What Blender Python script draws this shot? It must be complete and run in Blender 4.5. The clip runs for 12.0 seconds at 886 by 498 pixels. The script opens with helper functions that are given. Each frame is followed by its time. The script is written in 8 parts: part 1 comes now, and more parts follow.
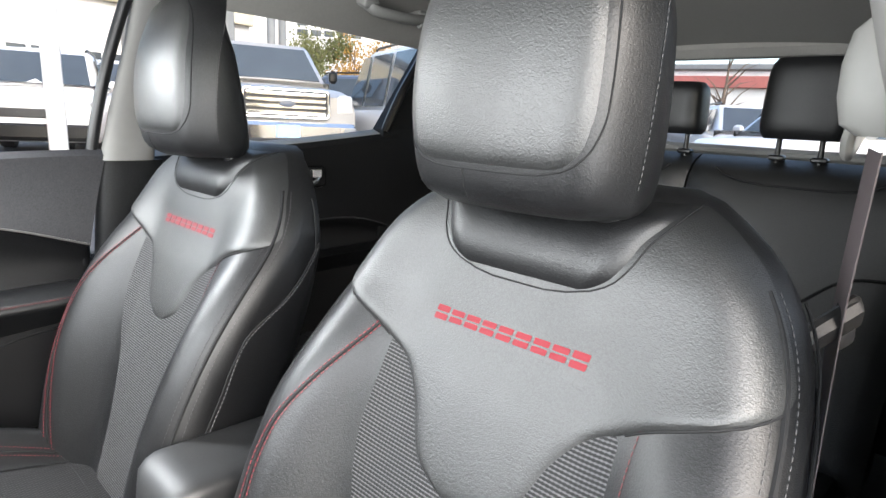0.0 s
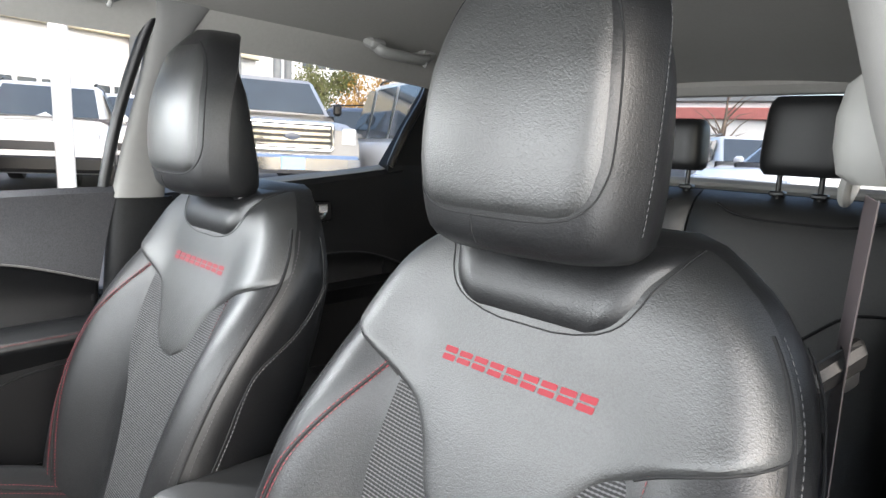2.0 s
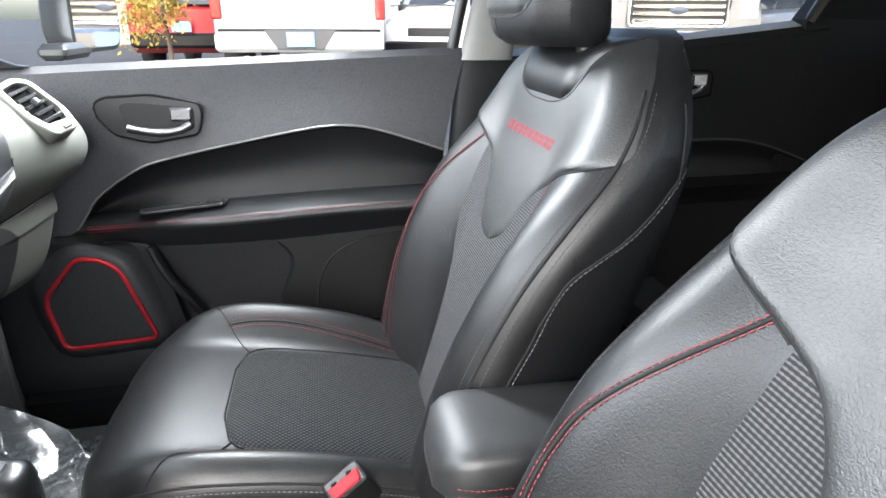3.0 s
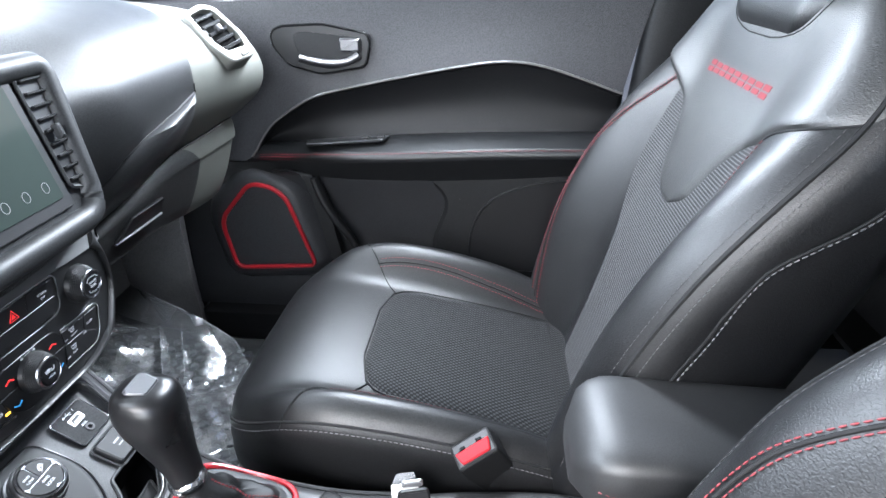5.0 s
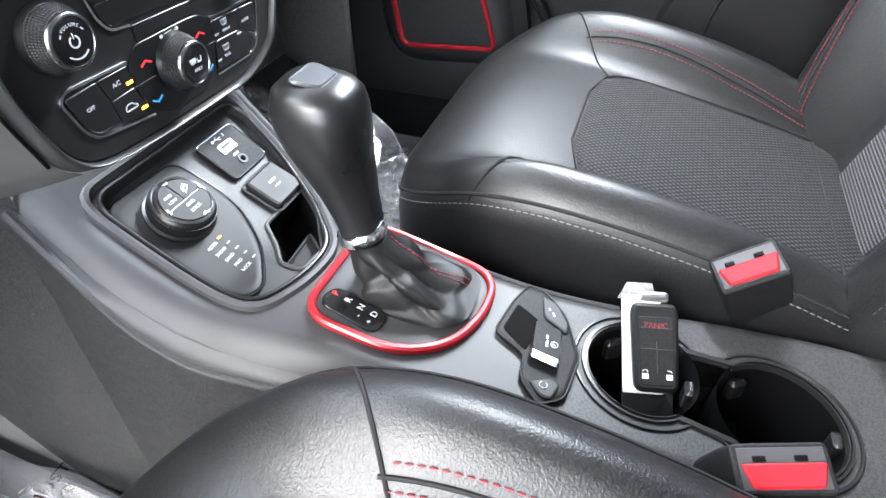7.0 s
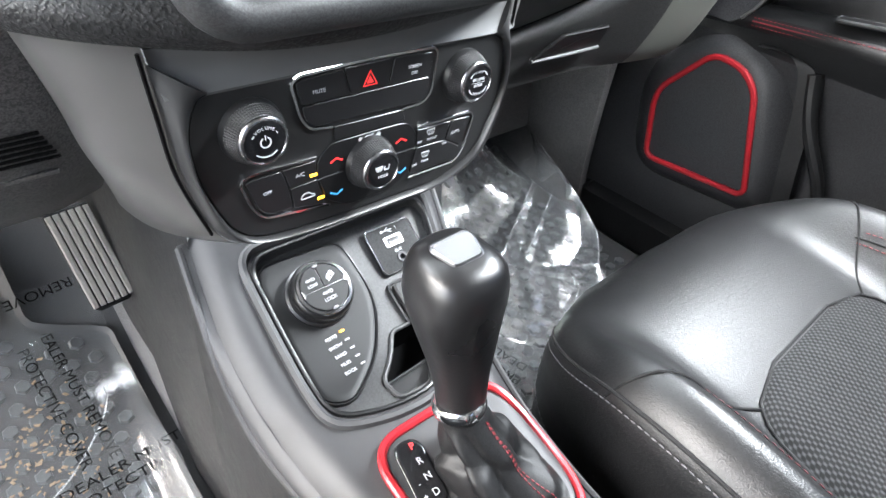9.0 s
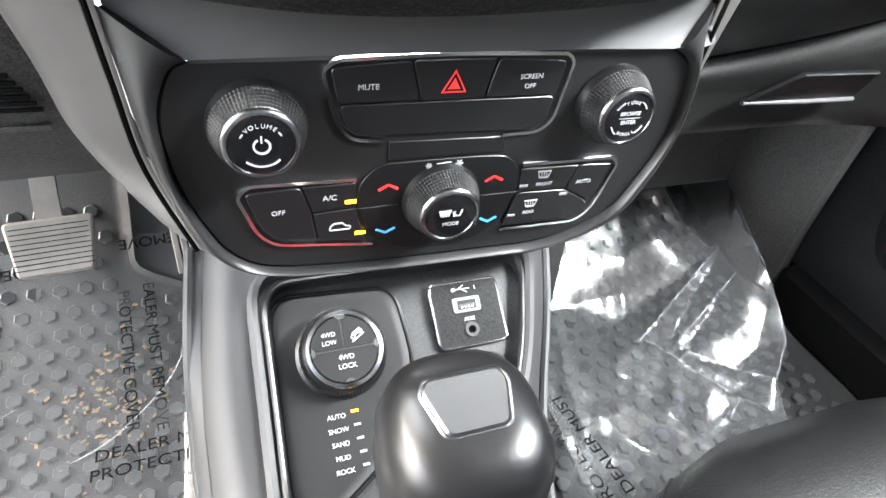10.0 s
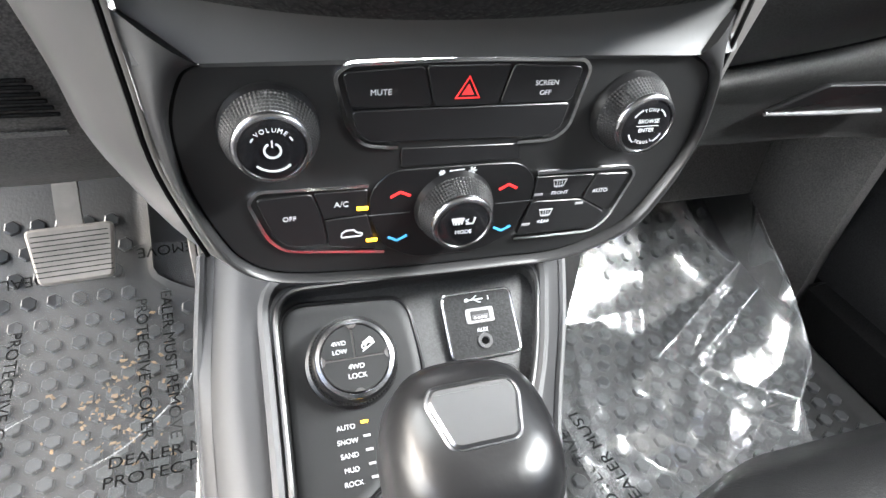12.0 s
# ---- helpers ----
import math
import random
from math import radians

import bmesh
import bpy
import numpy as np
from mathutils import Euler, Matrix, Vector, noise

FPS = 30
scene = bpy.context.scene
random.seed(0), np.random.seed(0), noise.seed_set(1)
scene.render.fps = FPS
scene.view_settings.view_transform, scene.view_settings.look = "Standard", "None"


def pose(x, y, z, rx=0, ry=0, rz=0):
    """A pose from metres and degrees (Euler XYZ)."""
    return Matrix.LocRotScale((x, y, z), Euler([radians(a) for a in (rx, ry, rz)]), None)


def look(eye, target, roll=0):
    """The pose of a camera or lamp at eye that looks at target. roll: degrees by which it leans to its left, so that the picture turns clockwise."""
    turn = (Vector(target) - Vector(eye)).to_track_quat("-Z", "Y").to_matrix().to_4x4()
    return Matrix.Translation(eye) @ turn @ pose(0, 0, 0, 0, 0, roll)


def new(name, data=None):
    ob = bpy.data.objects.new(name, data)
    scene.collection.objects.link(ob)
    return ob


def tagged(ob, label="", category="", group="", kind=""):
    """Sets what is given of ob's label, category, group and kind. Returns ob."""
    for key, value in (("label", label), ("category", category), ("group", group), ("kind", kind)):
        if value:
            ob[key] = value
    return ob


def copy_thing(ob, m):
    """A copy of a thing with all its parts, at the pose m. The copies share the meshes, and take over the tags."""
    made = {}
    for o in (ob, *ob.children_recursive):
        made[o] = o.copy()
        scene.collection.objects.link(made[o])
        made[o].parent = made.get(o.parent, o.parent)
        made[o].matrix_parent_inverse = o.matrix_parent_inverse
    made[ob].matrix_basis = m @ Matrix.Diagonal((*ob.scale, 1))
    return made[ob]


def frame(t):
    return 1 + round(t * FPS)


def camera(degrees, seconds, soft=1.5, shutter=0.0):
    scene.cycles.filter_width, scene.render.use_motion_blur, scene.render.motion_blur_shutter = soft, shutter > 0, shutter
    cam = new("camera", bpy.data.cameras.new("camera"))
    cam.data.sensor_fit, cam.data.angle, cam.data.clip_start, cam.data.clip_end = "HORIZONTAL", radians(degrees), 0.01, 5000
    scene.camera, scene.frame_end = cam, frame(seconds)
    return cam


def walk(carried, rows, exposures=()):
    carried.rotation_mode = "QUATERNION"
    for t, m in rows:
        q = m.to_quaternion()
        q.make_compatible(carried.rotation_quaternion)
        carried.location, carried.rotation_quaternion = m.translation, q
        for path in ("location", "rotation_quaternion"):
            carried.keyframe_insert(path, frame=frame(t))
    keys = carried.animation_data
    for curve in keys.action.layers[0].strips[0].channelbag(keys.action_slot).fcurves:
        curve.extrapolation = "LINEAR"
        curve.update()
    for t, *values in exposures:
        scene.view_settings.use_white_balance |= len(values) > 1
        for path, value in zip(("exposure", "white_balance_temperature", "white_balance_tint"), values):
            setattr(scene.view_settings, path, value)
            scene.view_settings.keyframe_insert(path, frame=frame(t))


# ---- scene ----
cam = camera(74.4, 12.0)
PATH = [
    (0, (-0.698, -0.298, 1.314), (0.633, -1.725, 0.876), 2.9),
    (0.5, (-0.695, -0.29, 1.328), (0.582, -1.798, 1.017), 2.7),
    (1, (-0.7, -0.283, 1.335), (0.557, -1.814, 1.06), 2.6),
    (1.5, (-0.7, -0.283, 1.335), (0.563, -1.81, 1.065), 2.5),
    (2, (-0.7, -0.287, 1.329), (0.654, -1.718, 0.99), 2.8),
    (2.5, (-0.643, -0.342, 1.296), (1.013, -1.313, 0.735), 2.9),
    (2.8, (-0.564, -0.408, 1.275), (1.216, -1.003, 0.585), 0.8),
    (3, (-0.51, -0.435, 1.262), (1.317, -0.799, 0.535), 0.3),
    (3.2, (-0.467, -0.45, 1.259), (1.378, -0.642, 0.509), -0.1),
    (4.8, (-0.434, -0.45, 1.255), (1.368, -0.324, 0.397), -0.8),
    (5, (-0.433, -0.442, 1.243), (1.346, -0.274, 0.344), -0.6),
    (5.2, (-0.439, -0.457, 1.226), (1.296, -0.179, 0.27), -1.0),
    (5.5, (-0.412, -0.387, 1.154), (1.261, -0.101, 0.095), 0.5),
    (6, (-0.352, -0.33, 1.072), (1.219, 0.068, -0.1), 0.4),
    (6.5, (-0.332, -0.32, 1.048), (1.137, 0.156, -0.222), -0.6),
    (6.7, (-0.335, -0.317, 1.047), (1.115, 0.176, -0.24), -0.6),
    (8.3, (-0.316, -0.317, 1.048), (1.034, 0.381, -0.252), 0.8),
    (8.5, (-0.304, -0.322, 1.053), (1.03, 0.451, -0.221), 2.0),
    (9, (-0.23, -0.307, 1.098), (0.88, 0.815, -0.131), 6.0),
    (9.5, (-0.133, -0.249, 1.075), (0.663, 1.095, -0.174), 9.2),
    (10, (-0.099, -0.226, 1.05), (0.515, 1.193, -0.219), 7.6),
    (10.5, (-0.094, -0.223, 1.046), (0.47, 1.218, -0.221), 6.6),
    (11, (-0.094, -0.224, 1.046), (0.47, 1.221, -0.218), 6.8),
    (11.5, (-0.095, -0.224, 1.045), (0.47, 1.224, -0.214), 7.0),
    (12, (-0.095, -0.225, 1.045), (0.466, 1.242, -0.194), 6.7),
]
EXPOSURES = [(0.0, 2.45, 6500, 10), (2.0, 2.36, 6500, 10), (2.8, 2.44, 6350, 10), (3.2, 2.50, 6250, 10), (5.0, 2.56, 5850, 10), (5.8, 2.78, 5850, 10), (7.0, 2.98, 6100, 10), (9.0, 3.2, 6300, 10), (10.0, 3.40, 6550, 10), (12.0, 3.38, 6600, 10)]
walk(cam, [(t, look(eye, target, roll)) for t, eye, target, roll in PATH], EXPOSURES)

# ---- light ----
world = bpy.data.worlds.new("sky")
scene.world = world
world.use_nodes = True
_sky = world.node_tree.nodes.new("ShaderNodeTexSky")
_sky.sky_type, _sky.sun_disc = "NISHITA", False
_sky.sun_elevation, _sky.sun_rotation = radians(36), radians(-73)
_sky.dust_density, _sky.air_density = 3.0, 1.0
world.node_tree.links.new(_sky.outputs["Color"], world.node_tree.nodes["Background"].inputs["Color"])
world.node_tree.nodes["Background"].inputs["Strength"].default_value = 0.10
sun = new("sun", bpy.data.lights.new("sun", "SUN"))
sun.data.energy, sun.data.angle, sun.data.color = 0.6, radians(28), (1.0, 0.96, 0.91)
sun.matrix_world = look((0, 0, 0), (0.80, -0.25, -0.62))

# lamps added to boost sky light: windscreen, open driver's door, passenger and left-rear windows
def opening(name, eye, target, w, h, watts):
    lamp = new(name, bpy.data.lights.new(name, "AREA"))
    lamp.data.shape, lamp.data.size, lamp.data.size_y, lamp.data.energy, lamp.data.color = "RECTANGLE", w, h, watts, (0.95, 0.985, 1.0)
    lamp.matrix_world = look(eye, target)


opening("windscreen_sky", (0.0, 0.43, 1.36), (0.0, -0.20, 0.62), 1.15, 0.74, 14.0)
opening("door_sky", (-1.25, 0.08, 1.30), (0.10, 0.05, 0.70), 1.20, 0.95, 9.5)
opening("window_sky", (0.74, -0.24, 1.480), (0.34, 0.26, 0.48), 0.62, 0.13, 7.5)
opening("rear_door_sky", (-0.86, -1.25, 1.45), (0.3, -1.3, 0.9), 0.60, 0.30, 0.25)

# ---- building helpers ----
rng = random.Random(7)
X, Y, Z = Vector((1, 0, 0)), Vector((0, 1, 0)), Vector((0, 0, 1))


def lerp(a, b, t):
    return a + (b - a) * t


def smooth(t):
    t = max(0.0, min(1.0, t))
    return t * t * (3 - 2 * t)


def curve(points):
    """A smooth function through (position, value) pairs."""
    ps = sorted(points)

    def f(x):
        if x <= ps[0][0]:
            return ps[0][1]
        for i in range(len(ps) - 1):
            (x0, y0), (x1, y1) = ps[i], ps[i + 1]
            if x <= x1:
                ym = ps[i - 1] if i else None
                yp = ps[i + 2] if i + 2 < len(ps) else None
                d = (y1 - y0) / (x1 - x0)
                m0 = d if ym is None else (y1 - ym[1]) / (x1 - ym[0])
                m1 = d if yp is None else (yp[1] - y0) / (yp[0] - x0)
                t, h = (x - x0) / (x1 - x0), x1 - x0
                return (2 * t**3 - 3 * t**2 + 1) * y0 + (t**3 - 2 * t**2 + t) * h * m0 + (-2 * t**3 + 3 * t**2) * y1 + (t**3 - t**2) * h * m1
        return ps[-1][1]

    return f


def thing(name, label, category, group="", kind="", at=(0, 0, 0)):
    ob = tagged(new(name), label, category, group, kind)
    ob.empty_display_size = 0.05
    ob.location = at
    return ob


def part(name, data, material, parent=None, label="", flat=False):
    """One mesh object from a bmesh or a (vertices, faces) pair."""
    me = bpy.data.meshes.new(name)
    if isinstance(data, tuple):
        me.from_pydata(data[0], [], data[1])
        bm = bmesh.new()
        bm.from_mesh(me)
        bmesh.ops.recalc_face_normals(bm, faces=bm.faces)
        bm.to_mesh(me)
        bm.free()
    else:
        data.to_mesh(me)
        data.free()
    if not flat:
        me.polygons.foreach_set("use_smooth", [True] * len(me.polygons))
        me.set_sharp_from_angle(angle=radians(38))
    for m in material if isinstance(material, (list, tuple)) else [material]:
        me.materials.append(m)
    ob = new(name, me)
    ob.parent = parent
    if label:
        ob["label"] = label
    return ob


def solo(name, data, material, label, category, group="", kind="", flat=False):
    return tagged(part(name, data, material, None, "", flat), label, category, group, kind)


def merge(*geos):
    vs, fs = [], []
    for v, f in geos:
        n = len(vs)
        vs += [tuple(p) for p in v]
        fs += [tuple(i + n for i in q) for q in f]
    return vs, fs


def moved(geo, m):
    return [tuple(m @ Vector(v)) for v in geo[0]], geo[1]


def grid(f, nu, nv, wrap=False):
    """A sheet f(u, v) with u and v from 0 to 1."""
    vs = [tuple(f(i / nu, j / nv)) for j in range(nv + 1) for i in range(nu + (0 if wrap else 1))]
    w = nu if wrap else nu + 1
    fs = [(j * w + i, j * w + (i + 1) % w, (j + 1) * w + (i + 1) % w, (j + 1) * w + i) for j in range(nv) for i in range(nu)]
    return vs, fs


def slab(f, nu, nv, back):
    """A sheet with thickness: back(point) gives the rear side."""
    vs, fs = grid(f, nu, nv)
    n = len(vs)
    vs = vs + [tuple(back(Vector(v))) for v in vs]
    fs = fs + [tuple(i + n for i in reversed(q)) for q in fs]
    w = nu + 1
    rim = list(range(w)) + [j * w + nu for j in range(1, nv + 1)] + [nv * w + i for i in range(nu - 1, -1, -1)] + [j * w for j in range(nv - 1, 0, -1)]
    for a, b in zip(rim, rim[1:] + rim[:1]):
        fs.append((a, a + n, b + n, b))
    return vs, fs


def rings(loops, caps=True):
    """A skin over closed loops of equal length."""
    n = len(loops[0])
    vs = [tuple(p) for lp in loops for p in lp]
    fs = [(k * n + i, k * n + (i + 1) % n, (k + 1) * n + (i + 1) % n, (k + 1) * n + i) for k in range(len(loops) - 1) for i in range(n)]
    if caps:
        fs += [tuple(range(n)), tuple(reversed(range((len(loops) - 1) * n, len(loops) * n)))]
    return vs, fs


def rounded(points, r, n=4):
    """A closed outline with rounded corners."""
    out, k = [], len(points)
    for i in range(k):
        p, a, b = Vector(points[i]), Vector(points[i - 1]), Vector(points[(i + 1) % k])
        rr = r[i] if isinstance(r, (list, tuple)) else r
        da, db = (a - p), (b - p)
        ra = min(rr, da.length * 0.49, db.length * 0.49)
        if ra < 1e-6:
            out.append(p)
            continue
        s, e = p + da.normalized() * ra, p + db.normalized() * ra
        for j in range(n + 1):
            t = j / n
            out.append(s * (1 - t) ** 2 + p * 2 * t * (1 - t) + e * t * t)
    return out


def inset(outline, d):
    out, k = [], len(outline)
    area = sum(outline[i][0] * outline[(i + 1) % k][1] - outline[(i + 1) % k][0] * outline[i][1] for i in range(k))
    sg = 1 if area > 0 else -1
    for i in range(k):
        a, p, b = outline[i - 1], outline[i], outline[(i + 1) % k]
        t = Vector((b[0] - a[0], b[1] - a[1]))
        t = t.normalized() if t.length > 1e-9 else Vector((1, 0))
        out.append(Vector((p[0] - t[1] * d * sg, p[1] + t[0] * d * sg)))
    return out


def plate(outline, depth, m=Matrix(), ch=0.001, z0=0.0):
    """An outline in local xy pushed out along local z, with softened edges."""
    o = [Vector((p[0], p[1])) for p in outline]
    i1 = inset(o, ch)
    loops = [(i1, 0), (o, ch), (o, depth - ch), (i1, depth)]
    return moved(rings([[(p[0], p[1], z0 + z) for p in lp] for lp, z in loops]), m)


def box(sx, sy, sz, m=Matrix(), ch=0.003, r=None):
    """A softened box, centred in x and y, standing on local z = 0."""
    r = ch if r is None else r
    h = [(-sx / 2, -sy / 2), (sx / 2, -sy / 2), (sx / 2, sy / 2), (-sx / 2, sy / 2)]
    return plate(rounded(h, r, 3), sz, m, ch)


def lathe(profile, m=Matrix(), n=32, caps=True):
    """A turned form from (radius, height) pairs."""
    loops = [[(r * math.cos(2 * math.pi * i / n), r * math.sin(2 * math.pi * i / n), z) for i in range(n)] for r, z in profile]
    return moved(rings(loops, caps), m)


def frames(path, closed, up):
    k, out = len(path), []
    for i in range(k):
        a = path[i - 1] if i or closed else path[i]
        b = path[(i + 1) % k] if i < k - 1 or closed else path[i]
        t = (Vector(b) - Vector(a)).normalized()
        u = Vector(up(path[i]) if callable(up) else up)
        s = t.cross(u)
        s = s.normalized() if s.length > 1e-6 else t.orthogonal().normalized()
        out.append((Vector(path[i]), s, s.cross(t)))
    return out


def sweep(path, section, closed=False, up=(0, 0, 1), scale=None):
    """A section (side, up) carried along a path."""
    loops = []
    for i, (p, s, u) in enumerate(frames(path, closed, up)):
        k = scale(i / max(1, len(path) - 1)) if scale else 1.0
        loops.append([p + s * a * k + u * b * k for a, b in section])
    if closed:
        v, f = rings(loops + [loops[0]], caps=False)
        return v, f
    return rings(loops)


def disc(r, n=8, ry=None):
    ry = r if ry is None else ry
    return [(r * math.cos(2 * math.pi * i / n), ry * math.sin(2 * math.pi * i / n)) for i in range(n)]


def rod(path, r, closed=False, n=8, scale=None):
    return sweep(path, disc(r, n), closed, (0.31, 0.17, 0.93), scale)


def spline(points, n=8, closed=False):
    """A smooth path through points."""
    ps, out, k = [Vector(p) for p in points], [], len(points)
    for i in range(k if closed else k - 1):
        p1, p2 = ps[i], ps[(i + 1) % k]
        p0 = ps[i - 1] if i or closed else p1
        p3 = ps[(i + 2) % k] if i + 2 < k or closed else p2
        for j in range(n):
            t = j / n
            out.append(0.5 * ((2 * p1) + (p2 - p0) * t + (2 * p0 - 5 * p1 + 4 * p2 - p3) * t * t + (3 * p1 - p0 - 3 * p2 + p3) * t**3))
    if not closed:
        out.append(ps[-1])
    return out


def stitches(path, pitch=0.0055, length=0.0036, r=0.0006, lift=None):
    """A row of sewn stitches along a path, as one mesh."""
    geos, carry = [], 0.0
    ps = [Vector(p) for p in path]
    dist = [0.0]
    for a, b in zip(ps, ps[1:]):
        dist.append(dist[-1] + (b - a).length)

    def at(d):
        for i in range(len(ps) - 1):
            if d <= dist[i + 1]:
                return ps[i].lerp(ps[i + 1], (d - dist[i]) / max(1e-9, dist[i + 1] - dist[i]))
        return ps[-1]

    d = 0.0
    while d + length < dist[-1]:
        a, b = at(d), at(d + length)
        geos.append(rod([a.lerp(b, 0.0), a.lerp(b, 0.3), a.lerp(b, 0.7), b], r, n=5, scale=lambda t: 0.45 if t in (0.0, 1.0) else 1.0))
        d += pitch
    return merge(*geos)


def loft(a, b, n, bulge=None, back=None):
    """A sheet between two rows of points of equal length; bulge(u, v) is added."""
    a, b = [Vector(p) for p in a], [Vector(p) for p in b]
    k = len(a) - 1

    def f(u, v):
        i = min(k - 1, int(u * k))
        t = u * k - i
        p = a[i].lerp(a[i + 1], t).lerp(b[i].lerp(b[i + 1], t), v)
        return p + Vector(bulge(u, v)) if bulge else p

    return slab(f, k * 2, n, back) if back else grid(f, k * 2, n)


def words(name, body, size, m, material, parent, label="", align="CENTER", wide=1.0):
    cu = bpy.data.curves.new("lettering", "FONT")
    cu.body, cu.size, cu.align_x, cu.align_y, cu.extrude = body, size, align, "CENTER", 0.00012
    tmp = bpy.data.objects.new("lettering", cu)
    scene.collection.objects.link(tmp)
    me = bpy.data.meshes.new_from_object(tmp)
    bpy.data.objects.remove(tmp)
    bpy.data.curves.remove(cu)
    me.transform(m @ Matrix.Diagonal((wide, 1, 1, 1)))
    me.materials.clear()
    me.materials.append(material)
    me.name = name
    ob = new(name, me)
    ob.parent = parent
    if label:
        ob["label"] = label
    return ob

# ---- materials ----
def material(name, color, rough=0.5, metal=0.0, vary=0.15, scale=60.0, bump=0.0, bscale=400.0, kind="noise", coat=0.0, sheen=0.0, spec=0.5, big=3.0):
    m = bpy.data.materials.new(name)
    m.use_nodes = True
    nt = m.node_tree
    n, l, p = nt.nodes, nt.links, nt.nodes["Principled BSDF"]
    p.inputs["Metallic"].default_value = metal
    p.inputs["Coat Weight"].default_value = coat
    p.inputs["Sheen Weight"].default_value = sheen
    p.inputs["Specular IOR Level"].default_value = spec
    co = n.new("ShaderNodeTexCoord")
    fine, wide = n.new("ShaderNodeTexNoise"), n.new("ShaderNodeTexNoise")
    fine.inputs["Scale"].default_value, wide.inputs["Scale"].default_value = scale, big
    fine.inputs["Detail"].default_value, wide.inputs["Detail"].default_value = 4, 3
    both = n.new("ShaderNodeMath")
    both.operation = "ADD"
    for t in (fine, wide):
        l.new(co.outputs["Object"], t.inputs["Vector"])
    l.new(fine.outputs["Fac"], both.inputs[0])
    l.new(wide.outputs["Fac"], both.inputs[1])
    tone = n.new("ShaderNodeMapRange")
    tone.inputs["From Min"].default_value, tone.inputs["From Max"].default_value = 0.6, 1.4
    tone.inputs["To Min"].default_value, tone.inputs["To Max"].default_value = 1 - vary, 1 + vary
    l.new(both.outputs[0], tone.inputs["Value"])
    mul = n.new("ShaderNodeVectorMath")
    mul.operation = "SCALE"
    mul.inputs[0].default_value = color[:3]
    l.new(tone.outputs[0], mul.inputs["Scale"])
    l.new(mul.outputs[0], p.inputs["Base Color"])
    rr = n.new("ShaderNodeMapRange")
    rr.inputs["From Min"].default_value, rr.inputs["From Max"].default_value = 0.6, 1.4
    rr.inputs["To Min"].default_value, rr.inputs["To Max"].default_value = max(0.02, rough * (1 - vary * 0.7)), min(1, rough * (1 + vary * 0.7))
    l.new(both.outputs[0], rr.inputs["Value"])
    l.new(rr.outputs[0], p.inputs["Roughness"])
    if bump:
        b = n.new("ShaderNodeBump")
        b.inputs["Strength"].default_value, b.inputs["Distance"].default_value = bump, 0.35 / bscale
        if kind == "grain":
            v = n.new("ShaderNodeTexVoronoi")
            v.feature = "SMOOTH_F1"
            v.inputs["Scale"].default_value = bscale
            wob, mid, fix = n.new("ShaderNodeTexNoise"), n.new("ShaderNodeVectorMath"), n.new("ShaderNodeVectorMath")
            wob.inputs["Scale"].default_value, wob.inputs["Detail"].default_value = bscale * 0.45, 2
            l.new(co.outputs["Object"], wob.inputs["Vector"])
            mid.operation, fix.operation = "MULTIPLY_ADD", "ADD"
            mid.inputs[1].default_value, mid.inputs[2].default_value = (2.4 / bscale,) * 3, (-1.2 / bscale,) * 3
            l.new(wob.outputs["Color"], mid.inputs[0])
            l.new(co.outputs["Object"], fix.inputs[0])
            l.new(mid.outputs[0], fix.inputs[1])
            pull = n.new("ShaderNodeVectorMath")
            pull.operation = "MULTIPLY"
            pull.inputs[1].default_value = (0.85, 1.0, 1.1)
            l.new(fix.outputs[0], pull.inputs[0])
            l.new(pull.outputs[0], v.inputs["Vector"])
            both2 = n.new("ShaderNodeMath")
            both2.operation = "MULTIPLY_ADD"
            both2.inputs[1].default_value = 0.7
            l.new(wob.outputs["Fac"], both2.inputs[0])
            l.new(v.outputs["Distance"], both2.inputs[2])
            h = both2.outputs[0]
            # grain valleys take a darker colour, shade put into the creases
            crease = n.new("ShaderNodeMapRange")
            crease.inputs["From Min"].default_value, crease.inputs["From Max"].default_value = 0.55, 1.0
            crease.inputs["To Min"].default_value, crease.inputs["To Max"].default_value = 1.2, 0.45
            l.new(h, crease.inputs["Value"])
            deep = n.new("ShaderNodeMath")
            deep.operation = "MULTIPLY"
            l.new(tone.outputs[0], deep.inputs[0])
            l.new(crease.outputs[0], deep.inputs[1])
            l.new(deep.outputs[0], mul.inputs["Scale"])
        elif kind in ("knit", "rib"):
            s = n.new("ShaderNodeSeparateXYZ")
            l.new(co.outputs["Object"], s.inputs[0])
            yz = n.new("ShaderNodeMath")
            yz.operation = "SUBTRACT"
            l.new(s.outputs["Z"], yz.inputs[0])
            l.new(s.outputs["Y"], yz.inputs[1])

            def wave(sock, k):
                q = n.new("ShaderNodeMath")
                q.operation = "MULTIPLY"
                q.inputs[1].default_value = k
                l.new(sock, q.inputs[0])
                r = n.new("ShaderNodeMath")
                r.operation = "SINE"
                l.new(q.outputs[0], r.inputs[0])
                return r.outputs[0]

            wx, wz = wave(s.outputs["X"], bscale * (1.0 if kind == "knit" else 1.1)), wave(yz.outputs[0], bscale)
            q = n.new("ShaderNodeMath")
            q.operation = "MULTIPLY" if kind == "knit" else "MULTIPLY_ADD"
            l.new(wx, q.inputs[0])
            if kind == "knit":
                l.new(wz, q.inputs[1])
            else:
                q.inputs[1].default_value = 0.28
                l.new(wz, q.inputs[2])
            ramp = n.new("ShaderNodeMapRange")
            ramp.inputs["From Min"].default_value, ramp.inputs["From Max"].default_value = -0.2, 0.9
            l.new(q.outputs[0], ramp.inputs["Value"])
            h = ramp.outputs[0]
            lift = n.new("ShaderNodeMath")
            lift.operation = "MULTIPLY_ADD"
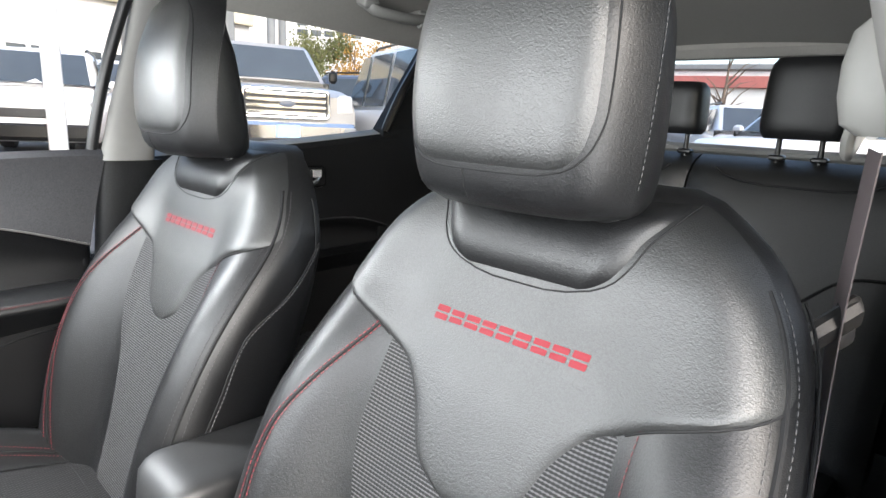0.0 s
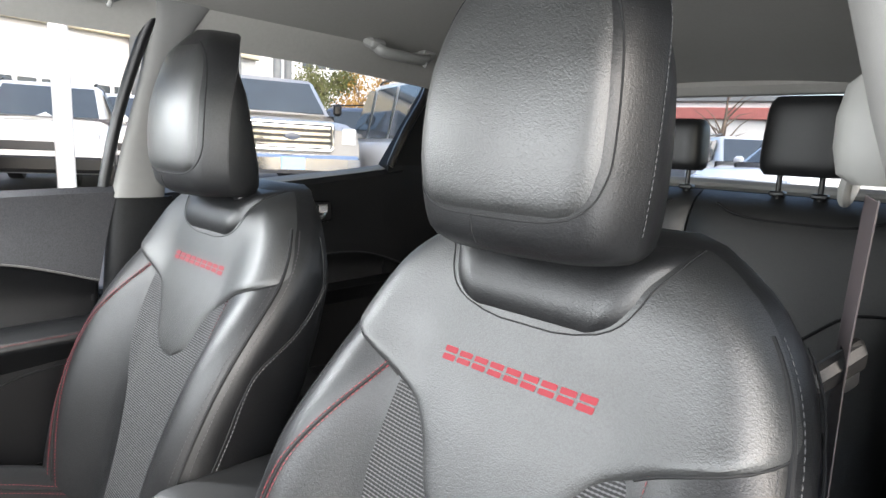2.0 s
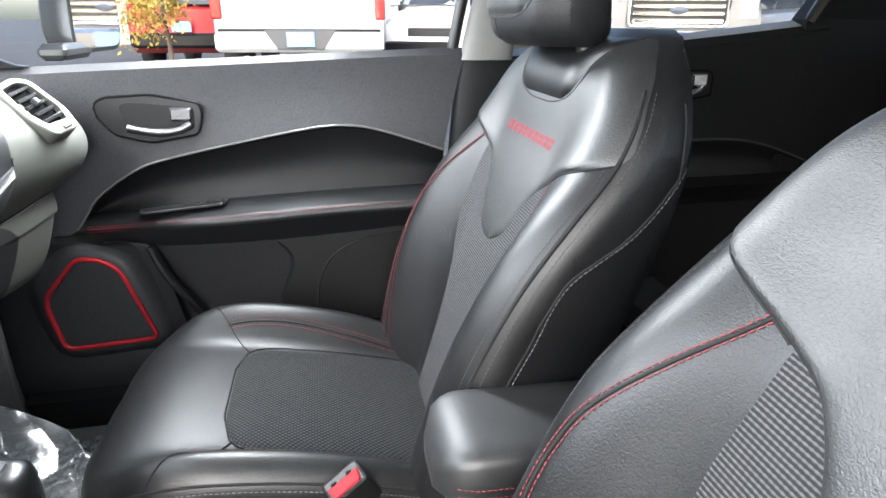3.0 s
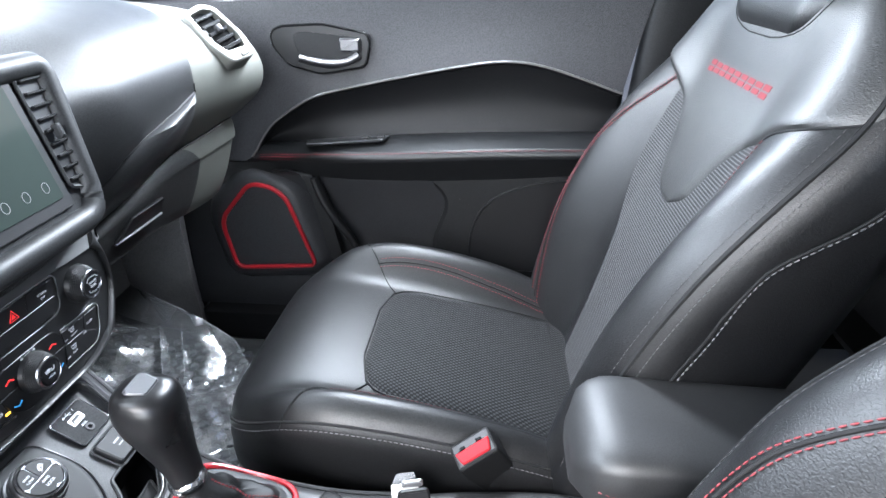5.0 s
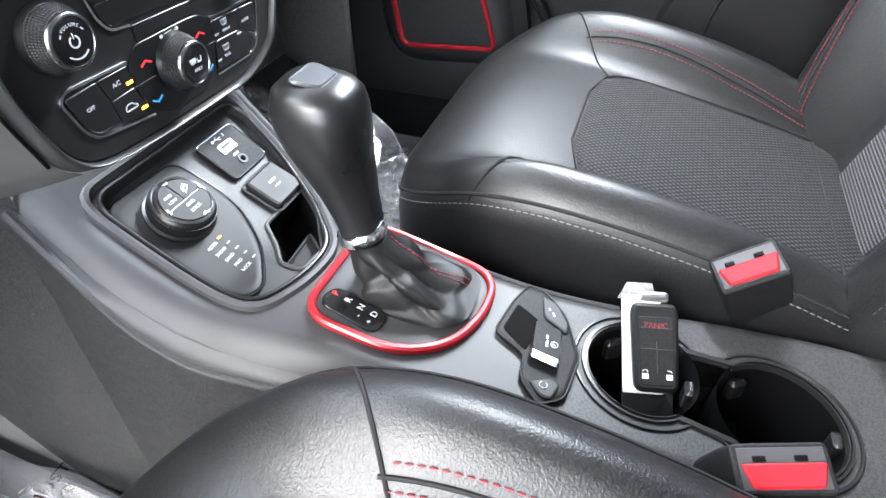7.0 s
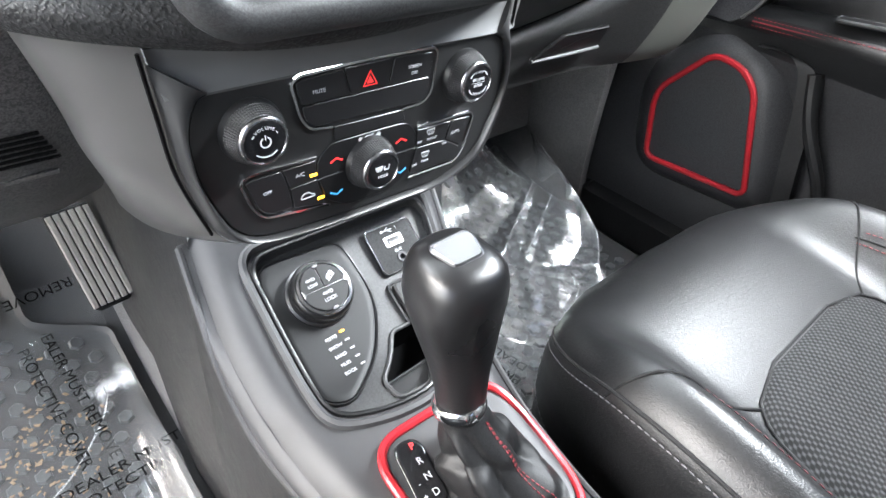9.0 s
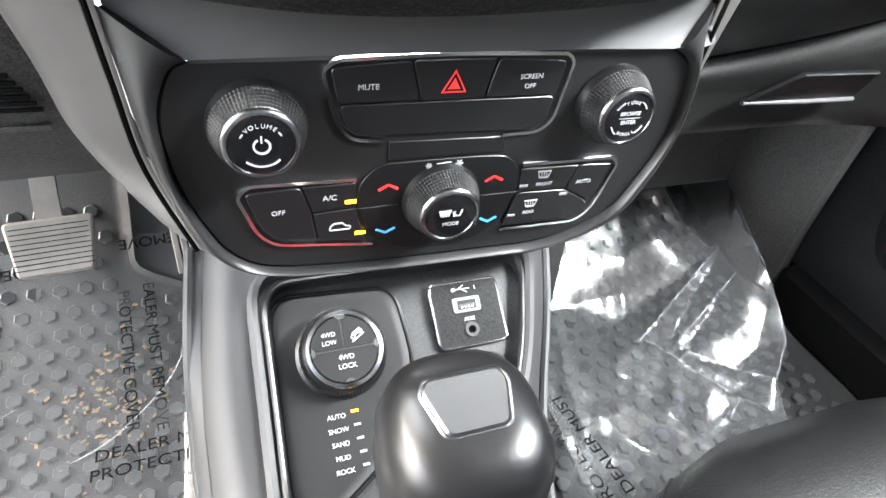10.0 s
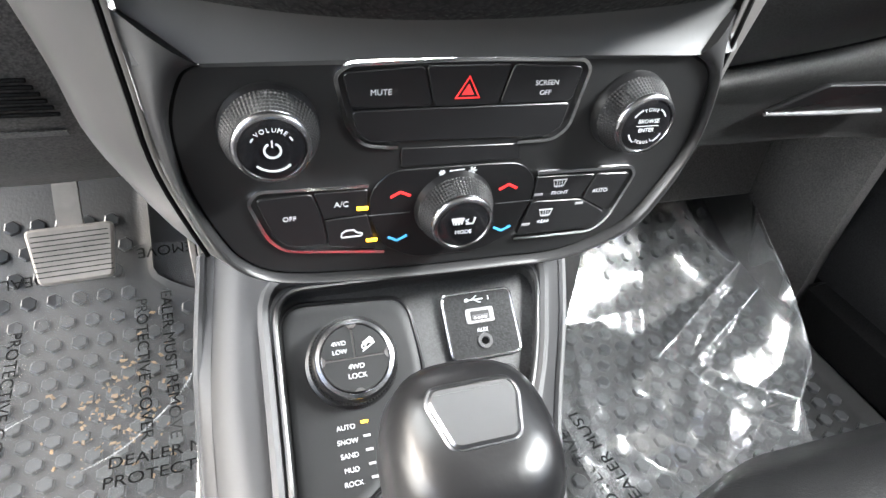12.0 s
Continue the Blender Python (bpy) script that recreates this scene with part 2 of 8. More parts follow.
            lift.inputs[1].default_value, lift.inputs[2].default_value = (6.0, 0.25) if kind == "knit" else (3.6, 0.7)
            l.new(h, lift.inputs[0])
            two = n.new("ShaderNodeMath")
            two.operation = "MULTIPLY"
            l.new(tone.outputs[0], two.inputs[0])
            l.new(lift.outputs[0], two.inputs[1])
            l.new(two.outputs[0], mul.inputs["Scale"])
        else:
            v = n.new("ShaderNodeTexNoise")
            v.inputs["Scale"].default_value, v.inputs["Detail"].default_value = bscale, 3
            l.new(co.outputs["Object"], v.inputs["Vector"])
            h = v.outputs["Fac"]
        b.invert = kind == "grain"
        l.new(h, b.inputs["Height"])
        l.new(b.outputs[0], p.inputs["Normal"])
    return m


def glow(name, color, strength):
    m = material(name, color, 0.4, vary=0.02)
    p = m.node_tree.nodes["Principled BSDF"]
    p.inputs["Emission Color"].default_value, p.inputs["Emission Strength"].default_value = (*color, 1), strength
    return m


def clear(name, tint, gloss, rough=0.02, bump=0.0, bscale=20.0, haze=0.0):
    """A thin clear sheet: light goes straight through, and its surface mirrors at flat angles."""
    m = bpy.data.materials.new(name)
    m.use_nodes = True
    nt = m.node_tree
    n, l = nt.nodes, nt.links
    n.remove(n["Principled BSDF"])
    out = n["Material Output"]
    thin, shine, mix, fr = n.new("ShaderNodeBsdfTransparent"), n.new("ShaderNodeBsdfGlossy"), n.new("ShaderNodeMixShader"), n.new("ShaderNodeFresnel")
    thin.inputs["Color"].default_value = (*tint, 1)
    shine.inputs["Roughness"].default_value = rough
    fr.inputs["IOR"].default_value = gloss
    l.new(fr.outputs[0], mix.inputs[0])
    l.new(thin.outputs[0], mix.inputs[1])
    l.new(shine.outputs[0], mix.inputs[2])
    last = mix
    if haze:
        dif, mx = n.new("ShaderNodeBsdfDiffuse"), n.new("ShaderNodeMixShader")
        dif.inputs["Color"].default_value = (0.75, 0.77, 0.8, 1)
        mx.inputs[0].default_value = haze
        l.new(mix.outputs[0], mx.inputs[1])
        l.new(dif.outputs[0], mx.inputs[2])
        last = mx
    if bump:
        co, t, b = n.new("ShaderNodeTexCoord"), n.new("ShaderNodeTexNoise"), n.new("ShaderNodeBump")
        t.inputs["Scale"].default_value, t.inputs["Detail"].default_value, t.inputs["Distortion"].default_value = bscale, 3, 1.2
        b.inputs["Strength"].default_value, b.inputs["Distance"].default_value = bump, 0.01
        l.new(co.outputs["Object"], t.inputs["Vector"])
        l.new(t.outputs["Fac"], b.inputs["Height"])
        for s in (shine, fr):
            l.new(b.outputs[0], s.inputs["Normal"])
    l.new(last.outputs[0], out.inputs["Surface"])
    return m


LEATHER = material("black_leather", (0.0070, 0.0072, 0.0078), 0.42, vary=0.16, scale=35, bump=0.44, bscale=760, kind="grain", big=5, spec=0.38)
LEATHER_SOFT = material("black_leather_smooth", (0.0100, 0.0105, 0.0106), 0.50, vary=0.18, scale=25, bump=0.66, bscale=720, kind="grain", big=4, spec=0.76)
ARM_HIDE = material("smooth_armrest_hide", (0.0110, 0.0113, 0.0120), 0.54, vary=0.14, scale=30, bump=0.22, bscale=1200, kind="grain", big=6, spec=0.6)
# darker copy of the red thread, for the seats' -x side
DIM_RED_THREAD = material("darker_red_thread", (0.055, 0.006, 0.009), 0.75, vary=0.2, scale=500)
GLOVE = material("dark_glovebox_plastic", (0.026, 0.0262, 0.0265), 0.54, vary=0.14, scale=40, bump=0.25, bscale=900, kind="grain", spec=0.45)
CONSOLE_DARK = material("dark_console_plastic", (0.026, 0.0262, 0.0268), 0.48, vary=0.1, scale=30, bump=0.15, bscale=900, kind="grain", spec=0.36)
STACK_TRIM = material("satin_grey_stack_trim", (0.068, 0.065, 0.063), 0.36, metal=0.1, vary=0.08, scale=30, bump=0.06, bscale=700)
MESHCLOTH = material("black_mesh_cloth", (0.0045, 0.0045, 0.0048), 0.85, vary=0.2, scale=120, bump=0.9, bscale=960, kind="knit", spec=0.25)
RIBCLOTH = material("black_ribbed_cloth", (0.0140, 0.0140, 0.0146), 0.85, vary=0.2, scale=120, bump=0.9, bscale=1200, kind="rib", spec=0.25)
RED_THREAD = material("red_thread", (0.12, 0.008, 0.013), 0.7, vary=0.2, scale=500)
GREY_THREAD = material("grey_thread", (0.085, 0.085, 0.09), 0.7, vary=0.2, scale=500)
DIM_GREY_THREAD = material("dim_grey_thread", (0.038, 0.037, 0.039), 0.75, vary=0.2, scale=500)
BLACK_THREAD = material("black_thread", (0.009, 0.009, 0.0095), 0.8, vary=0.2, scale=500, spec=0.2)
RED_EMB = material("red_embroidery", (0.11, 0.004, 0.009), 0.8, vary=0.25, scale=700, bump=0.6, bscale=1500)
DASH = material("soft_touch_plastic", (0.021, 0.0215, 0.0225), 0.52, vary=0.12, scale=30, bump=0.16, bscale=1000, kind="grain", spec=0.46)
PLASTIC = material("black_grained_plastic", (0.0085, 0.0087, 0.0092), 0.55, vary=0.12, scale=40, bump=0.3, bscale=800, kind="grain", spec=0.16)
DOOR_PAD = material("soft_grey_door_pad", (0.030, 0.030, 0.033), 0.50, vary=0.12, scale=40, bump=0.3, bscale=1000, kind="grain", spec=0.25)
DOOR_LOW = material("grained_lower_door_plastic", (0.0220, 0.0223, 0.0242), 0.5, vary=0.12, scale=40, bump=0.3, bscale=900, kind="grain", spec=0.36)
DOOR_HIDE = material("black_door_hide", (0.0055, 0.0056, 0.0062), 0.48, vary=0.15, scale=40, bump=0.4, bscale=1000, kind="grain", spec=0.2)
SMOOTH = material("satin_black_plastic", (0.007, 0.007, 0.0075), 0.33, spec=0.35, vary=0.1, scale=50, bump=0.04, bscale=300)
GLOSS = material("gloss_black_plastic", (0.007, 0.007, 0.008), 0.15, spec=0.4, vary=0.15, scale=40)
SILVER = material("satin_grey_trim", (0.16, 0.16, 0.167), 0.45, metal=0.4, vary=0.08, scale=25, bump=0.05, bscale=500)
DARKSILVER = material("dark_grey_trim", (0.033, 0.033, 0.0345), 0.52, spec=0.36, metal=0.12, vary=0.1, scale=30, bump=0.06, bscale=600)
CHROME = material("chrome", (0.78, 0.79, 0.8), 0.12, metal=1.0, vary=0.06, scale=20)
RED_TRIM = material("red_anodised_trim", (0.27, 0.006, 0.012), 0.42, metal=0.3, vary=0.08, scale=30, coat=0.15)
RED_BUTTON = material("red_button", (0.27, 0.007, 0.012), 0.5, spec=0.2, vary=0.06)
STRIP = material("satin_strip_plastic", (0.066, 0.066, 0.0664), 0.45, spec=0.5, vary=0.1, scale=40, bump=0.04, bscale=500)
KNURL = material("knurled_black_rubber", (0.0085, 0.0085, 0.009), 0.5, vary=0.1, scale=60, spec=0.22)
DARK_CHROME = material("dark_chrome", (0.30, 0.30, 0.31), 0.24, metal=1.0, vary=0.06, scale=30)
FASCIA = material("satin_fascia_plastic", (0.0105, 0.0107, 0.0110), 0.42, spec=0.5, vary=0.12, scale=60, bump=0.05, bscale=500)
KEYCAP = material("satin_key_plastic", (0.0085, 0.0085, 0.0092), 0.34, spec=0.45, vary=0.12, scale=60)
BEIGE = material("light_grey_trim", (0.22, 0.217, 0.207), 0.6, vary=0.06, scale=40, bump=0.12, bscale=900)
GRAINED = material("coarse_grained_plastic", (0.017, 0.0168, 0.0172), 0.5, vary=0.25, scale=90, bump=0.7, bscale=520, kind="grain", spec=0.3)
FRAME = material("satin_dark_trim", (0.019, 0.019, 0.0195), 0.40, vary=0.1, scale=40, bump=0.05, bscale=400)
KNEE = material("grey_grained_plastic", (0.088, 0.085, 0.084), 0.5, vary=0.14, scale=40, bump=0.3, bscale=900, kind="grain")
WELL = material("deep_black_plastic", (0.0022, 0.0022, 0.0024), 0.4, spec=0.1, vary=0.1)
PALER_GREY = material("paler_dash_grey", (0.092, 0.094, 0.084), 0.55, vary=0.06, scale=40, bump=0.12, bscale=900)
PILLAR = material("pale_pillar_cloth", (0.135, 0.132, 0.126), 0.8, vary=0.06, scale=60, bump=0.3, bscale=700)
HEADLINER = material("headliner_cloth", (0.25, 0.238, 0.222), 0.95, vary=0.07, scale=120, bump=0.35, bscale=900)
CARPET = material("carpet", (0.02, 0.02, 0.021), 0.95, vary=0.4, scale=300, bump=1.0, bscale=500, sheen=0.3)
RUBBER = material("rubber_mat", (0.0095, 0.0098, 0.0104), 0.6, vary=0.3, scale=40, bump=0.3, bscale=300)
STUD = material("worn_rubber_stud", (0.042, 0.044, 0.0475), 0.45, vary=0.35, scale=30, bump=0.3, bscale=400)
DUST = material("dried_leaf_bits", (0.20, 0.13, 0.07), 0.9, vary=0.4, scale=200)
BELT = material("woven_belt", (0.085, 0.070, 0.073), 0.6, vary=0.12, scale=80, bump=0.3, bscale=900)
WHITE_PRINT = material("white_print", (0.44, 0.45, 0.465), 0.5, vary=0.03)
GREY_PRINT = material("grey_print", (0.25, 0.25, 0.26), 0.5, vary=0.03)
FILM_PRINT = material("film_ink", (0.003, 0.003, 0.0035), 0.8, spec=0.05, vary=0.1)
# near-black puts the shade of recesses and holes into the colour
RECESS_SHADE = material("recess_shade_black", (0.003, 0.003, 0.0032), 0.8, spec=0.05, vary=0.1)
BOOT_HIDE = material("boot_leather", (0.0075, 0.0077, 0.0082), 0.5, vary=0.1, scale=60, bump=0.5, bscale=1300, kind="grain", spec=0.26)
DIAL_BLACK = material("matt_black_dial_plastic", (0.0075, 0.0078, 0.0083), 0.52, vary=0.12, scale=50, bump=0.08, bscale=700, spec=0.3)
BADGE = material("satin_aluminium", (0.13, 0.13, 0.134), 0.32, metal=1.0, vary=0.06, scale=30)
BLACK_PRINT = material("black_print", (0.02, 0.02, 0.022), 0.5, vary=0.05)
# red and blue marks are given a faint glow of their own
RED_PRINT = glow("glowing_red_print", (0.75, 0.03, 0.03), 0.12)
BLUE_PRINT = glow("glowing_blue_print", (0.06, 0.32, 0.65), 0.12)
AMBER = glow("amber_indicator", (0.95, 0.45, 0.02), 0.8)
PAPER = material("white_card", (0.58, 0.58, 0.56), 0.6, vary=0.04)
STEEL = material("bare_steel", (0.45, 0.45, 0.46), 0.35, metal=0.9, vary=0.25, scale=60)
ALLOY = material("worn_pedal_metal", (0.20, 0.185, 0.17), 0.5, metal=0.3, vary=0.3, scale=40)
# greenish base raised in place of the outdoors that the screen reflects
SCREEN = material("dark_screen", (0.04, 0.052, 0.047), 0.08, vary=0.15, scale=8)
GLASS = clear("window_glass", (0.96, 0.98, 0.975), 1.35)
FILM = clear("clear_film", (0.93, 0.94, 0.945), 3.2, 0.18, 0.10, 22.0, haze=0.065)
# hazier film for rods that paint the highlights on the folds
FILM_FOLD = clear("fold_highlight", (0.9, 0.91, 0.915), 1.8, 0.2, haze=0.16)
FILM_FLAT = clear("clear_film_flat", (0.92, 0.935, 0.95), 1.8, 0.14, 0.10, 14.0, haze=0.04)
MIRROR = material("mirror", (0.85, 0.86, 0.87), 0.03, metal=1.0, vary=0.0)

# ---- the car's shell ----


def floor_height(y):
    return curve([(-2.4, 0.44), (-0.75, 0.41), (0.0, 0.405), (0.25, 0.41), (0.42, 0.46), (0.62, 0.66), (0.75, 0.86)])(y)


def floor_sheet():
    def f(u, v):
        x, y = lerp(-0.80, 0.80, u), lerp(-2.4, 0.75, v)
        tunnel = 0.16 * smooth((0.155 - abs(x)) / 0.05)
        return (x, y, floor_height(y) + tunnel)

    return slab(f, 64, 60, lambda p: p + Vector((0, 0, -0.04)))


solo("floor", floor_sheet(), CARPET, "dark charcoal car carpet over the raised tunnel", "floor", kind="structure")


def roof_height(x, y):
    return 1.655 - 0.055 * (abs(x) / 0.62) ** 2.2 - 0.06 * max(0.0, (y + 0.5) / 0.75) ** 2 - 0.10 * max(0.0, (-1.2 - y) / 1.0) ** 2


def ceiling_sheet():
    def f(u, v):
        x, y = lerp(-0.62, 0.62, u), lerp(-2.22, 0.12, v)
        return (x, y, roof_height(x, y))

    return slab(f, 24, 30, lambda p: p + Vector((0, 0, 0.05)))


solo("ceiling", ceiling_sheet(), HEADLINER, "grey cloth headliner under the roof", "headliner", kind="structure")

# side rails above the doors, from the windscreen to the tailgate
for sx, nm in ((1, "trim_rail_right"), (-1, "trim_rail_left")):
    ys = [0.16, -0.1, -0.4, -0.8, -1.2, -1.6, -1.9, -2.15]
    a = [(sx * 0.60, y, roof_height(0.60, y) + 0.012) for y in ys]
    b = [(sx * 0.660, y, roof_height(0.62, y) - 0.070) for y in ys]
    solo(nm, loft(a, b, 6, lambda u, v: (-sx * 0.012 * math.sin(math.pi * v), 0, 0.012 * math.sin(math.pi * v)), lambda p: p + Vector((sx * 0.06, 0, 0.03))),
         HEADLINER, "grey cloth roof rail trim above the doors", "trim", kind="structure")


def upright(rows, section):
    """A pillar: rows of (centre, half width along y, half depth along x)."""
    loops = []
    for (x, y, z), hy, hx in rows:
        loops.append([(x + a * hx, y + b * hy, z) for a, b in section])
    return rings(loops)


ROUND8 = [(math.copysign(abs(math.cos(t)) ** 0.6, math.cos(t)), math.copysign(abs(math.sin(t)) ** 0.6, math.sin(t))) for t in [2 * math.pi * (i + 0.5) / 20 for i in range(20)]]

# centre pillars between the doors: pale cloth above, black below
for sx, nm in ((1, "pillar_right"), (-1, "pillar_left")):
    pil = thing(nm, "centre pillar trimmed in pale grey above and black below", "pillar", kind="structure")
    if sx > 0:
        rows = [((0.700, -0.762, 1.19), 0.054, 0.028), ((0.692, -0.778, 1.30), 0.046, 0.026), ((0.678, -0.805, 1.44), 0.038, 0.026), ((0.655, -0.83, 1.56), 0.045, 0.03), ((0.62, -0.84, 1.63), 0.08, 0.04)]
        low = [((0.72, -0.76, 0.42), 0.10, 0.03), ((0.725, -0.76, 0.80), 0.085, 0.032), ((0.712, -0.772, 1.19), 0.066, 0.03)]
    else:
        rows = [((-0.765, -0.78, 1.02), 0.075, 0.035), ((-0.722, -0.776, 1.20), 0.066, 0.035), ((-0.670, -0.77, 1.36), 0.064, 0.038), ((-0.640, -0.765, 1.46), 0.066, 0.038), ((-0.605, -0.76, 1.62), 0.09, 0.045)]
        low = [((-0.80, -0.80, 0.36), 0.12, 0.035), ((-0.79, -0.79, 0.80), 0.10, 0.035), ((-0.768, -0.78, 1.02), 0.078, 0.036)]
    part("upper_cover", upright(rows, ROUND8), PILLAR, pil, "pale grey cloth-grained cover")
    part("lower_cover", upright(low, ROUND8), PLASTIC, pil, "black lower cover")

# rubber seal and door edge in front of the right pillar
seal = spline([(0.745, -0.665, 0.70), (0.735, -0.672, 1.0), (0.715, -0.695, 1.20), (0.695, -0.725, 1.36), (0.668, -0.762, 1.50), (0.640, -0.785, 1.575)], 8)
solo("door_seal", rod(seal, 0.012, n=10), SMOOTH, "black rubber door seal along the centre pillar", "door seal", kind="structure")

# windscreen pillars, header, scuttle
for sx, nm in ((1, "pillar_front_right"), (-1, "pillar_front_left")):
    p = spline([(sx * 0.60, 0.10, 1.585), (sx * 0.66, 0.36, 1.42), (sx * 0.70, 0.62, 1.23), (sx * 0.72, 0.78, 1.10)], 6)
    solo(nm, sweep(p, [(-0.045, -0.03), (0.045, -0.03), (0.05, 0.02), (0.0, 0.04), (-0.05, 0.02)], up=(0, 0.5, 0.86)), BEIGE, "pale grey windscreen pillar cover", "pillar", kind="structure")
solo("trim_header", box(1.24, 0.10, 0.05, pose(0, 0.13, 1.57, -12), 0.015), HEADLINER, "grey cloth strip above the windscreen", "trim", kind="structure")
solo("wall_front", box(1.60, 0.05, 0.95, pose(0, 0.80, 0.25), 0.01), PLASTIC, "black bulkhead behind the dashboard", "bulkhead", kind="structure")
solo("windscreen", loft([(-0.60, 0.15, 1.585), (0, 0.11, 1.60), (0.60, 0.15, 1.585)], [(-0.72, 0.80, 1.10), (0, 0.86, 1.10), (0.72, 0.80, 1.10)], 6), GLASS, "clear windscreen glass", "windscreen", kind="structure").visible_shadow = False
solo("bonnet", loft([(-0.78, 0.84, 1.08), (0, 0.90, 1.10), (0.78, 0.84, 1.08)], [(-0.74, 1.75, 0.93), (0, 1.85, 0.97), (0.74, 1.75, 0.93)], 6, None, lambda p: p - Vector((0, 0, 0.04))),
     material("car_paint", (0.35, 0.36, 0.37), 0.25, metal=0.3, coat=0.8, vary=0.05), "grey painted bonnet beyond the windscreen", "bonnet", kind="structure")

# outer sides below the windows, sills, rear corners
for sx, nm in ((1, "wall_right"), (-1, "wall_left")):
    y0 = 0.80 if sx > 0 else -0.93
    solo(nm, box(0.05, y0 + 2.35, 0.62, pose(sx * 0.83, (y0 - 2.35) / 2, 0.34), 0.01), PLASTIC, "painted body side of the car", "body side", kind="structure")
solo("sill_left", box(0.12, 1.8, 0.12, pose(-0.80, -0.05, 0.30), 0.02), PLASTIC, "black door sill", "door sill", kind="structure")
for sx, nm in ((1, "pillar_rear_right"), (-1, "pillar_rear_left")):
    a = [(sx * 0.70, -1.50, 1.27), (sx * 0.70, -1.80, 1.27), (sx * 0.66, -2.20, 1.25)]
    b = [(sx * 0.655, -1.665, 1.56), (sx * 0.64, -1.85, 1.58), (sx * 0.60, -2.13, 1.54)]
    solo(nm, loft(a, b, 8, None, lambda p: p + Vector((sx * 0.05, 0, 0))), PLASTIC if sx > 0 else BEIGE, "dark rear quarter pillar", "pillar", kind="structure")
    a2 = [(sx * 0.70, -1.48, 0.42), (sx * 0.70, -1.80, 0.42), (sx * 0.66, -2.30, 0.42)]
    solo("trim_rear_" + ("right" if sx > 0 else "left"), loft(a2, a, 6, None, lambda p: p + Vector((sx * 0.05, 0, 0))), PLASTIC, "black rear side trim", "trim", kind="structure")
# tailgate
tg = thing("tailgate", "closed tailgate with a wide rear window", "tailgate", kind="structure")
part("lower_panel", box(1.36, 0.06, 0.84, pose(0, -2.30, 0.42), 0.02), PLASTIC, tg)
part("upper_frame", box(1.24, 0.06, 0.10, pose(0, -2.17, 1.525, 10), 0.02), HEADLINER, tg)
for sx in (1, -1):
    part("side_frame", sweep([(sx * 0.63, -2.29, 1.24), (sx * 0.60, -2.22, 1.40), (sx * 0.57, -2.15, 1.53)], disc(0.05, 10)), PLASTIC, tg)
gl = part("window_pane", loft([(-0.62, -2.28, 1.25), (0, -2.33, 1.25), (0.62, -2.28, 1.25)], [(-0.57, -2.15, 1.53), (0, -2.19, 1.53), (0.57, -2.15, 1.53)], 5), GLASS, tg)
gl.visible_shadow = False
part("parcel_edge", box(1.2, 0.10, 0.03, pose(0, -2.22, 1.245), 0.01), BEIGE, tg, "pale grey ledge under the window")


def grab_handle(y, q=1):
    g = thing("grab_handle", "pale grey folding grab handle with coat hook on roof rail", "grab handle", "grab handles on the roof rail")
    z = roof_height(0.575, y) - 0.006
    for dy in (-0.095, 0.095):
        part("mount", box(0.044, 0.048, 0.028, pose(q * 0.575, y + dy, z - 0.014, 0, -20 * q, 0), 0.007), BEIGE, g)
    pts = spline([(q * 0.572, y - 0.098, z - 0.004), (q * 0.555, y - 0.08, z - 0.020), (q * 0.547, y - 0.03, z - 0.025), (q * 0.547, y + 0.03, z - 0.025), (q * 0.555, y + 0.08, z - 0.020), (q * 0.572, y + 0.098, z - 0.004)], 5)
    part("bar", sweep(pts, disc(0.017, 12, 0.014), up=(0.4 * q, 0, 1)), BEIGE, g)
    part("coat_hook", rod(spline([(q * 0.568, y - 0.075, z - 0.016), (q * 0.553, y - 0.075, z - 0.040), (q * 0.545, y - 0.075, z - 0.036), (q * 0.544, y - 0.075, z - 0.026)], 4), 0.0045), BEIGE, g)
    return g


grab_handle(-1.42)
grab_handle(-0.60)
grab_handle(-1.32, -1)

# left rear door behind the driver: a plain panel under its window
ld = thing("door_3", "closed rear driver-side door panel in black", "car door", kind="structure")
part("upper_panel", box(0.05, 0.86, 0.62, pose(-0.735, -1.31, 0.60), 0.015), PLASTIC, ld)
lp = part("window_pane", loft([(-0.725, -0.88, 1.22), (-0.725, -1.30, 1.225), (-0.725, -1.74, 1.25)], [(-0.665, -0.88, 1.55), (-0.665, -1.30, 1.55), (-0.66, -1.68, 1.53)], 4), GLASS, ld)
lp.visible_shadow = False

# ---- outdoors ----
ASPHALT = material("asphalt", (0.055, 0.055, 0.057), 0.85, vary=0.35, scale=6, bump=0.6, bscale=120, big=0.4)


def ground_sheet():
    xs = [-600, -120, -30, -8, -3, -1.5, 1.2, 2.5, 4, 5.5, 8, 14, 30, 80, 200, 600]
    ys = [-600, -150, -60, -30, -15, -8, -4, 0, 4, 8, 15, 30, 60, 150, 600]

    def rise(x, y):
        return 0.42 * smooth((x - 1.2) / 4.5) + 0.25 * smooth((-3 - y) / 6) * smooth((4 - x) / 3)

    vs = [(x, y, rise(x, y)) for y in ys for x in xs]
    w = len(xs)
    return vs, [(j * w + i, j * w + i + 1, (j + 1) * w + i + 1, (j + 1) * w + i) for j in range(len(ys) - 1) for i in range(w - 1)]


solo("ground", ground_sheet(), ASPHALT, "worn grey asphalt of a car park", "asphalt", kind="structure")

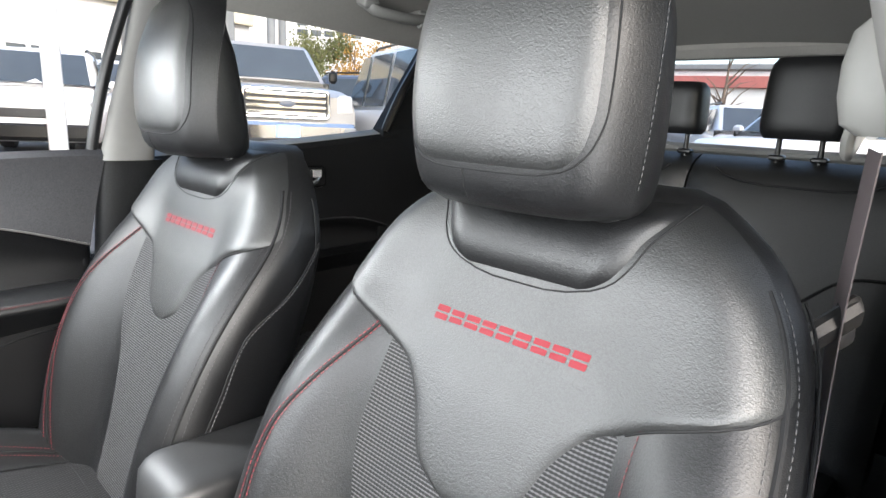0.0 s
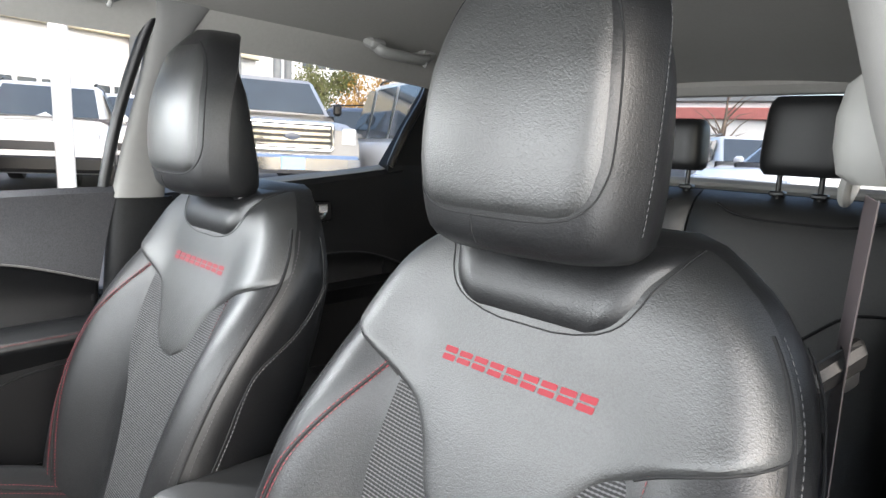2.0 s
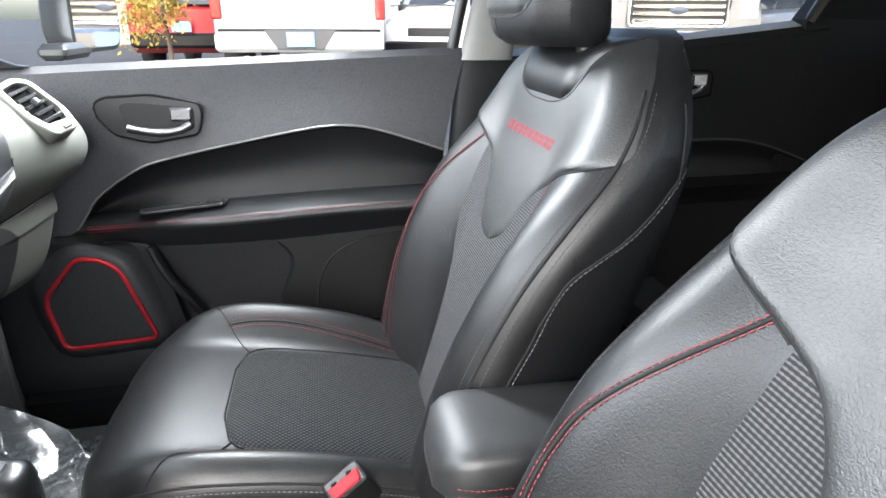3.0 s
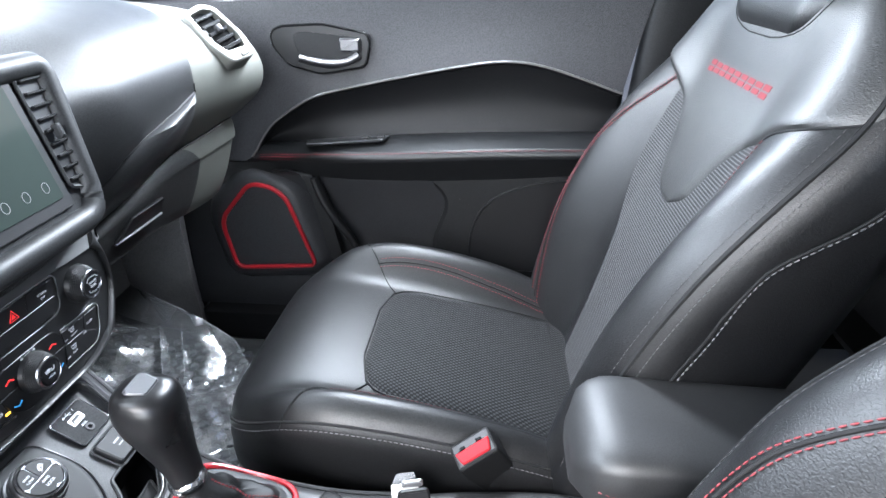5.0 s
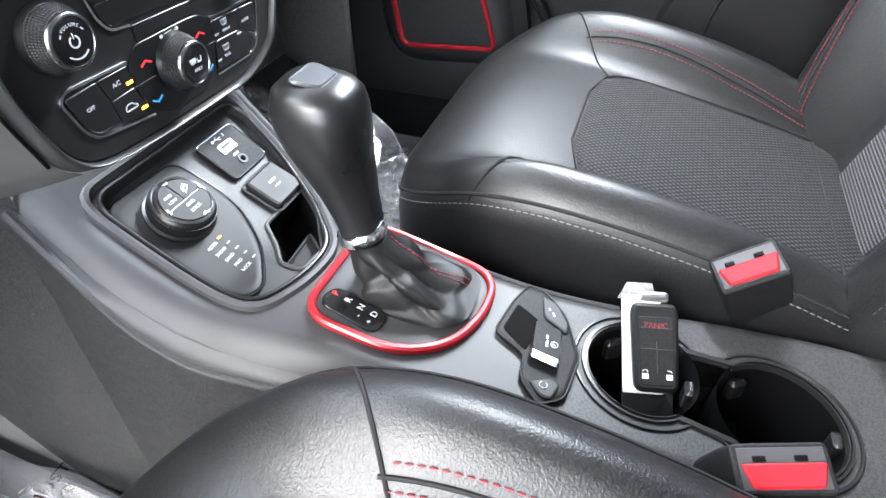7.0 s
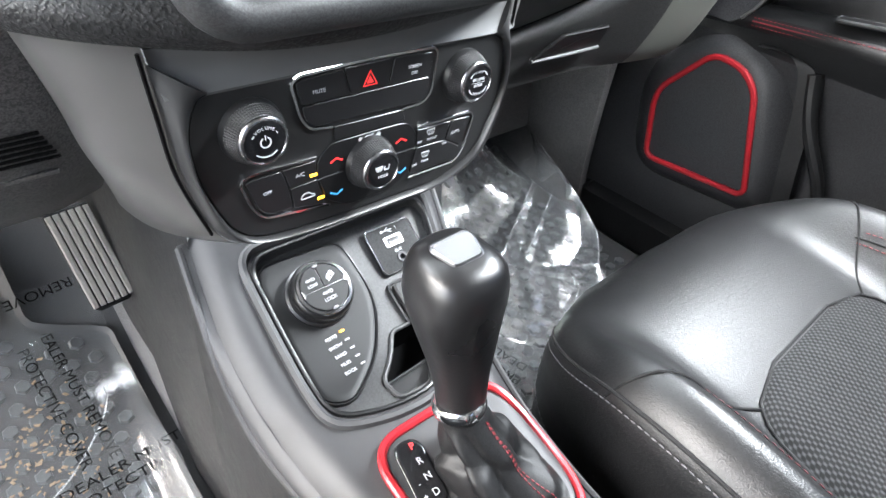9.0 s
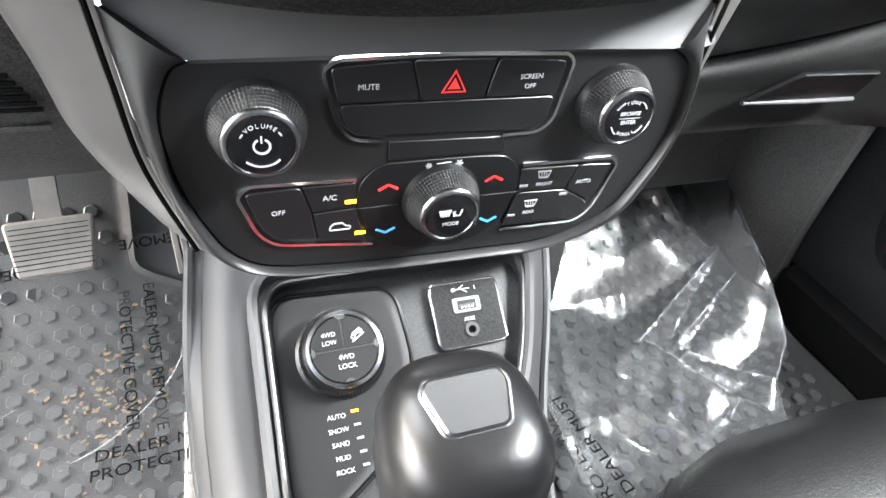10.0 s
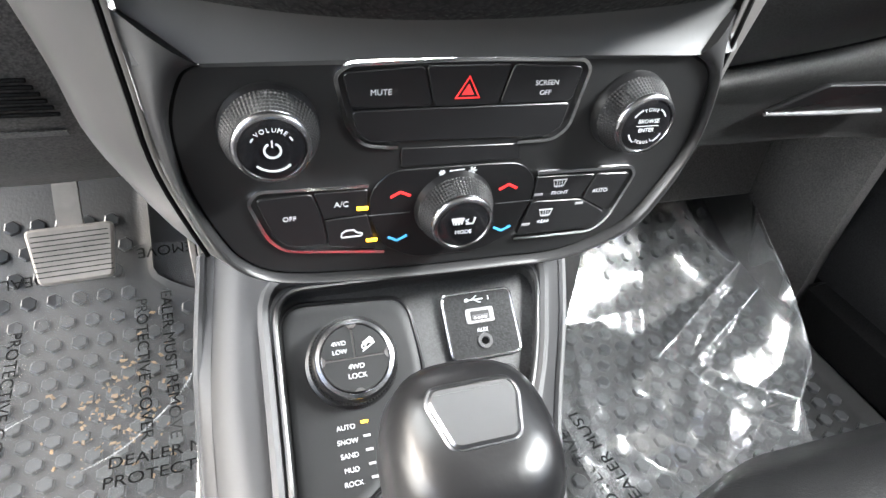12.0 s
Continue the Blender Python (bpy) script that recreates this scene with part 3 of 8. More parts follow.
# ---- front seats ----
BACK_Y = curve([(0.60, -0.560), (0.66, -0.577), (0.80, -0.622), (0.90, -0.655), (0.97, -0.679), (1.04, -0.706), (1.10, -0.733), (1.15, -0.749), (1.19, -0.762), (1.22, -0.780), (1.245, -0.806)])
BACK_W = curve([(0.58, 0.235), (0.66, 0.250), (0.80, 0.264), (0.95, 0.272), (1.04, 0.272), (1.10, 0.264), (1.15, 0.249), (1.19, 0.225), (1.22, 0.192), (1.245, 0.145)])
BACK_T = curve([(0.58, 0.13), (0.80, 0.158), (1.0, 0.150), (1.12, 0.118), (1.15, 0.107), (1.22, 0.08), (1.25, 0.05)])
BACK_B = curve([(0.58, 0.055), (0.70, 0.075), (0.85, 0.085), (0.97, 0.07), (1.06, 0.042), (1.13, 0.014), (1.20, 0.0), (1.25, 0.0)])


def back_front(x, z, lift=0.0):
    """The front face of the backrest: padded sides, a shallow middle."""
    w = BACK_W(z)
    a = abs(x)
    side = BACK_B(z) * smooth((a - 0.105) / max(0.05, w - 0.155)) ** 1.1
    edge = max(0.0, (a - (w - 0.052)) / 0.052)
    roll = 0.062 * (1 - math.sqrt(max(0.0, 1 - min(1.0, edge) ** 2)))
    return Vector((x, BACK_Y(z) + side - roll + lift * 0.93, z + lift * 0.36))


def backrest():
    loops = []
    for k in range(46):
        z = lerp(0.58, 1.245, k / 45)
        w, t = BACK_W(z), BACK_T(z)
        front = [back_front(w * math.sin(math.pi / 2 * s), z) for s in [i / 26 for i in range(-26, 27)]]
        ye = front[0].y
        yb = BACK_Y(z) - t
        rear = []
        for s in [i / 10 for i in range(11)]:
            a = math.pi * s
            c, sn = math.cos(a), math.sin(a)
            rear.append(Vector((w * (1 - 0.05 * sn) * math.copysign(abs(c) ** 0.35, c), lerp(ye, yb, abs(sn) ** 0.45), z)))
        loops.append(front + rear[1:-1])
    top = [p + Vector((0, -0.012, 0.006)) for p in loops[-1]]
    cx = sum((p for p in top), Vector()) / len(top)
    loops.append([cx + (p - cx) * 0.8 + Vector((0, 0, 0.003)) for p in top])
    return rings(loops)


def pad(outline_l, outline_r, z0, z1, face, nu=22, nv=30, puff=0.006, seam=0.012, sink=0.003, ends=True):
    """A sewn panel on the face: raised in the middle, drawn down at its seams."""
    def f(u, v):
        z = lerp(z0, z1, v)
        xl, xr = outline_l(z), outline_r(z)
        x = lerp(xl, xr, u)
        d = min(x - xl, xr - x)
        if ends:
            d = min(d, z - z0, z1 - z)
        return face(x, z, -sink + (puff + sink) * (1 - math.exp(-max(0.0, d) / seam)))

    return grid(f, nu, nv)


PATCH = curve([(0.945, 0.008), (0.953, 0.030), (0.968, 0.058), (0.99, 0.074), (1.02, 0.090), (1.05, 0.116), (1.070, 0.146), (1.084, 0.170), (1.098, 0.203), (1.110, 0.238), (1.118, 0.252), (1.14, 0.247), (1.17, 0.232), (1.20, 0.210), (1.225, 0.178), (1.245, 0.138)])
CLOTH = curve([(0.62, 0.083), (0.74, 0.093), (0.85, 0.120), (0.94, 0.142), (1.03, 0.148), (1.078, 0.150)])


def seat_badge(parent, face, z, width):
    """A row of plain slanted red bars."""
    n, gap, tall = 9, 0.0040, 0.0130
    w = (width - gap * (n - 1)) / n
    for i in range(n):
        x0 = width / 2 - i * (w + gap)
        h = tall * (1.12 if i in (0, n - 1) else 1.0)
        for b0, b1 in ((0.0, 0.42), (0.56, 1.0)):
            lo, hi = [], []
            for a, b in rounded([(0, b0), (1, b0), (1, b1), (0, b1)], 0.08, 2):
                px, pz = x0 - a * w - b * 0.0025, z - h / 2 + b * h
                lo.append(face(px, pz, 0.006))
                hi.append(face(px, pz, 0.0080))
            part("emblem_bar", rings([lo, hi]), RED_EMB, parent, "red embroidered bar")


def side_point(z, a, q):
    """A point on the side of the backrest; a from 0 at the front edge to 90 degrees at the rear."""
    w, ye = BACK_W(z), back_front(BACK_W(z), z).y
    yb = BACK_Y(z) - BACK_T(z)
    return Vector((q * (w * (1 - 0.05 * math.sin(a)) * math.cos(a) ** 0.35 + 0.0008), lerp(ye, yb, math.sin(a) ** 0.45), z))


SIDE_SEAM = curve([(0.70, -0.565), (0.855, -0.623), (0.91, -0.648), (0.962, -0.669), (0.99, -0.688), (1.011, -0.717), (1.034, -0.752), (1.066, -0.786), (1.09, -0.807), (1.11, -0.826)])


def side_at(z, y, q):
    """The point at depth y on the side of the backrest."""
    ye, yb = back_front(BACK_W(z), z).y, BACK_Y(z) - BACK_T(z)
    s = min(0.98, max(0.03, (y - ye) / (yb - ye)))
    return side_point(z, math.asin(s ** (1 / 0.45)), q)


HEAD_W = curve([(1.232, 0.096), (1.245, 0.110), (1.29, 0.119), (1.36, 0.121), (1.42, 0.115), (1.455, 0.104), (1.48, 0.086), (1.497, 0.060), (1.505, 0.035)])
HEAD_F = curve([(1.232, -0.700), (1.245, -0.682), (1.30, -0.674), (1.38, -0.680), (1.44, -0.697), (1.48, -0.713), (1.505, -0.736)])
HEAD_D = curve([(1.232, 0.10), (1.25, 0.125), (1.32, 0.120), (1.40, 0.092), (1.44, 0.067), (1.47, 0.041), (1.49, 0.021), (1.505, 0.006)])


def head_front(x, z, lift=0.0):
    w = HEAD_W(z)
    a = abs(x) / w
    return Vector((x, HEAD_F(z) - 0.020 * a**2 - 0.035 * max(0.0, (a - 0.72) / 0.28) ** 2 + lift, z + lift * 0.2))


def headrest(parent):
    loops = []
    for k in range(34):
        z = lerp(1.232, 1.505, k / 33)
        w, d = HEAD_W(z), HEAD_D(z)
        front = [head_front(w * math.sin(math.pi / 2 * i / 14), z) for i in range(-14, 15)]
        ye, yb = front[0].y, HEAD_F(z) - d
        rear = []
        for i in range(11):
            c, s = math.cos(math.pi * i / 10), math.sin(math.pi * i / 10)
            top_ = smooth((z - 1.38) / 0.125) * abs(s) ** 0.7
            rear.append(Vector((w * (1 - 0.35 * top_) * math.copysign(abs(c) ** 0.4, c), lerp(ye, yb, abs(s) ** 0.5), z - 0.030 * top_)))
        loops.append(front + rear[1:-1])
    top = loops[-1]
    cx = sum(top, Vector()) / len(top)
    loops.append([cx + (p - cx) * 0.5 + Vector((0, 0, 0.003)) for p in top])
    hr = part("headrest", rings(loops), LEATHER, parent)
    lo = curve([(1.268, 0.054), (1.271, 0.070), (1.279, 0.085), (1.293, 0.095), (1.32, 0.101), (1.385, 0.099), (1.431, 0.089), (1.461, 0.073), (1.480, 0.048)])
    part("front_panel", pad(lambda z: -lo(z), lo, 1.268, 1.480, head_front, 24, 30, 0.0045, 0.006, 0.003), LEATHER_SOFT, hr, "smooth front leather panel")
    zs = [lerp(1.480, 1.268, (i / 40) ** 0.75) for i in range(41)]
    edge = [(-lo(z) - 0.0015, z) for z in zs] + [(lerp(-0.05, 0.05, i / 8), 1.2672) for i in range(1, 8)] + [(lo(z) + 0.0015, z) for z in reversed(zs)]
    part("seam", rod([head_front(x, z, -0.0004) for x, z in edge], 0.0010, n=6), BLACK_THREAD, hr)
    for s in (1, -1):
        side = [Vector((s * (HEAD_W(z) + 0.0004), HEAD_F(z) - 0.055, z)) for z in [lerp(1.26, 1.47, i / 24) for i in range(25)]]
        part("stitching", stitches(side, 0.0055, 0.0038, 0.00045), DIM_GREY_THREAD, hr)
    part("seam", rod([head_front(0.02, z, 0.0002) for z in (1.240, 1.252, 1.267)], 0.0008, n=6), BLACK_THREAD, hr)
    for s in (1, -1):
        part("post", rod([(s * 0.07, -0.785, 1.20), (s * 0.07, -0.775, 1.25)], 0.0065, n=12), STEEL, hr)
        part("post_collar", lathe([(0.018, 0), (0.02, 0.004), (0.019, 0.012), (0.012, 0.016)], pose(s * 0.07, -0.782, 1.222, 10), 20), SMOOTH, hr)
    return hr


CUSH_Z = curve([(-0.62, 0.632), (-0.576, 0.638), (-0.45, 0.672), (-0.30, 0.706), (-0.20, 0.722), (-0.135, 0.720), (-0.09, 0.700), (-0.068, 0.668)])
CUSH_W = curve([(-0.64, 0.215), (-0.50, 0.238), (-0.30, 0.247), (-0.20, 0.240), (-0.14, 0.220), (-0.095, 0.180), (-0.07, 0.125)])
CUSH_B = curve([(-0.64, 0.02), (-0.55, 0.048), (-0.42, 0.060), (-0.28, 0.056), (-0.20, 0.040), (-0.13, 0.012), (-0.07, 0.0)])


def cush_top(x, y, lift=0.0):
    w, a = CUSH_W(y), abs(x)
    side = CUSH_B(y) * smooth((a - 0.138) / 0.072)
    edge = max(0.0, (a - (w - 0.045)) / 0.045)
    roll = 0.05 * (1 - math.sqrt(max(0.0, 1 - min(1.0, edge) ** 2)))
    return Vector((x, y, CUSH_Z(y) + side - roll + lift))


def cushion():
    loops = []
    for k in range(45):
        y = lerp(-0.64, -0.070, (k / 44) ** 0.8)
        w = CUSH_W(y)
        top = [cush_top(w * math.sin(math.pi / 2 * i / 22), y) for i in range(-22, 23)]
        low = 0.56
        z1 = top[0].z
        wi = w - 0.004
        under = [Vector((wi + 0.004, y, lerp(z1, 0.63, 0.5))), Vector((wi + 0.006, y, 0.625)), Vector((wi, y, 0.615)), Vector((wi - 0.004, y, low))]
        back = [Vector((-p.x, p.y, p.z)) for p in reversed(under)]
        loops.append(top + under + back)
    tip = loops[-1]
    cx = Vector((0, -0.02, 0.62))
    loops.append([Vector((p.x * 0.75, -0.060, lerp(p.z, 0.62, 0.25))) for p in tip])
    return rings(loops)


INS = curve([(-0.62, 0.148), (-0.50, 0.147), (-0.36, 0.142), (-0.30, 0.137), (-0.275, 0.121), (-0.262, 0.092), (-0.256, 0.045)])


def front_seat():
    s = thing("front_seat", "black leather sports seat with ribbed cloth inserts and red stitching", "car seat", "front seats")
    back = part("backrest", backrest(), LEATHER, s)
    part("cloth_insert", pad(lambda z: -CLOTH(z), CLOTH, 0.62, 1.073, back_front, 26, 36, 0.004, 0.010, 0.002), RIBCLOTH, back, "ribbed black cloth insert")
    part("yoke_panel", pad(lambda z: -PATCH(z), PATCH, 0.945, 1.243, back_front, 56, 60, 0.0075, 0.007, -0.0012), LEATHER_SOFT, back, "smooth black leather yoke")
    lo = curve([(1.156, 0.04), (1.160, 0.068), (1.172, 0.096), (1.19, 0.112), (1.21, 0.122), (1.228, 0.136), (1.244, 0.142)])
    part("collar_panel", pad(lambda z: -lo(z), lo, 1.156, 1.2445, lambda x, z, lift: back_front(x, z, lift + 0.006), 30, 20, 0.012, 0.012, 0.006), LEATHER, back, "padded leather collar under the headrest")
    rim = [back_front(lo(z) * q, z, 0.0075) for q, z in [(-1, lerp(1.242, 1.158, i / 14)) for i in range(15)] + [(-1 + 2 * i / 10, 1.155) for i in range(1, 10)] + [(1, lerp(1.158, 1.242, i / 14)) for i in range(15)]]
    part("seam", rod(rim, 0.0009, n=6), BLACK_THREAD, back)
    seat_badge(back, back_front, 1.106, 0.190)
    for q in (1, -1):
        ridge = curve([(0.64, 0.170), (0.72, 0.188), (0.80, 0.203), (0.885, 0.217), (0.924, 0.222), (0.967, 0.219), (1.0, 0.209), (1.04, 0.190), (1.086, 0.160)])
        zs = [lerp(0.66, 1.086, i / 40) for i in range(41)]
        if q > 0:
            part("seam", rod([back_front(q * ridge(z), z, 0.0006) for z in zs], 0.0016, n=6), BLACK_THREAD, back)
            for off in (-0.005, 0.005):
                part("stitching", stitches([back_front(q * (ridge(z) + off), z - (off * 0.5), 0.0012) for z in zs], 0.0062, 0.0046, 0.0007), RED_THREAD, back, "red double stitching")
        else:
            part("stitching", stitches([back_front(q * (CLOTH(z) + 0.010), z, 0.0012) for z in zs], 0.0062, 0.0046, 0.0006), DIM_RED_THREAD, back, "darker red stitching")
        sz = [lerp(0.70, 1.19, i / 40) for i in range(41)]
        outer = [back_front(q * (BACK_W(z) - 0.0100), z, 0.0006) for z in sz]
        part("seam", rod(outer, 0.0028, n=6), BLACK_THREAD, back)
        for off, th in ((0.006, 0.0008), (-0.006, 0.0006)):
            part("stitching", stitches([back_front(q * (BACK_W(z) - 0.0105 + off), z, 0.0006) for z in sz], 0.0065, 0.0044, th * 0.8), DIM_GREY_THREAD, back)
        tz = [lerp(0.70, 1.11, i / 40) for i in range(41)]
        side = [side_at(z, SIDE_SEAM(z), q) for z in tz]
        part("seam", rod(side, 0.0016, n=6), BLACK_THREAD, back)
        part("stitching", stitches([side_at(z, SIDE_SEAM(z) - 0.006, q) for z in tz], 0.007, 0.005, 0.0009), GREY_THREAD, back, "grey stitching on the side")
        part("seam", rod([side_at(z, lerp(-0.816, -0.826, i / 8), q) for i, z in [(i, lerp(1.10, 1.178, i / 8)) for i in range(9)]], 0.0014, n=6), BLACK_THREAD, back)
        yk = [back_front(q * (PATCH(z) + 0.0015), z, 0.0005) for z in [lerp(1.070, 1.116, i / 10) for i in range(11)]]
        part("seam", rod(yk, 0.0014, n=6), BLACK_THREAD, back)
    headrest(s)
    cu = part("seat_cushion", cushion(), LEATHER, s)
    part("cloth_insert", pad(lambda y: -INS(y), INS, -0.62, -0.256, lambda x, y, lift: cush_top(x, y, lift), 26, 30, 0.0055, 0.010, 0.002), MESHCLOTH, cu, "perforated-look black cloth insert")
    edge = [(q * INS(y), y) for q, y in [(-1, lerp(-0.60, -0.258, i / 24)) for i in range(25)] + [(1, lerp(-0.258, -0.60, i / 24)) for i in range(25)]]
    part("seam", rod([cush_top(x, y, 0.0012) for x, y in edge], 0.0015, n=6), BLACK_THREAD, cu)
    strip = [cush_top(lerp(-0.14, 0.14, i / 10), -0.545, 0.0045) for i in range(11)]
    part("seam", rod(strip, 0.0015, n=6), BLACK_THREAD, cu)
    for q in (1, -1):
        ys = [lerp(-0.58, -0.235, i / 40) for i in range(41)]
        xs = curve([(-0.58, 0.160), (-0.45, 0.172), (-0.32, 0.180), (-0.22, 0.170), (-0.15, 0.140)])
        part("seam", rod([cush_top(q * xs(y), y, 0.0006) for y in ys], 0.0014, n=6), BLACK_THREAD, cu)
        for off in (-0.005, 0.005):
            part("stitching", stitches([cush_top(q * (xs(y) + off), y, 0.0013) for y in ys], 0.0062, 0.0044, 0.0006), RED_THREAD if q > 0 else DIM_RED_THREAD, cu, "red double stitching" if q > 0 else "darker red double stitching")
        cross = [cush_top(q * lerp(0.122, CUSH_W(lerp(-0.275, -0.19, t)) - 0.004, t), lerp(-0.275, -0.19, t), 0.0008) for t in [i / 12 for i in range(13)]]
        part("seam", rod(cross, 0.0013, n=6), BLACK_THREAD, cu)
        ol = [cush_top(q * (CUSH_W(y) - 0.007), y, 0.001) for y in [lerp(-0.60, -0.085, i / 40) for i in range(41)]]
        part("seam", rod(ol, 0.0018, n=6), BLACK_THREAD, cu)
        part("stitching", stitches([p + Vector((q * 0.005, 0, -0.008)) for p in ol], 0.0065, 0.0045, 0.0007), GREY_THREAD, cu, "grey stitching on the side")
        lowl = [Vector((q * (CUSH_W(y) + 0.004), y, 0.629)) for y in [lerp(-0.60, -0.085, i / 30) for i in range(31)]]
        part("stitching", stitches(lowl, 0.0065, 0.0045, 0.0007), GREY_THREAD, cu)
        part("hinge_cover", box(0.03, 0.16, 0.14, pose(q * 0.235, -0.60, 0.50, 18), 0.012), PLASTIC, s)
        part("seat_rail", box(0.04, 0.56, 0.05, pose(q * 0.19, -0.36, 0.42), 0.006), STEEL, s)
        for y in (-0.60, -0.12):
            part("leg", box(0.05, 0.05, 0.035, pose(q * 0.19, y, 0.405), 0.006), STEEL, s)
    part("base_pan", box(0.43, 0.50, 0.11, pose(0, -0.36, 0.465), 0.03), PLASTIC, s)
    return s


seat_right = front_seat()
seat_left = copy_thing(seat_right, pose(-0.382, 0, 0.006))
seat_right.matrix_basis = pose(0.318, 0, 0)
for piece in seat_left.children:
    if piece.name.startswith("seat_cushion"):
        piece.location.z += 0.026  # the driver's cushion is wound up higher
    if piece.name.startswith("backrest"):
        for ob in (piece, *piece.children):  # narrower shoulders than the passenger's seat
            ob.data = ob.data.copy()
            for v in ob.data.vertices:
                v.co.x *= lerp(1.0, 0.952, smooth((v.co.z - 0.96) / 0.11))
tagged(seat_right, label="black leather passenger seat with cloth inserts and red stitching")
tagged(seat_left, label="black leather driver's seat with cloth inserts and red stitching")


# ---- rear bench ----
def rear_pad(x0, x1, y_top, z0, z1, bulge):
    def f(u, v):
        x, z = lerp(x0, x1, u), lerp(z0, z1, v)
        d = min(u, 1 - u) * (x1 - x0)
        e = min(v, 1 - v) * (z1 - z0)
        y = y_top + (z1 - z) * 0.42 + bulge * (1 - math.exp(-min(d, e) / 0.03)) - 0.05 * smooth((z - z1 + 0.05) / 0.05) ** 2
        return (x, y, z)

    return slab(f, 16, 22, lambda p: p + Vector((0, -0.13, -0.02)))


bench = thing("rear_bench", "black leather rear bench with a split backrest", "rear bench")
for x0, x1 in ((-0.62, -0.14), (-0.135, 0.135), (0.14, 0.62)):
    bk = part("backrest", rear_pad(x0, x1, -1.80, 0.66, 1.258, 0.035), LEATHER_SOFT, bench)
    xm, hw = (x0 + x1) / 2, (x1 - x0) / 2
    dip = [(xm + hw * 0.72 * s, -1.775 + (1.258 - z) * 0.42 + 0.004, z) for s, z in [(lerp(-1, 1, i / 16), 1.232 - 0.030 * (1 - (2 * i / 16 - 1) ** 4)) for i in range(17)]]
    part("seam", rod(dip, 0.003, n=6), BLACK_THREAD, bk)
    if hw > 0.2:
        low = [(xm + hw * s, -1.762 + (1.258 - z) * 0.42 + 0.002, z) for s, z in [(-0.9, 1.05), (-0.55, 1.035), (-0.22, 0.968), (0.05, 0.952), (0.4, 0.960), (0.9, 1.0)]]
        part("seam", rod(spline(low, 6), 0.003, n=6), BLACK_THREAD, bk)
        for q in (-1, 1):
            part("stitching", rod([(xm + q * hw * 0.62, -1.762 + (1.258 - z) * 0.42 + 0.003, z) for z in (0.68, 0.75, 0.85, 0.92)], 0.002, n=6), GREY_THREAD, bk)
part("seat_cushion", box(1.26, 0.52, 0.16, pose(0, -1.32, 0.55, 6), 0.05, 0.07), LEATHER, bench)


def rear_headrest(x, w):
    h = thing("rear_headrest", "black leather rear headrest on two steel posts", "headrest", "rear headrests")
    h.location = (x, 0, 0)
    loops = []
    for k in range(15):
        t = k / 14
        z = lerp(1.305, 1.482 if w > 0.08 else 1.432, t)
        s = (1 - abs(2 * t - 1) ** 5) ** 0.35 if 0 < t < 1 else 0.45
        hw, hd = w * (0.72 + 0.28 * s) * (1.03 - 0.09 * t), 0.055 * (0.6 + 0.4 * s)
        loops.append([(hw * math.copysign(abs(math.cos(a)) ** 0.5, math.cos(a)), -1.835 + hd * math.copysign(abs(math.sin(a)) ** 0.6, math.sin(a)), z) for a in [2 * math.pi * i / 28 for i in range(28)]])
    part("pad", rings(loops), LEATHER, h)
    for q in (-1, 1):
        part("post", rod([(q * w * 0.5, -1.835, 1.24), (q * w * 0.5, -1.835, 1.315)], 0.006, n=10), SMOOTH, h)
        part("post_collar", box(0.035, 0.028, 0.012, pose(q * w * 0.5, -1.835, 1.256), 0.004), SMOOTH, h)
    return h


rear_headrest(-0.358, 0.087)
rear_headrest(-0.062, 0.077)
rear_headrest(0.358, 0.087)

# ---- control panel on the centre stack ----
PAN = Matrix(((1, 0, 0, 0), (0, 0, -1, 0.0165), (0, 1, 0, 0.90), (0, 0, 0, 1)))


def P(x, z, d=0.0, turn=0.0):
    """A pose on the panel's face: across, world height, out from the face."""
    return PAN @ pose(x, z - 0.90, d, 0, 0, turn)


def on_panel(points):
    return [(x, z - 0.90) for x, z in points]


panel = thing("control_panel", "black climate and radio control panel with chrome-edged keys", "control panel")
IN_EDGE = [(-0.114, 0.951), (-0.122, 0.947), (-0.129, 0.930), (-0.130, 0.912), (-0.127, 0.890), (-0.119, 0.866), (-0.109, 0.848), (-0.089, 0.836), (-0.04, 0.831), (0.03, 0.829), (0.075, 0.830), (0.112, 0.846), (0.128, 0.872), (0.138, 0.900), (0.1385, 0.925), (0.134, 0.942), (0.120, 0.951)]
OUT_EDGE = [(-0.142, 0.971), (-0.141, 0.957), (-0.1395, 0.940), (-0.138, 0.920), (-0.135, 0.897), (-0.129, 0.872), (-0.121, 0.850), (-0.100, 0.834), (-0.04, 0.8245), (0.03, 0.8215), (0.075, 0.8215), (0.120, 0.837), (0.138, 0.865), (0.1455, 0.900), (0.1450, 0.925), (0.143, 0.945), (0.140, 0.971)]
face = [(p.x, p.y) for p in spline([(x * 1.004, z - 0.90, 0) for x, z in IN_EDGE], 4)]
part("fascia", plate(face, 0.016, PAN @ pose(0, 0, -0.016), 0.002), FASCIA, panel)


def key(points, r, name="key", mat_=KEYCAP, d=0.0016):
    return part(name, plate(rounded(on_panel(points), r, 3), d, PAN, 0.0004), mat_, panel)


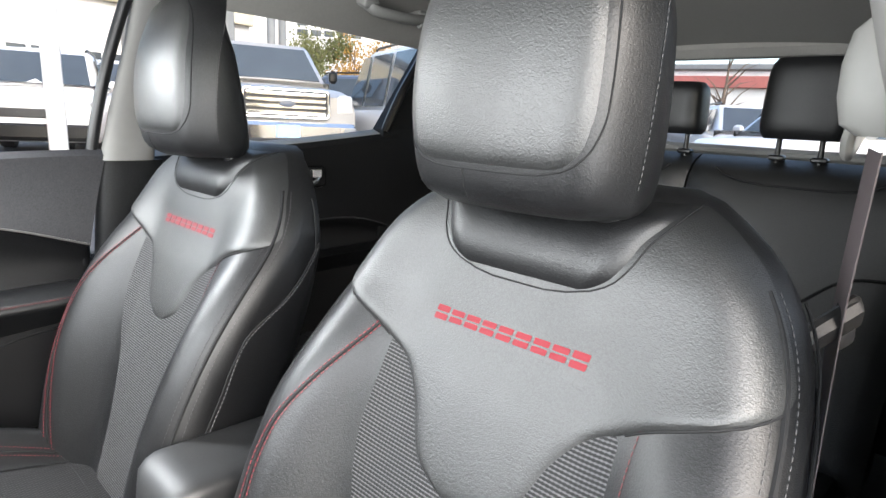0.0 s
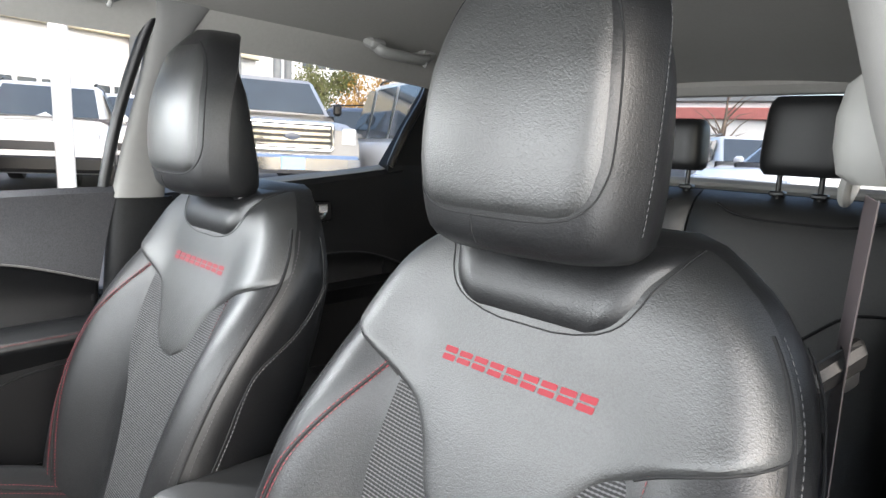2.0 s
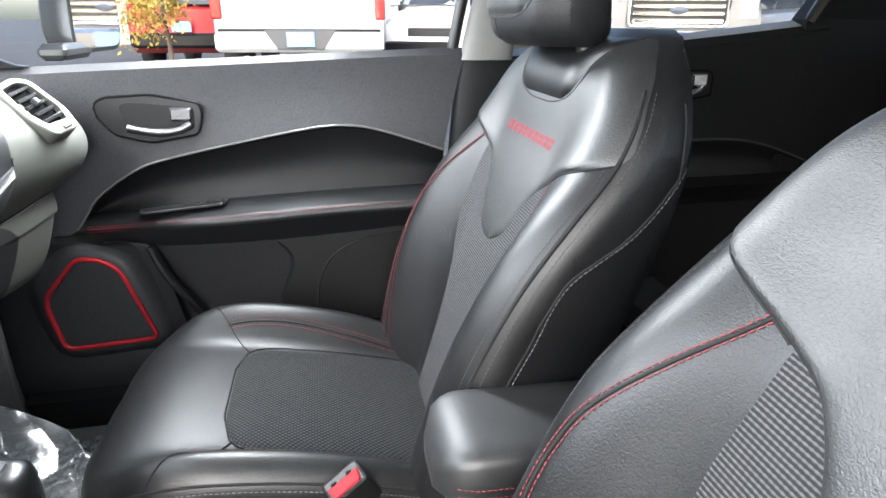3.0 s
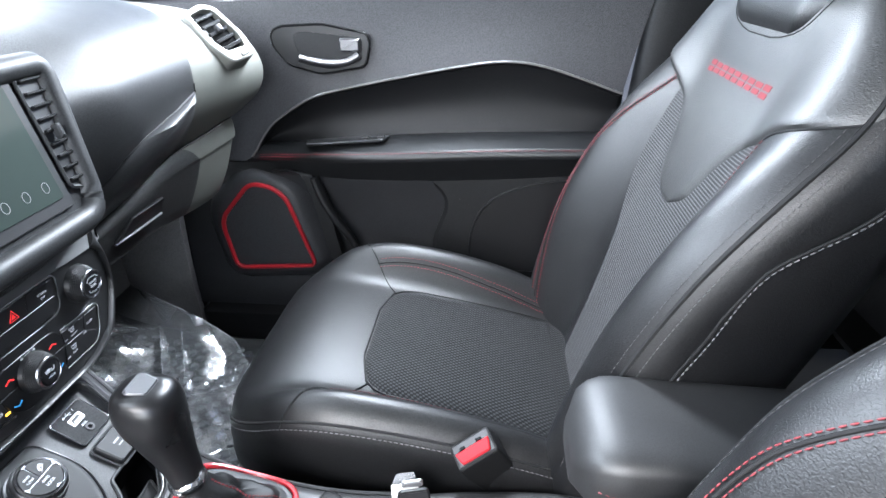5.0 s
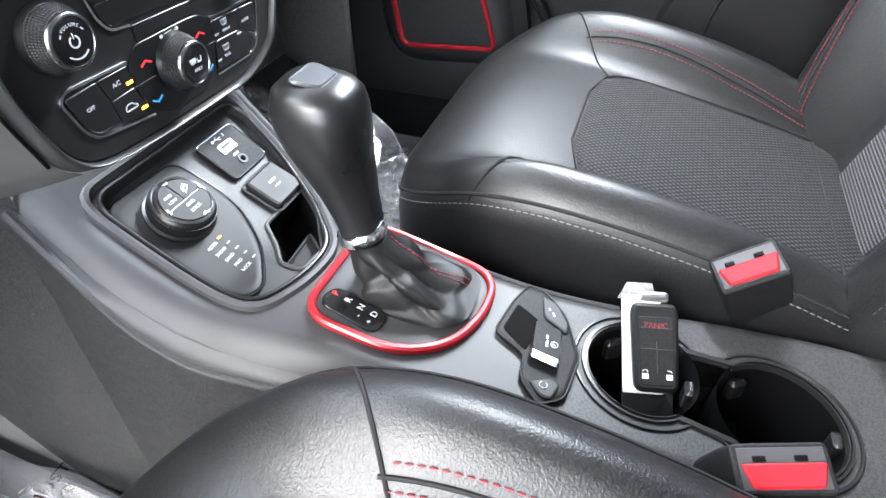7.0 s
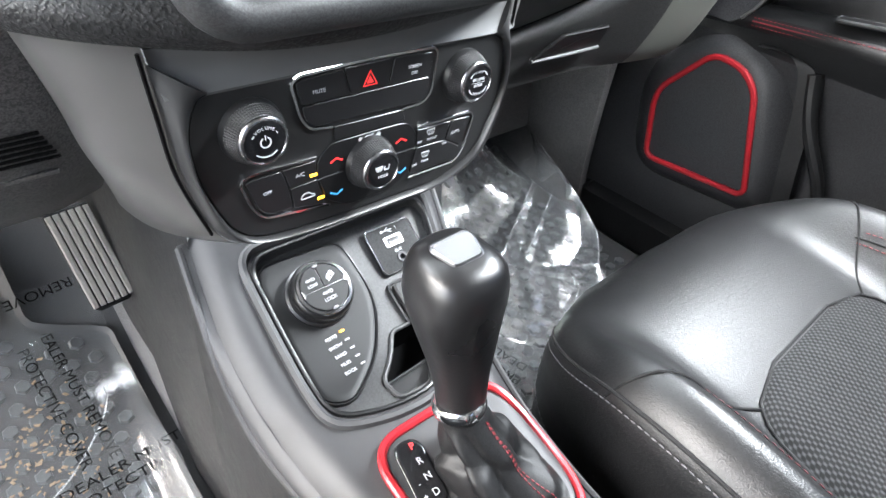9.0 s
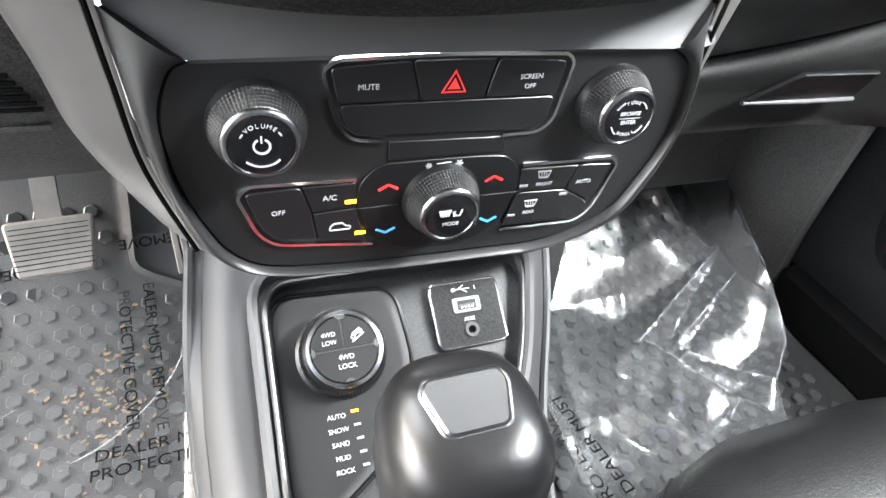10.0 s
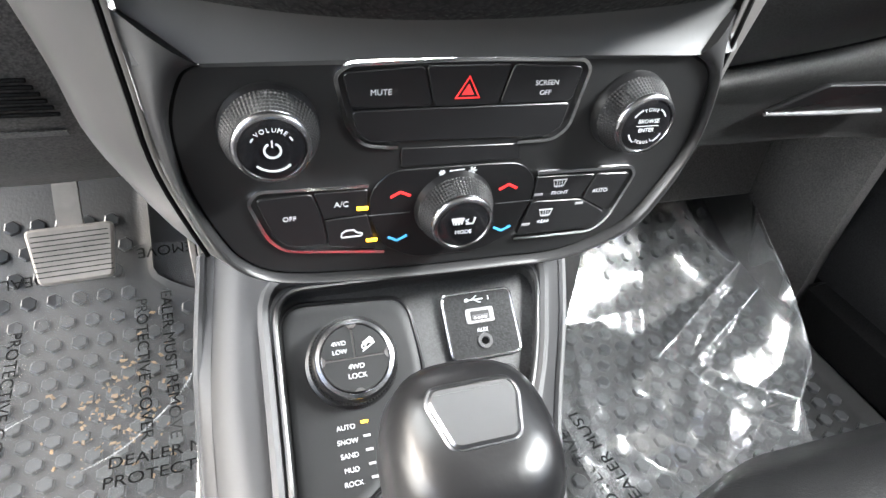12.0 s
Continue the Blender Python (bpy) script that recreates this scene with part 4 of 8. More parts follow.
def chrome_line(points, r=0.003, w=0.0011, closed=False):
    pts = [PAN @ Vector((x, z - 0.90, 0.0008)) for x, z in points]
    path = []
    for i, p in enumerate(pts):
        if i in (0, len(pts) - 1) and not closed:
            path.append(p)
            continue
        a, b = pts[i - 1], pts[(i + 1) % len(pts)]
        da, db = (a - p), (b - p)
        rr = min(r, da.length * 0.45, db.length * 0.45)
        s, e = p + da.normalized() * rr, p + db.normalized() * rr
        path += [s * (1 - t) ** 2 + p * 2 * t * (1 - t) + e * t * t for t in (0, 0.25, 0.5, 0.75, 1)]
    part("chrome_edge", sweep(path, [(-w, -0.0006), (w, -0.0006), (w * 0.8, 0.0010), (-w * 0.8, 0.0010)], closed, up=(0, -1, 0)), CHROME, panel)


key([(-0.058, 0.946), (-0.0215, 0.948), (-0.0165, 0.929), (-0.0545, 0.929)], 0.003)
key([(-0.0205, 0.948), (0.0205, 0.948), (0.0160, 0.9285), (-0.0155, 0.9285)], 0.002)
key([(0.0215, 0.948), (0.058, 0.946), (0.0555, 0.9285), (0.0170, 0.9285)], 0.003)
key([(-0.0542, 0.928), (0.0552, 0.9275), (0.0530, 0.914), (0.046, 0.9095), (-0.046, 0.912), (-0.052, 0.918)], 0.003)
chrome_line([(-0.032, 0.9085), (-0.049, 0.9105), (-0.0560, 0.920), (-0.0615, 0.945), (-0.055, 0.9495), (0.0, 0.951), (0.058, 0.9495), (0.0620, 0.945), (0.0575, 0.914), (0.050, 0.9075), (0.030, 0.9072)], 0.006)
key([(-0.030, 0.9075), (0.031, 0.906), (0.034, 0.897), (-0.030, 0.897)], 0.001, d=0.0010)
key([(-0.100, 0.885), (-0.0735, 0.886), (-0.0690, 0.870), (-0.067, 0.854), (-0.086, 0.855), (-0.093, 0.862)], 0.003)
key([(-0.0725, 0.886), (-0.0465, 0.886), (-0.0465, 0.8715), (-0.0685, 0.8705)], 0.001)
key([(-0.0680, 0.8695), (-0.0465, 0.8705), (-0.041, 0.848), (-0.0660, 0.853)], 0.001)
chrome_line([(-0.046, 0.888), (-0.098, 0.8895), (-0.1035, 0.884), (-0.096, 0.861), (-0.088, 0.8525), (-0.037, 0.8455)], 0.006)
key([(0.046, 0.885), (0.082, 0.884), (0.0765, 0.869), (0.046, 0.870)], 0.001)
key([(0.083, 0.884), (0.105, 0.883), (0.096, 0.858), (0.0775, 0.868)], 0.003)
key([(0.046, 0.869), (0.0765, 0.868), (0.0950, 0.857), (0.088, 0.846), (0.040, 0.8465)], 0.003)
chrome_line([(0.046, 0.8875), (0.104, 0.887), (0.108, 0.882), (0.099, 0.852), (0.090, 0.8435), (0.039, 0.8440)], 0.006)
arc = [(-0.0455, 0.871), (-0.0455, 0.884), (-0.035, 0.8955), (-0.016, 0.8955), (0.016, 0.8955), (0.036, 0.8945), (0.0455, 0.884), (0.0455, 0.871), (0.038, 0.849), (0.02, 0.8385), (-0.02, 0.8385), (-0.038, 0.849)]
key(arc, 0.006, "centre_key", SMOOTH, 0.0012)
part("key_gap", plate(on_panel([(-0.046, 0.8695), (-0.024, 0.8695), (-0.024, 0.8702), (-0.046, 0.8702)]), 0.0004, PAN @ pose(0, 0, 0.0012), 0.0001), BLACK_PRINT, panel)
part("key_gap", plate(on_panel([(0.024, 0.8695), (0.046, 0.8695), (0.046, 0.8702), (0.024, 0.8702)]), 0.0004, PAN @ pose(0, 0, 0.0012), 0.0001), BLACK_PRINT, panel)


def knurled(r0, r1, z0, z1, m, n=144, rows=12):
    """A turned band cut into a fine grid of points."""
    loops = []
    for j in range(rows + 1):
        t = j / rows
        loops.append([(lerp(r0, r1, t) * (1 + 0.018 * (i % 2) - 0.016 * (j % 2)) * math.cos(2 * math.pi * i / n), lerp(r0, r1, t) * (1 + 0.018 * (i % 2) - 0.016 * (j % 2)) * math.sin(2 * math.pi * i / n), lerp(z0, z1, t)) for i in range(n)])
    return moved(rings(loops), m)


def knob(x, z, r, out, marks):
    k = part("rotary_knob", lathe([(r * 1.06, 0), (r * 1.05, 0.002), (r * 1.0, 0.0035), (r * 0.985, out * 0.34), (r * 0.70, out * 0.90), (r * 0.60, out * 0.88)], P(x, z), 48), SMOOTH, panel)
    part("knurling", knurled(r * 1.0, r * 0.80, out * 0.30, out * 0.86, P(x, z)), KNURL, k, flat=True)
    part("chrome_ring", lathe([(r * 0.66, out * 0.84), (r * 0.81, out * 0.85), (r * 0.795, out * 0.92), (r * 0.74, out * 0.975), (r * 0.68, out * 0.985), (r * 0.66, out * 0.94)], P(x, z), 56), DARK_CHROME, k, "dark chrome ring")
    part("cap", lathe([(r * 0.67, out * 0.88), (r * 0.67, out * 0.955), (r * 0.62, out * 0.972), (r * 0.3, out * 0.978), (0.0003, out * 0.978)], P(x, z), 48), GLOSS, k)
    marks(k, P(x, z, out * 0.978 + 0.0004) @ Matrix.Diagonal((0.80, 0.80, 1, 1)))
    return k


def arc_mark(parent, m, r, a0, a1, w=0.0005, mat_=WHITE_PRINT):
    pts = [m @ Vector((r * math.cos(radians(lerp(a0, a1, i / 16))), r * math.sin(radians(lerp(a0, a1, i / 16))), 0)) for i in range(17)]
    part("printed_mark", sweep(pts, [(-w, -0.0002), (w, -0.0002), (w, 0.0002), (-w, 0.0002)], up=(0, -1, 0)), mat_, parent)


def bar_mark(parent, m, x, y, w, h, turn=0, mat_=WHITE_PRINT):
    part("printed_mark", box(w, h, 0.00025, m @ pose(x, y, 0, 0, 0, turn), 0.0001), mat_, parent)


def arc_words(k, m, text, size, r, step, low=False):
    """Letters set one by one round a knob's face."""
    for i, ch in enumerate(text):
        d = step * (i - (len(text) - 1) / 2)
        a = radians(270 + d if low else 90 - d)
        words("lettering", ch, size, m @ pose(r * math.cos(a), r * math.sin(a), 0, 0, 0, d if low else -d), WHITE_PRINT, k)


def vol_marks(k, m):
    arc_words(k, m, "VOLUME", 0.0036, 0.0118, 15)
    arc_mark(k, m, 0.0042, 115, 425, 0.00045)
    bar_mark(k, m, 0, 0.0040, 0.0009, 0.0042)
    arc_mark(k, m, 0.0122, 225, 315, 0.0004)
    arc_mark(k, m, 0.0118, 140, 152, 0.0003)
    arc_mark(k, m, 0.0118, 28, 40, 0.0003)


def tune_marks(k, m):
    arc_words(k, m, "TUNE", 0.0032, 0.0112, 15)
    words("lettering", "BROWSE", 0.0038, m @ pose(0, 0.0035, 0), WHITE_PRINT, k)
    bar_mark(k, m, 0, 0.0004, 0.016, 0.0004)
    words("lettering", "ENTER", 0.0038, m @ pose(0, -0.0026, 0), WHITE_PRINT, k)
    arc_words(k, m, "SCROLL", 0.0030, 0.0112, 12, True)
    arc_mark(k, m, 0.0128, 120, 150, 0.0003)
    arc_mark(k, m, 0.0128, 30, 60, 0.0003)
    arc_mark(k, m, 0.0128, 205, 235, 0.0003)
    arc_mark(k, m, 0.0128, 305, 335, 0.0003)


def mode_marks(k, m):
    words("lettering", "MODE", 0.0040, m @ pose(0, -0.0052, 0), WHITE_PRINT, k)
    part("printed_mark", plate(rounded([(-0.0075, 0.001), (-0.0015, 0.001), (0.0, 0.0062), (-0.0090, 0.0062)], 0.0008), 0.0002, m, 0.00005), WHITE_PRINT, k)
    for dx in (-0.0065, -0.0045, -0.0025):
        bar_mark(k, m, dx, 0.0005, 0.0006, 0.005, 8, GLOSS)
    bar_mark(k, m, 0.0035, 0.0012, 0.0050, 0.0011, 0)
    bar_mark(k, m, 0.0064, 0.0034, 0.0013, 0.0050, -15)
    bar_mark(k, m, 0.0016, 0.0042, 0.0026, 0.0008, 25)
    bar_mark(k, m, 0.0020, 0.0026, 0.0026, 0.0008, -20)


knob(-0.090, 0.9205, 0.0208, 0.0190, vol_marks)
knob(0.0915, 0.9210, 0.0206, 0.0185, tune_marks)
knob(0.0, 0.8710, 0.0206, 0.0190, mode_marks)

words("lettering", "MUTE", 0.0038, P(-0.041, 0.9365, 0.0017), WHITE_PRINT, panel)
words("lettering", "SCREEN", 0.0035, P(0.040, 0.9385, 0.0017), WHITE_PRINT, panel)
words("lettering", "OFF", 0.0035, P(0.040, 0.9335, 0.0017), WHITE_PRINT, panel)
words("lettering", "OFF", 0.0038, P(-0.085, 0.8725, 0.0017), WHITE_PRINT, panel)
words("lettering", "A/C", 0.0044, P(-0.0595, 0.8785, 0.0017), WHITE_PRINT, panel)
words("lettering", "FRONT", 0.0032, P(0.062, 0.8735, 0.0017), WHITE_PRINT, panel)
words("lettering", "REAR", 0.0032, P(0.056, 0.8545, 0.0017), WHITE_PRINT, panel)
words("lettering", "AUTO", 0.0035, P(0.0880, 0.8725, 0.0017), WHITE_PRINT, panel)
tri = [P(x, z, 0.0019).translation for x, z in ((-0.0058, 0.9325), (0.0058, 0.9325), (0.0, 0.9428))]
part("hazard_mark", sweep(tri, [(-0.0005, -0.0002), (0.0005, -0.0002), (0.0005, 0.0002), (-0.0005, 0.0002)], True, up=(0, -1, 0)), RED_PRINT, panel, "red warning triangle")
part("hazard_mark", plate([(-0.0030, -0.0018), (0.0030, -0.0018), (0.0, 0.0036)], 0.0002, P(0, 0.9358, 0.0017), 0.00005), RED_PRINT, panel, "red warning triangle")
for x, z in ((-0.0490, 0.8752), (-0.0440, 0.8545)):
    part("indicator_lamp", box(0.0058, 0.0022, 0.0008, P(x, z, 0.0014), 0.0003), AMBER, panel, "lit amber indicator")
for x, z in ((0.0490, 0.8735), (0.0450, 0.8535), (0.0765, 0.8650)):
    part("indicator_lamp", box(0.0052, 0.0018, 0.0005, P(x, z, 0.0014), 0.0002), GREY_PRINT, panel, "unlit grey indicator")
for x, z, up, mm in ((-0.0295, 0.8815, 1, RED_PRINT), (0.0300, 0.8805, 1, RED_PRINT), (-0.0300, 0.8535, -1, BLUE_PRINT), (0.0305, 0.8525, -1, BLUE_PRINT)):
    pts = [P(x + dx, z + dz * up, 0.0015).translation for dx, dz in ((-0.0052, -0.0014), (0, 0.0014), (0.0052, -0.0014))]
    part("arrow_mark", sweep(pts, [(-0.0007, -0.0002), (0.0007, -0.0002), (0.0007, 0.0002), (-0.0007, 0.0002)], up=(0, -1, 0)), mm, panel, "red arrow" if up > 0 else "blue arrow")
# small symbols: recirculation, defrost, fan
car = rounded([(-0.0055, -0.0012), (0.0050, -0.0012), (0.0055, 0.0004), (0.0025, 0.0012), (0.0012, 0.0030), (-0.0030, 0.0030), (-0.0052, 0.0012)], 0.0006, 2)
part("printed_mark", sweep([P(-0.0545 + x, 0.8592 + z, 0.0018).translation for x, z in car], [(-0.0004, -0.0002), (0.0004, -0.0002), (0.0004, 0.0002), (-0.0004, 0.0002)], True, up=(0, -1, 0)), WHITE_PRINT, panel)
for cx, cz in ((0.0605, 0.8800), (0.0560, 0.8607)):
    o = [(-0.0040, 0.0022), (0.0040, 0.0022), (0.0026, -0.0018), (-0.0026, -0.0018)]
    part("printed_mark", sweep([P(cx + x, cz + z, 0.0018).translation for x, z in o], [(-0.00035, -0.0002), (0.00035, -0.0002), (0.00035, 0.0002), (-0.00035, 0.0002)], True, up=(0, -1, 0)), WHITE_PRINT, panel)
    for dx in (-0.0015, 0, 0.0015):
        bar_mark(panel, P(cx, cz, 0.0018), dx, -0.0004, 0.0005, 0.0045, 6)
for cx, s in ((-0.0085, 0.8), (0.0080, 1.1)):
    for a in (0, 60, 120):
        bar_mark(panel, P(cx, 0.8923, 0.0013), 0, 0, 0.0042 * s, 0.0009, a)
part("printed_mark", plate([(-0.0045, -0.0003), (0.0035, 0.0002), (0.0035, 0.0009), (-0.0045, 0.0003)], 0.0002, P(0, 0.8930, 0.0013), 0.00005), WHITE_PRINT, panel)

# ---- dashboard ----
dash = thing("dashboard", "dark grey soft-touch dashboard, paler grey at its right end", "dashboard")
SECTION = [(0.80, 1.10), (0.55, 1.175), (0.30, 1.195), (0.16, 1.190), (0.08, 1.165), (0.035, 1.125), (0.018, 1.085), (0.030, 1.045), (0.065, 1.012), (0.095, 0.992)]


SAG = curve([(0.10, 0.12), (0.15, 0.115), (0.34, 0.084), (0.44, 0.058), (0.52, 0.030), (0.60, 0.002), (0.64, 0.0), (0.70, 0.0)])
SHARE = {7: (0.25, 0.06), 8: (0.62, 0.20), 9: (1.0, 0.38)}


def dash_at(x, k):
    y, z = SECTION[k]
    ease = smooth((x - 0.15) / 0.12)
    drop = 0.02 * smooth((x - 0.45) / 0.2)
    if k in SHARE:
        y, z = y + SHARE[k][1] * SAG(x), z - SHARE[k][0] * SAG(x)
    return (x, y + (0.02 if k > 3 else 0) * (1 - ease) - (0.035 * smooth((x - 0.42) / 0.2) if k > 3 else 0), z - drop)


SPLIT = curve([(0, 0.52), (3, 0.50), (5, 0.45), (6, 0.435), (7, 0.45), (9, 0.50), (12, 0.53), (19, 0.53)])


def strip(rows, f, x0, x1, n):
    """A sheet of rows, each running from x0(row) to x1(row)."""
    vs = [f(lerp(x0(k), x1(k), i / n), k) for k in range(rows) for i in range(n + 1)]
    w = n + 1
    return vs, [(j * w + i, j * w + i + 1, (j + 1) * w + i + 1, (j + 1) * w + i) for j in range(rows - 1) for i in range(n)]


def fine(rows, f, m=4):
    """Rows of a profile, smoothed between its points."""
    def g(x, k):
        pts = [Vector(f(x, i)) for i in range(rows)]
        i, t = min(rows - 2, k // m), (k - m * min(rows - 2, k // m)) / m
        p0, p1, p2, p3 = pts[max(0, i - 1)], pts[i], pts[i + 1], pts[min(rows - 1, i + 2)]
        return tuple(0.5 * ((2 * p1) + (p2 - p0) * t + (2 * p0 - 5 * p1 + 4 * p2 - p3) * t * t + (3 * p1 - p0 - 3 * p2 + p3) * t**3))

    return (rows - 1) * m + 1, g


LOWER = [(0.095, 0.992), (0.092, 0.975), (0.094, 0.955), (0.101, 0.935), (0.117, 0.900), (0.138, 0.855), (0.155, 0.818), (0.172, 0.806), (0.30, 0.800), (0.62, 0.795)]


def low_at(x, k):
    y, z = LOWER[k]
    s = min(1.0, max(0.0, (z - 0.855) / 0.137)) * SAG(x)
    y, z = y + 0.38 * s, z - s
    t = smooth((x - 0.42) / 0.2)
    fore = (0.035, 0.035, 0.036, 0.039, 0.044, 0.047, 0.040, 0.022, 0.0, 0.0)[k]
    return (x, y - fore * t + 0.05 * smooth((x - 0.62) / 0.045) ** 2, z - 0.02 * t * (k < 3))


def dash_end(x, k):
    p = dash_at(x, k)
    return (p[0], p[1] + 0.05 * smooth((x - 0.62) / 0.045) ** 2, p[2])


nr, fd = fine(len(SECTION), dash_end)
CREASE = curve([(6.0, 0.60), (6.5, 0.48), (7.0, 0.30), (7.5, 0.248), (8.0, 0.205), (9.0, 0.158)])
k0 = 25


def pad_end(k):
    return SPLIT(k / 4) if k < k0 else min(SPLIT(k / 4), CREASE(k / 4))


part("upper_pad", strip(nr, fd, lambda k: 0.155, pad_end, 24), DASH, dash, "soft-touch upper pad")
def pad_swell(x, k):
    """The pad below its crease swells out between the crease, the joint and the paler end."""
    a, b = pad_end(k + k0), SPLIT((k + k0) / 4)
    d = min(1.0, max(0.0, (x - a) / max(1e-6, b - a)))
    w = 4 * d * (1 - d) * math.sin(math.pi * k / (nr - 1 - k0)) ** 0.8
    p = fd(x, k + k0)
    return (p[0], p[1] - 0.025 * w, p[2] + 0.006 * w)


part("lower_pad", strip(nr - k0, pad_swell, lambda k: pad_end(k + k0), lambda k: SPLIT((k + k0) / 4), 20), DASH, dash, "swelling pad over the glovebox")
# dark rod draws the shade in the crease groove
part("pad_edge", rod([Vector(fd(pad_end(k), k)) + Vector((0, 0.0006, 0)) for k in range(k0, nr)], 0.0022, n=8), PLASTIC, dash, "dark rod for the shaded crease of the pad")
# from SPLIT outwards the dashboard is a paler grey
part("end_cap", strip(nr, fd, lambda k: SPLIT(k / 4), lambda k: 0.662, 14), PALER_GREY, dash, "paler grey right end")
nr2, fl = fine(len(LOWER), low_at)
part("glovebox_door", strip(nr2, fl, lambda k: 0.150, lambda k: SPLIT(9 + k / 4), 20), GLOVE, dash, "closed glovebox door")
part("end_cap", strip(nr2, fl, lambda k: SPLIT(9 + k / 4), lambda k: 0.662, 10), PALER_GREY, dash, "paler grey right end")
GH = Matrix.Translation((0.385, 0.1235, 0.871)) @ pose(0, 0, 0, 115)
part("glovebox_handle", plate(rounded([(-0.075, -0.016), (0.060, -0.018), (0.055, 0.016), (-0.036, 0.017)], 0.003), 0.005, GH, 0.0015), SMOOTH, dash)
part("handle_edge", rod([GH @ Vector((-0.073, -0.016, 0.004)), GH @ Vector((0.0, -0.017, 0.006)), GH @ Vector((0.058, -0.018, 0.006))], 0.0022), SILVER, dash, "bright handle edge")
part("handle_edge", rod([GH @ Vector((-0.034, 0.016, 0.004)), GH @ Vector((0.053, 0.015, 0.005))], 0.0012), DARKSILVER, dash)
part("lower_flap", box(0.175, 0.010, 0.205, pose(0.515, 0.345, 0.605, -4), 0.003), KNEE, dash, "flap hanging under the dashboard")
# driver's side
DRV = [(0.80, 1.10), (0.45, 1.19), (0.20, 1.19), (0.10, 1.16), (0.06, 1.10), (0.06, 1.02), (0.065, 0.95), (0.080, 0.90), (0.120, 0.85), (0.160, 0.815), (0.20, 0.805), (0.62, 0.80)]
xs3 = [-0.66, -0.56, -0.45, -0.33, -0.24, -0.19, -0.155]
part("driver_panel", (lambda: (lambda vs, w: (vs, [(j * w + i, j * w + i + 1, (j + 1) * w + i + 1, (j + 1) * w + i) for j in range(len(DRV) - 1) for i in range(w - 1)]))([(x, y + (0.02 * smooth((x + 0.20) / 0.04) if 2 < k < 10 else 0), z) for k, (y, z) in enumerate(DRV) for x in xs3], len(xs3)))(), KNEE, dash, "knee panel below the steering column")
for i in range(6):
    part("speaker_slot", box(0.040 + 0.003 * i, 0.0022, 0.002, Matrix.Translation((-0.214, 0.0755 + 0.0012 * i, 0.922 - 0.0040 * i)) @ pose(0, 0, 0, 107), 0.0006), WELL, dash)
part("moulded_mark", box(0.050, 0.006, 0.0008, Matrix.Translation((-0.214, 0.0925, 0.886)) @ pose(0, 0, 0, 128), 0.0003), KNEE, dash)
# right end with its vent
VENT = Matrix.Translation((0.552, 0.016, 1.127)) @ pose(0, 0, 0, 50, 0, -24)
o = rounded([(-0.056, 0.039), (-0.014, 0.055), (0.013, 0.048), (0.036, -0.014), (0.031, -0.049), (-0.024, -0.057), (-0.046, -0.022)][::-1], 0.012)
hole = [Vector((p[0] * 0.94 - 0.002, p[1] * 0.86 + 0.005)) for p in inset(o, 0.009)]
part("vent_frame", rings([[VENT @ Vector((p[0], p[1], d)) for p in ol] for ol, d in ((o, -0.020), (o, 0.012), (inset(o, 0.002), 0.014), (inset(hole, -0.001), 0.014), (hole, 0.013), (hole, 0.001))]), PALER_GREY, dash, "pale vent surround")
# plate coloured as the shade behind the slats
part("vent_opening", plate(inset(hole, 0.0004), 0.002, VENT @ pose(0, 0, 0.0008), 0.0003), RECESS_SHADE, dash)
for i in range(5):
    part("vent_slat", box(0.043, 0.0055, 0.006, VENT @ pose(-0.022 + 0.0050 * i, 0.030 - 0.0135 * i, 0.0085, 20, 0, 14.6), 0.001), SMOOTH, dash)
part("vent_tab", box(0.010, 0.012, 0.010, VENT @ pose(-0.012, 0.004, 0.012, 0, 0, 14.6), 0.002), DARKSILVER, dash)
part("vent_wheel", box(0.018, 0.006, 0.005, VENT @ pose(0.008, -0.045, 0.013, 0, 0, 14), 0.0015), PALER_GREY, dash)
part("cap_joint", rod([Vector(dash_end(lerp(0.17, 0.655, i / 30), 9)) + Vector((0, -0.0005, 0)) for i in range(31)], 0.0018), WELL, dash, "dark joint line under the pad")

# ---- centre stack surround with screen and vents ----
stack = thing("centre_stack", "grey-framed centre stack with a dark touch screen and side vents", "centre stack")


out_edge = spline([(x, 0.020, z) for x, z in OUT_EDGE], 4)
in_edge = spline([(x, 0.0145, z) for x, z in IN_EDGE], 4)
part("panel_frame", loft(in_edge, out_edge, 8, lambda u, v: (0, -0.005 * math.sin(math.pi * v ** 0.7), 0), lambda p: p + Vector((0, 0.012, 0))), FRAME, stack, "satin black frame round the controls")


def stack_side(sx):
    """The curved column between the dashboard and the control panel."""
    a = spline([(sx * 0.1425, 0.0205, 0.982), (sx * 0.140, 0.0205, 0.94), (sx * 0.1365, 0.0205, 0.90), (sx * 0.122, 0.0205, 0.851), (sx * 0.105, 0.0205, 0.834)], 5)
    b = spline([(sx * 0.205, 0.075, 1.02), (sx * 0.182, 0.080, 0.94), (sx * 0.174, 0.088, 0.90), (sx * 0.160, 0.13, 0.85), (sx * 0.148, 0.17, 0.80)], 5)
    return loft(a, b, 10, lambda u, v: (sx * 0.012 * math.sin(math.pi * v), -0.006 * math.sin(math.pi * v), 0))


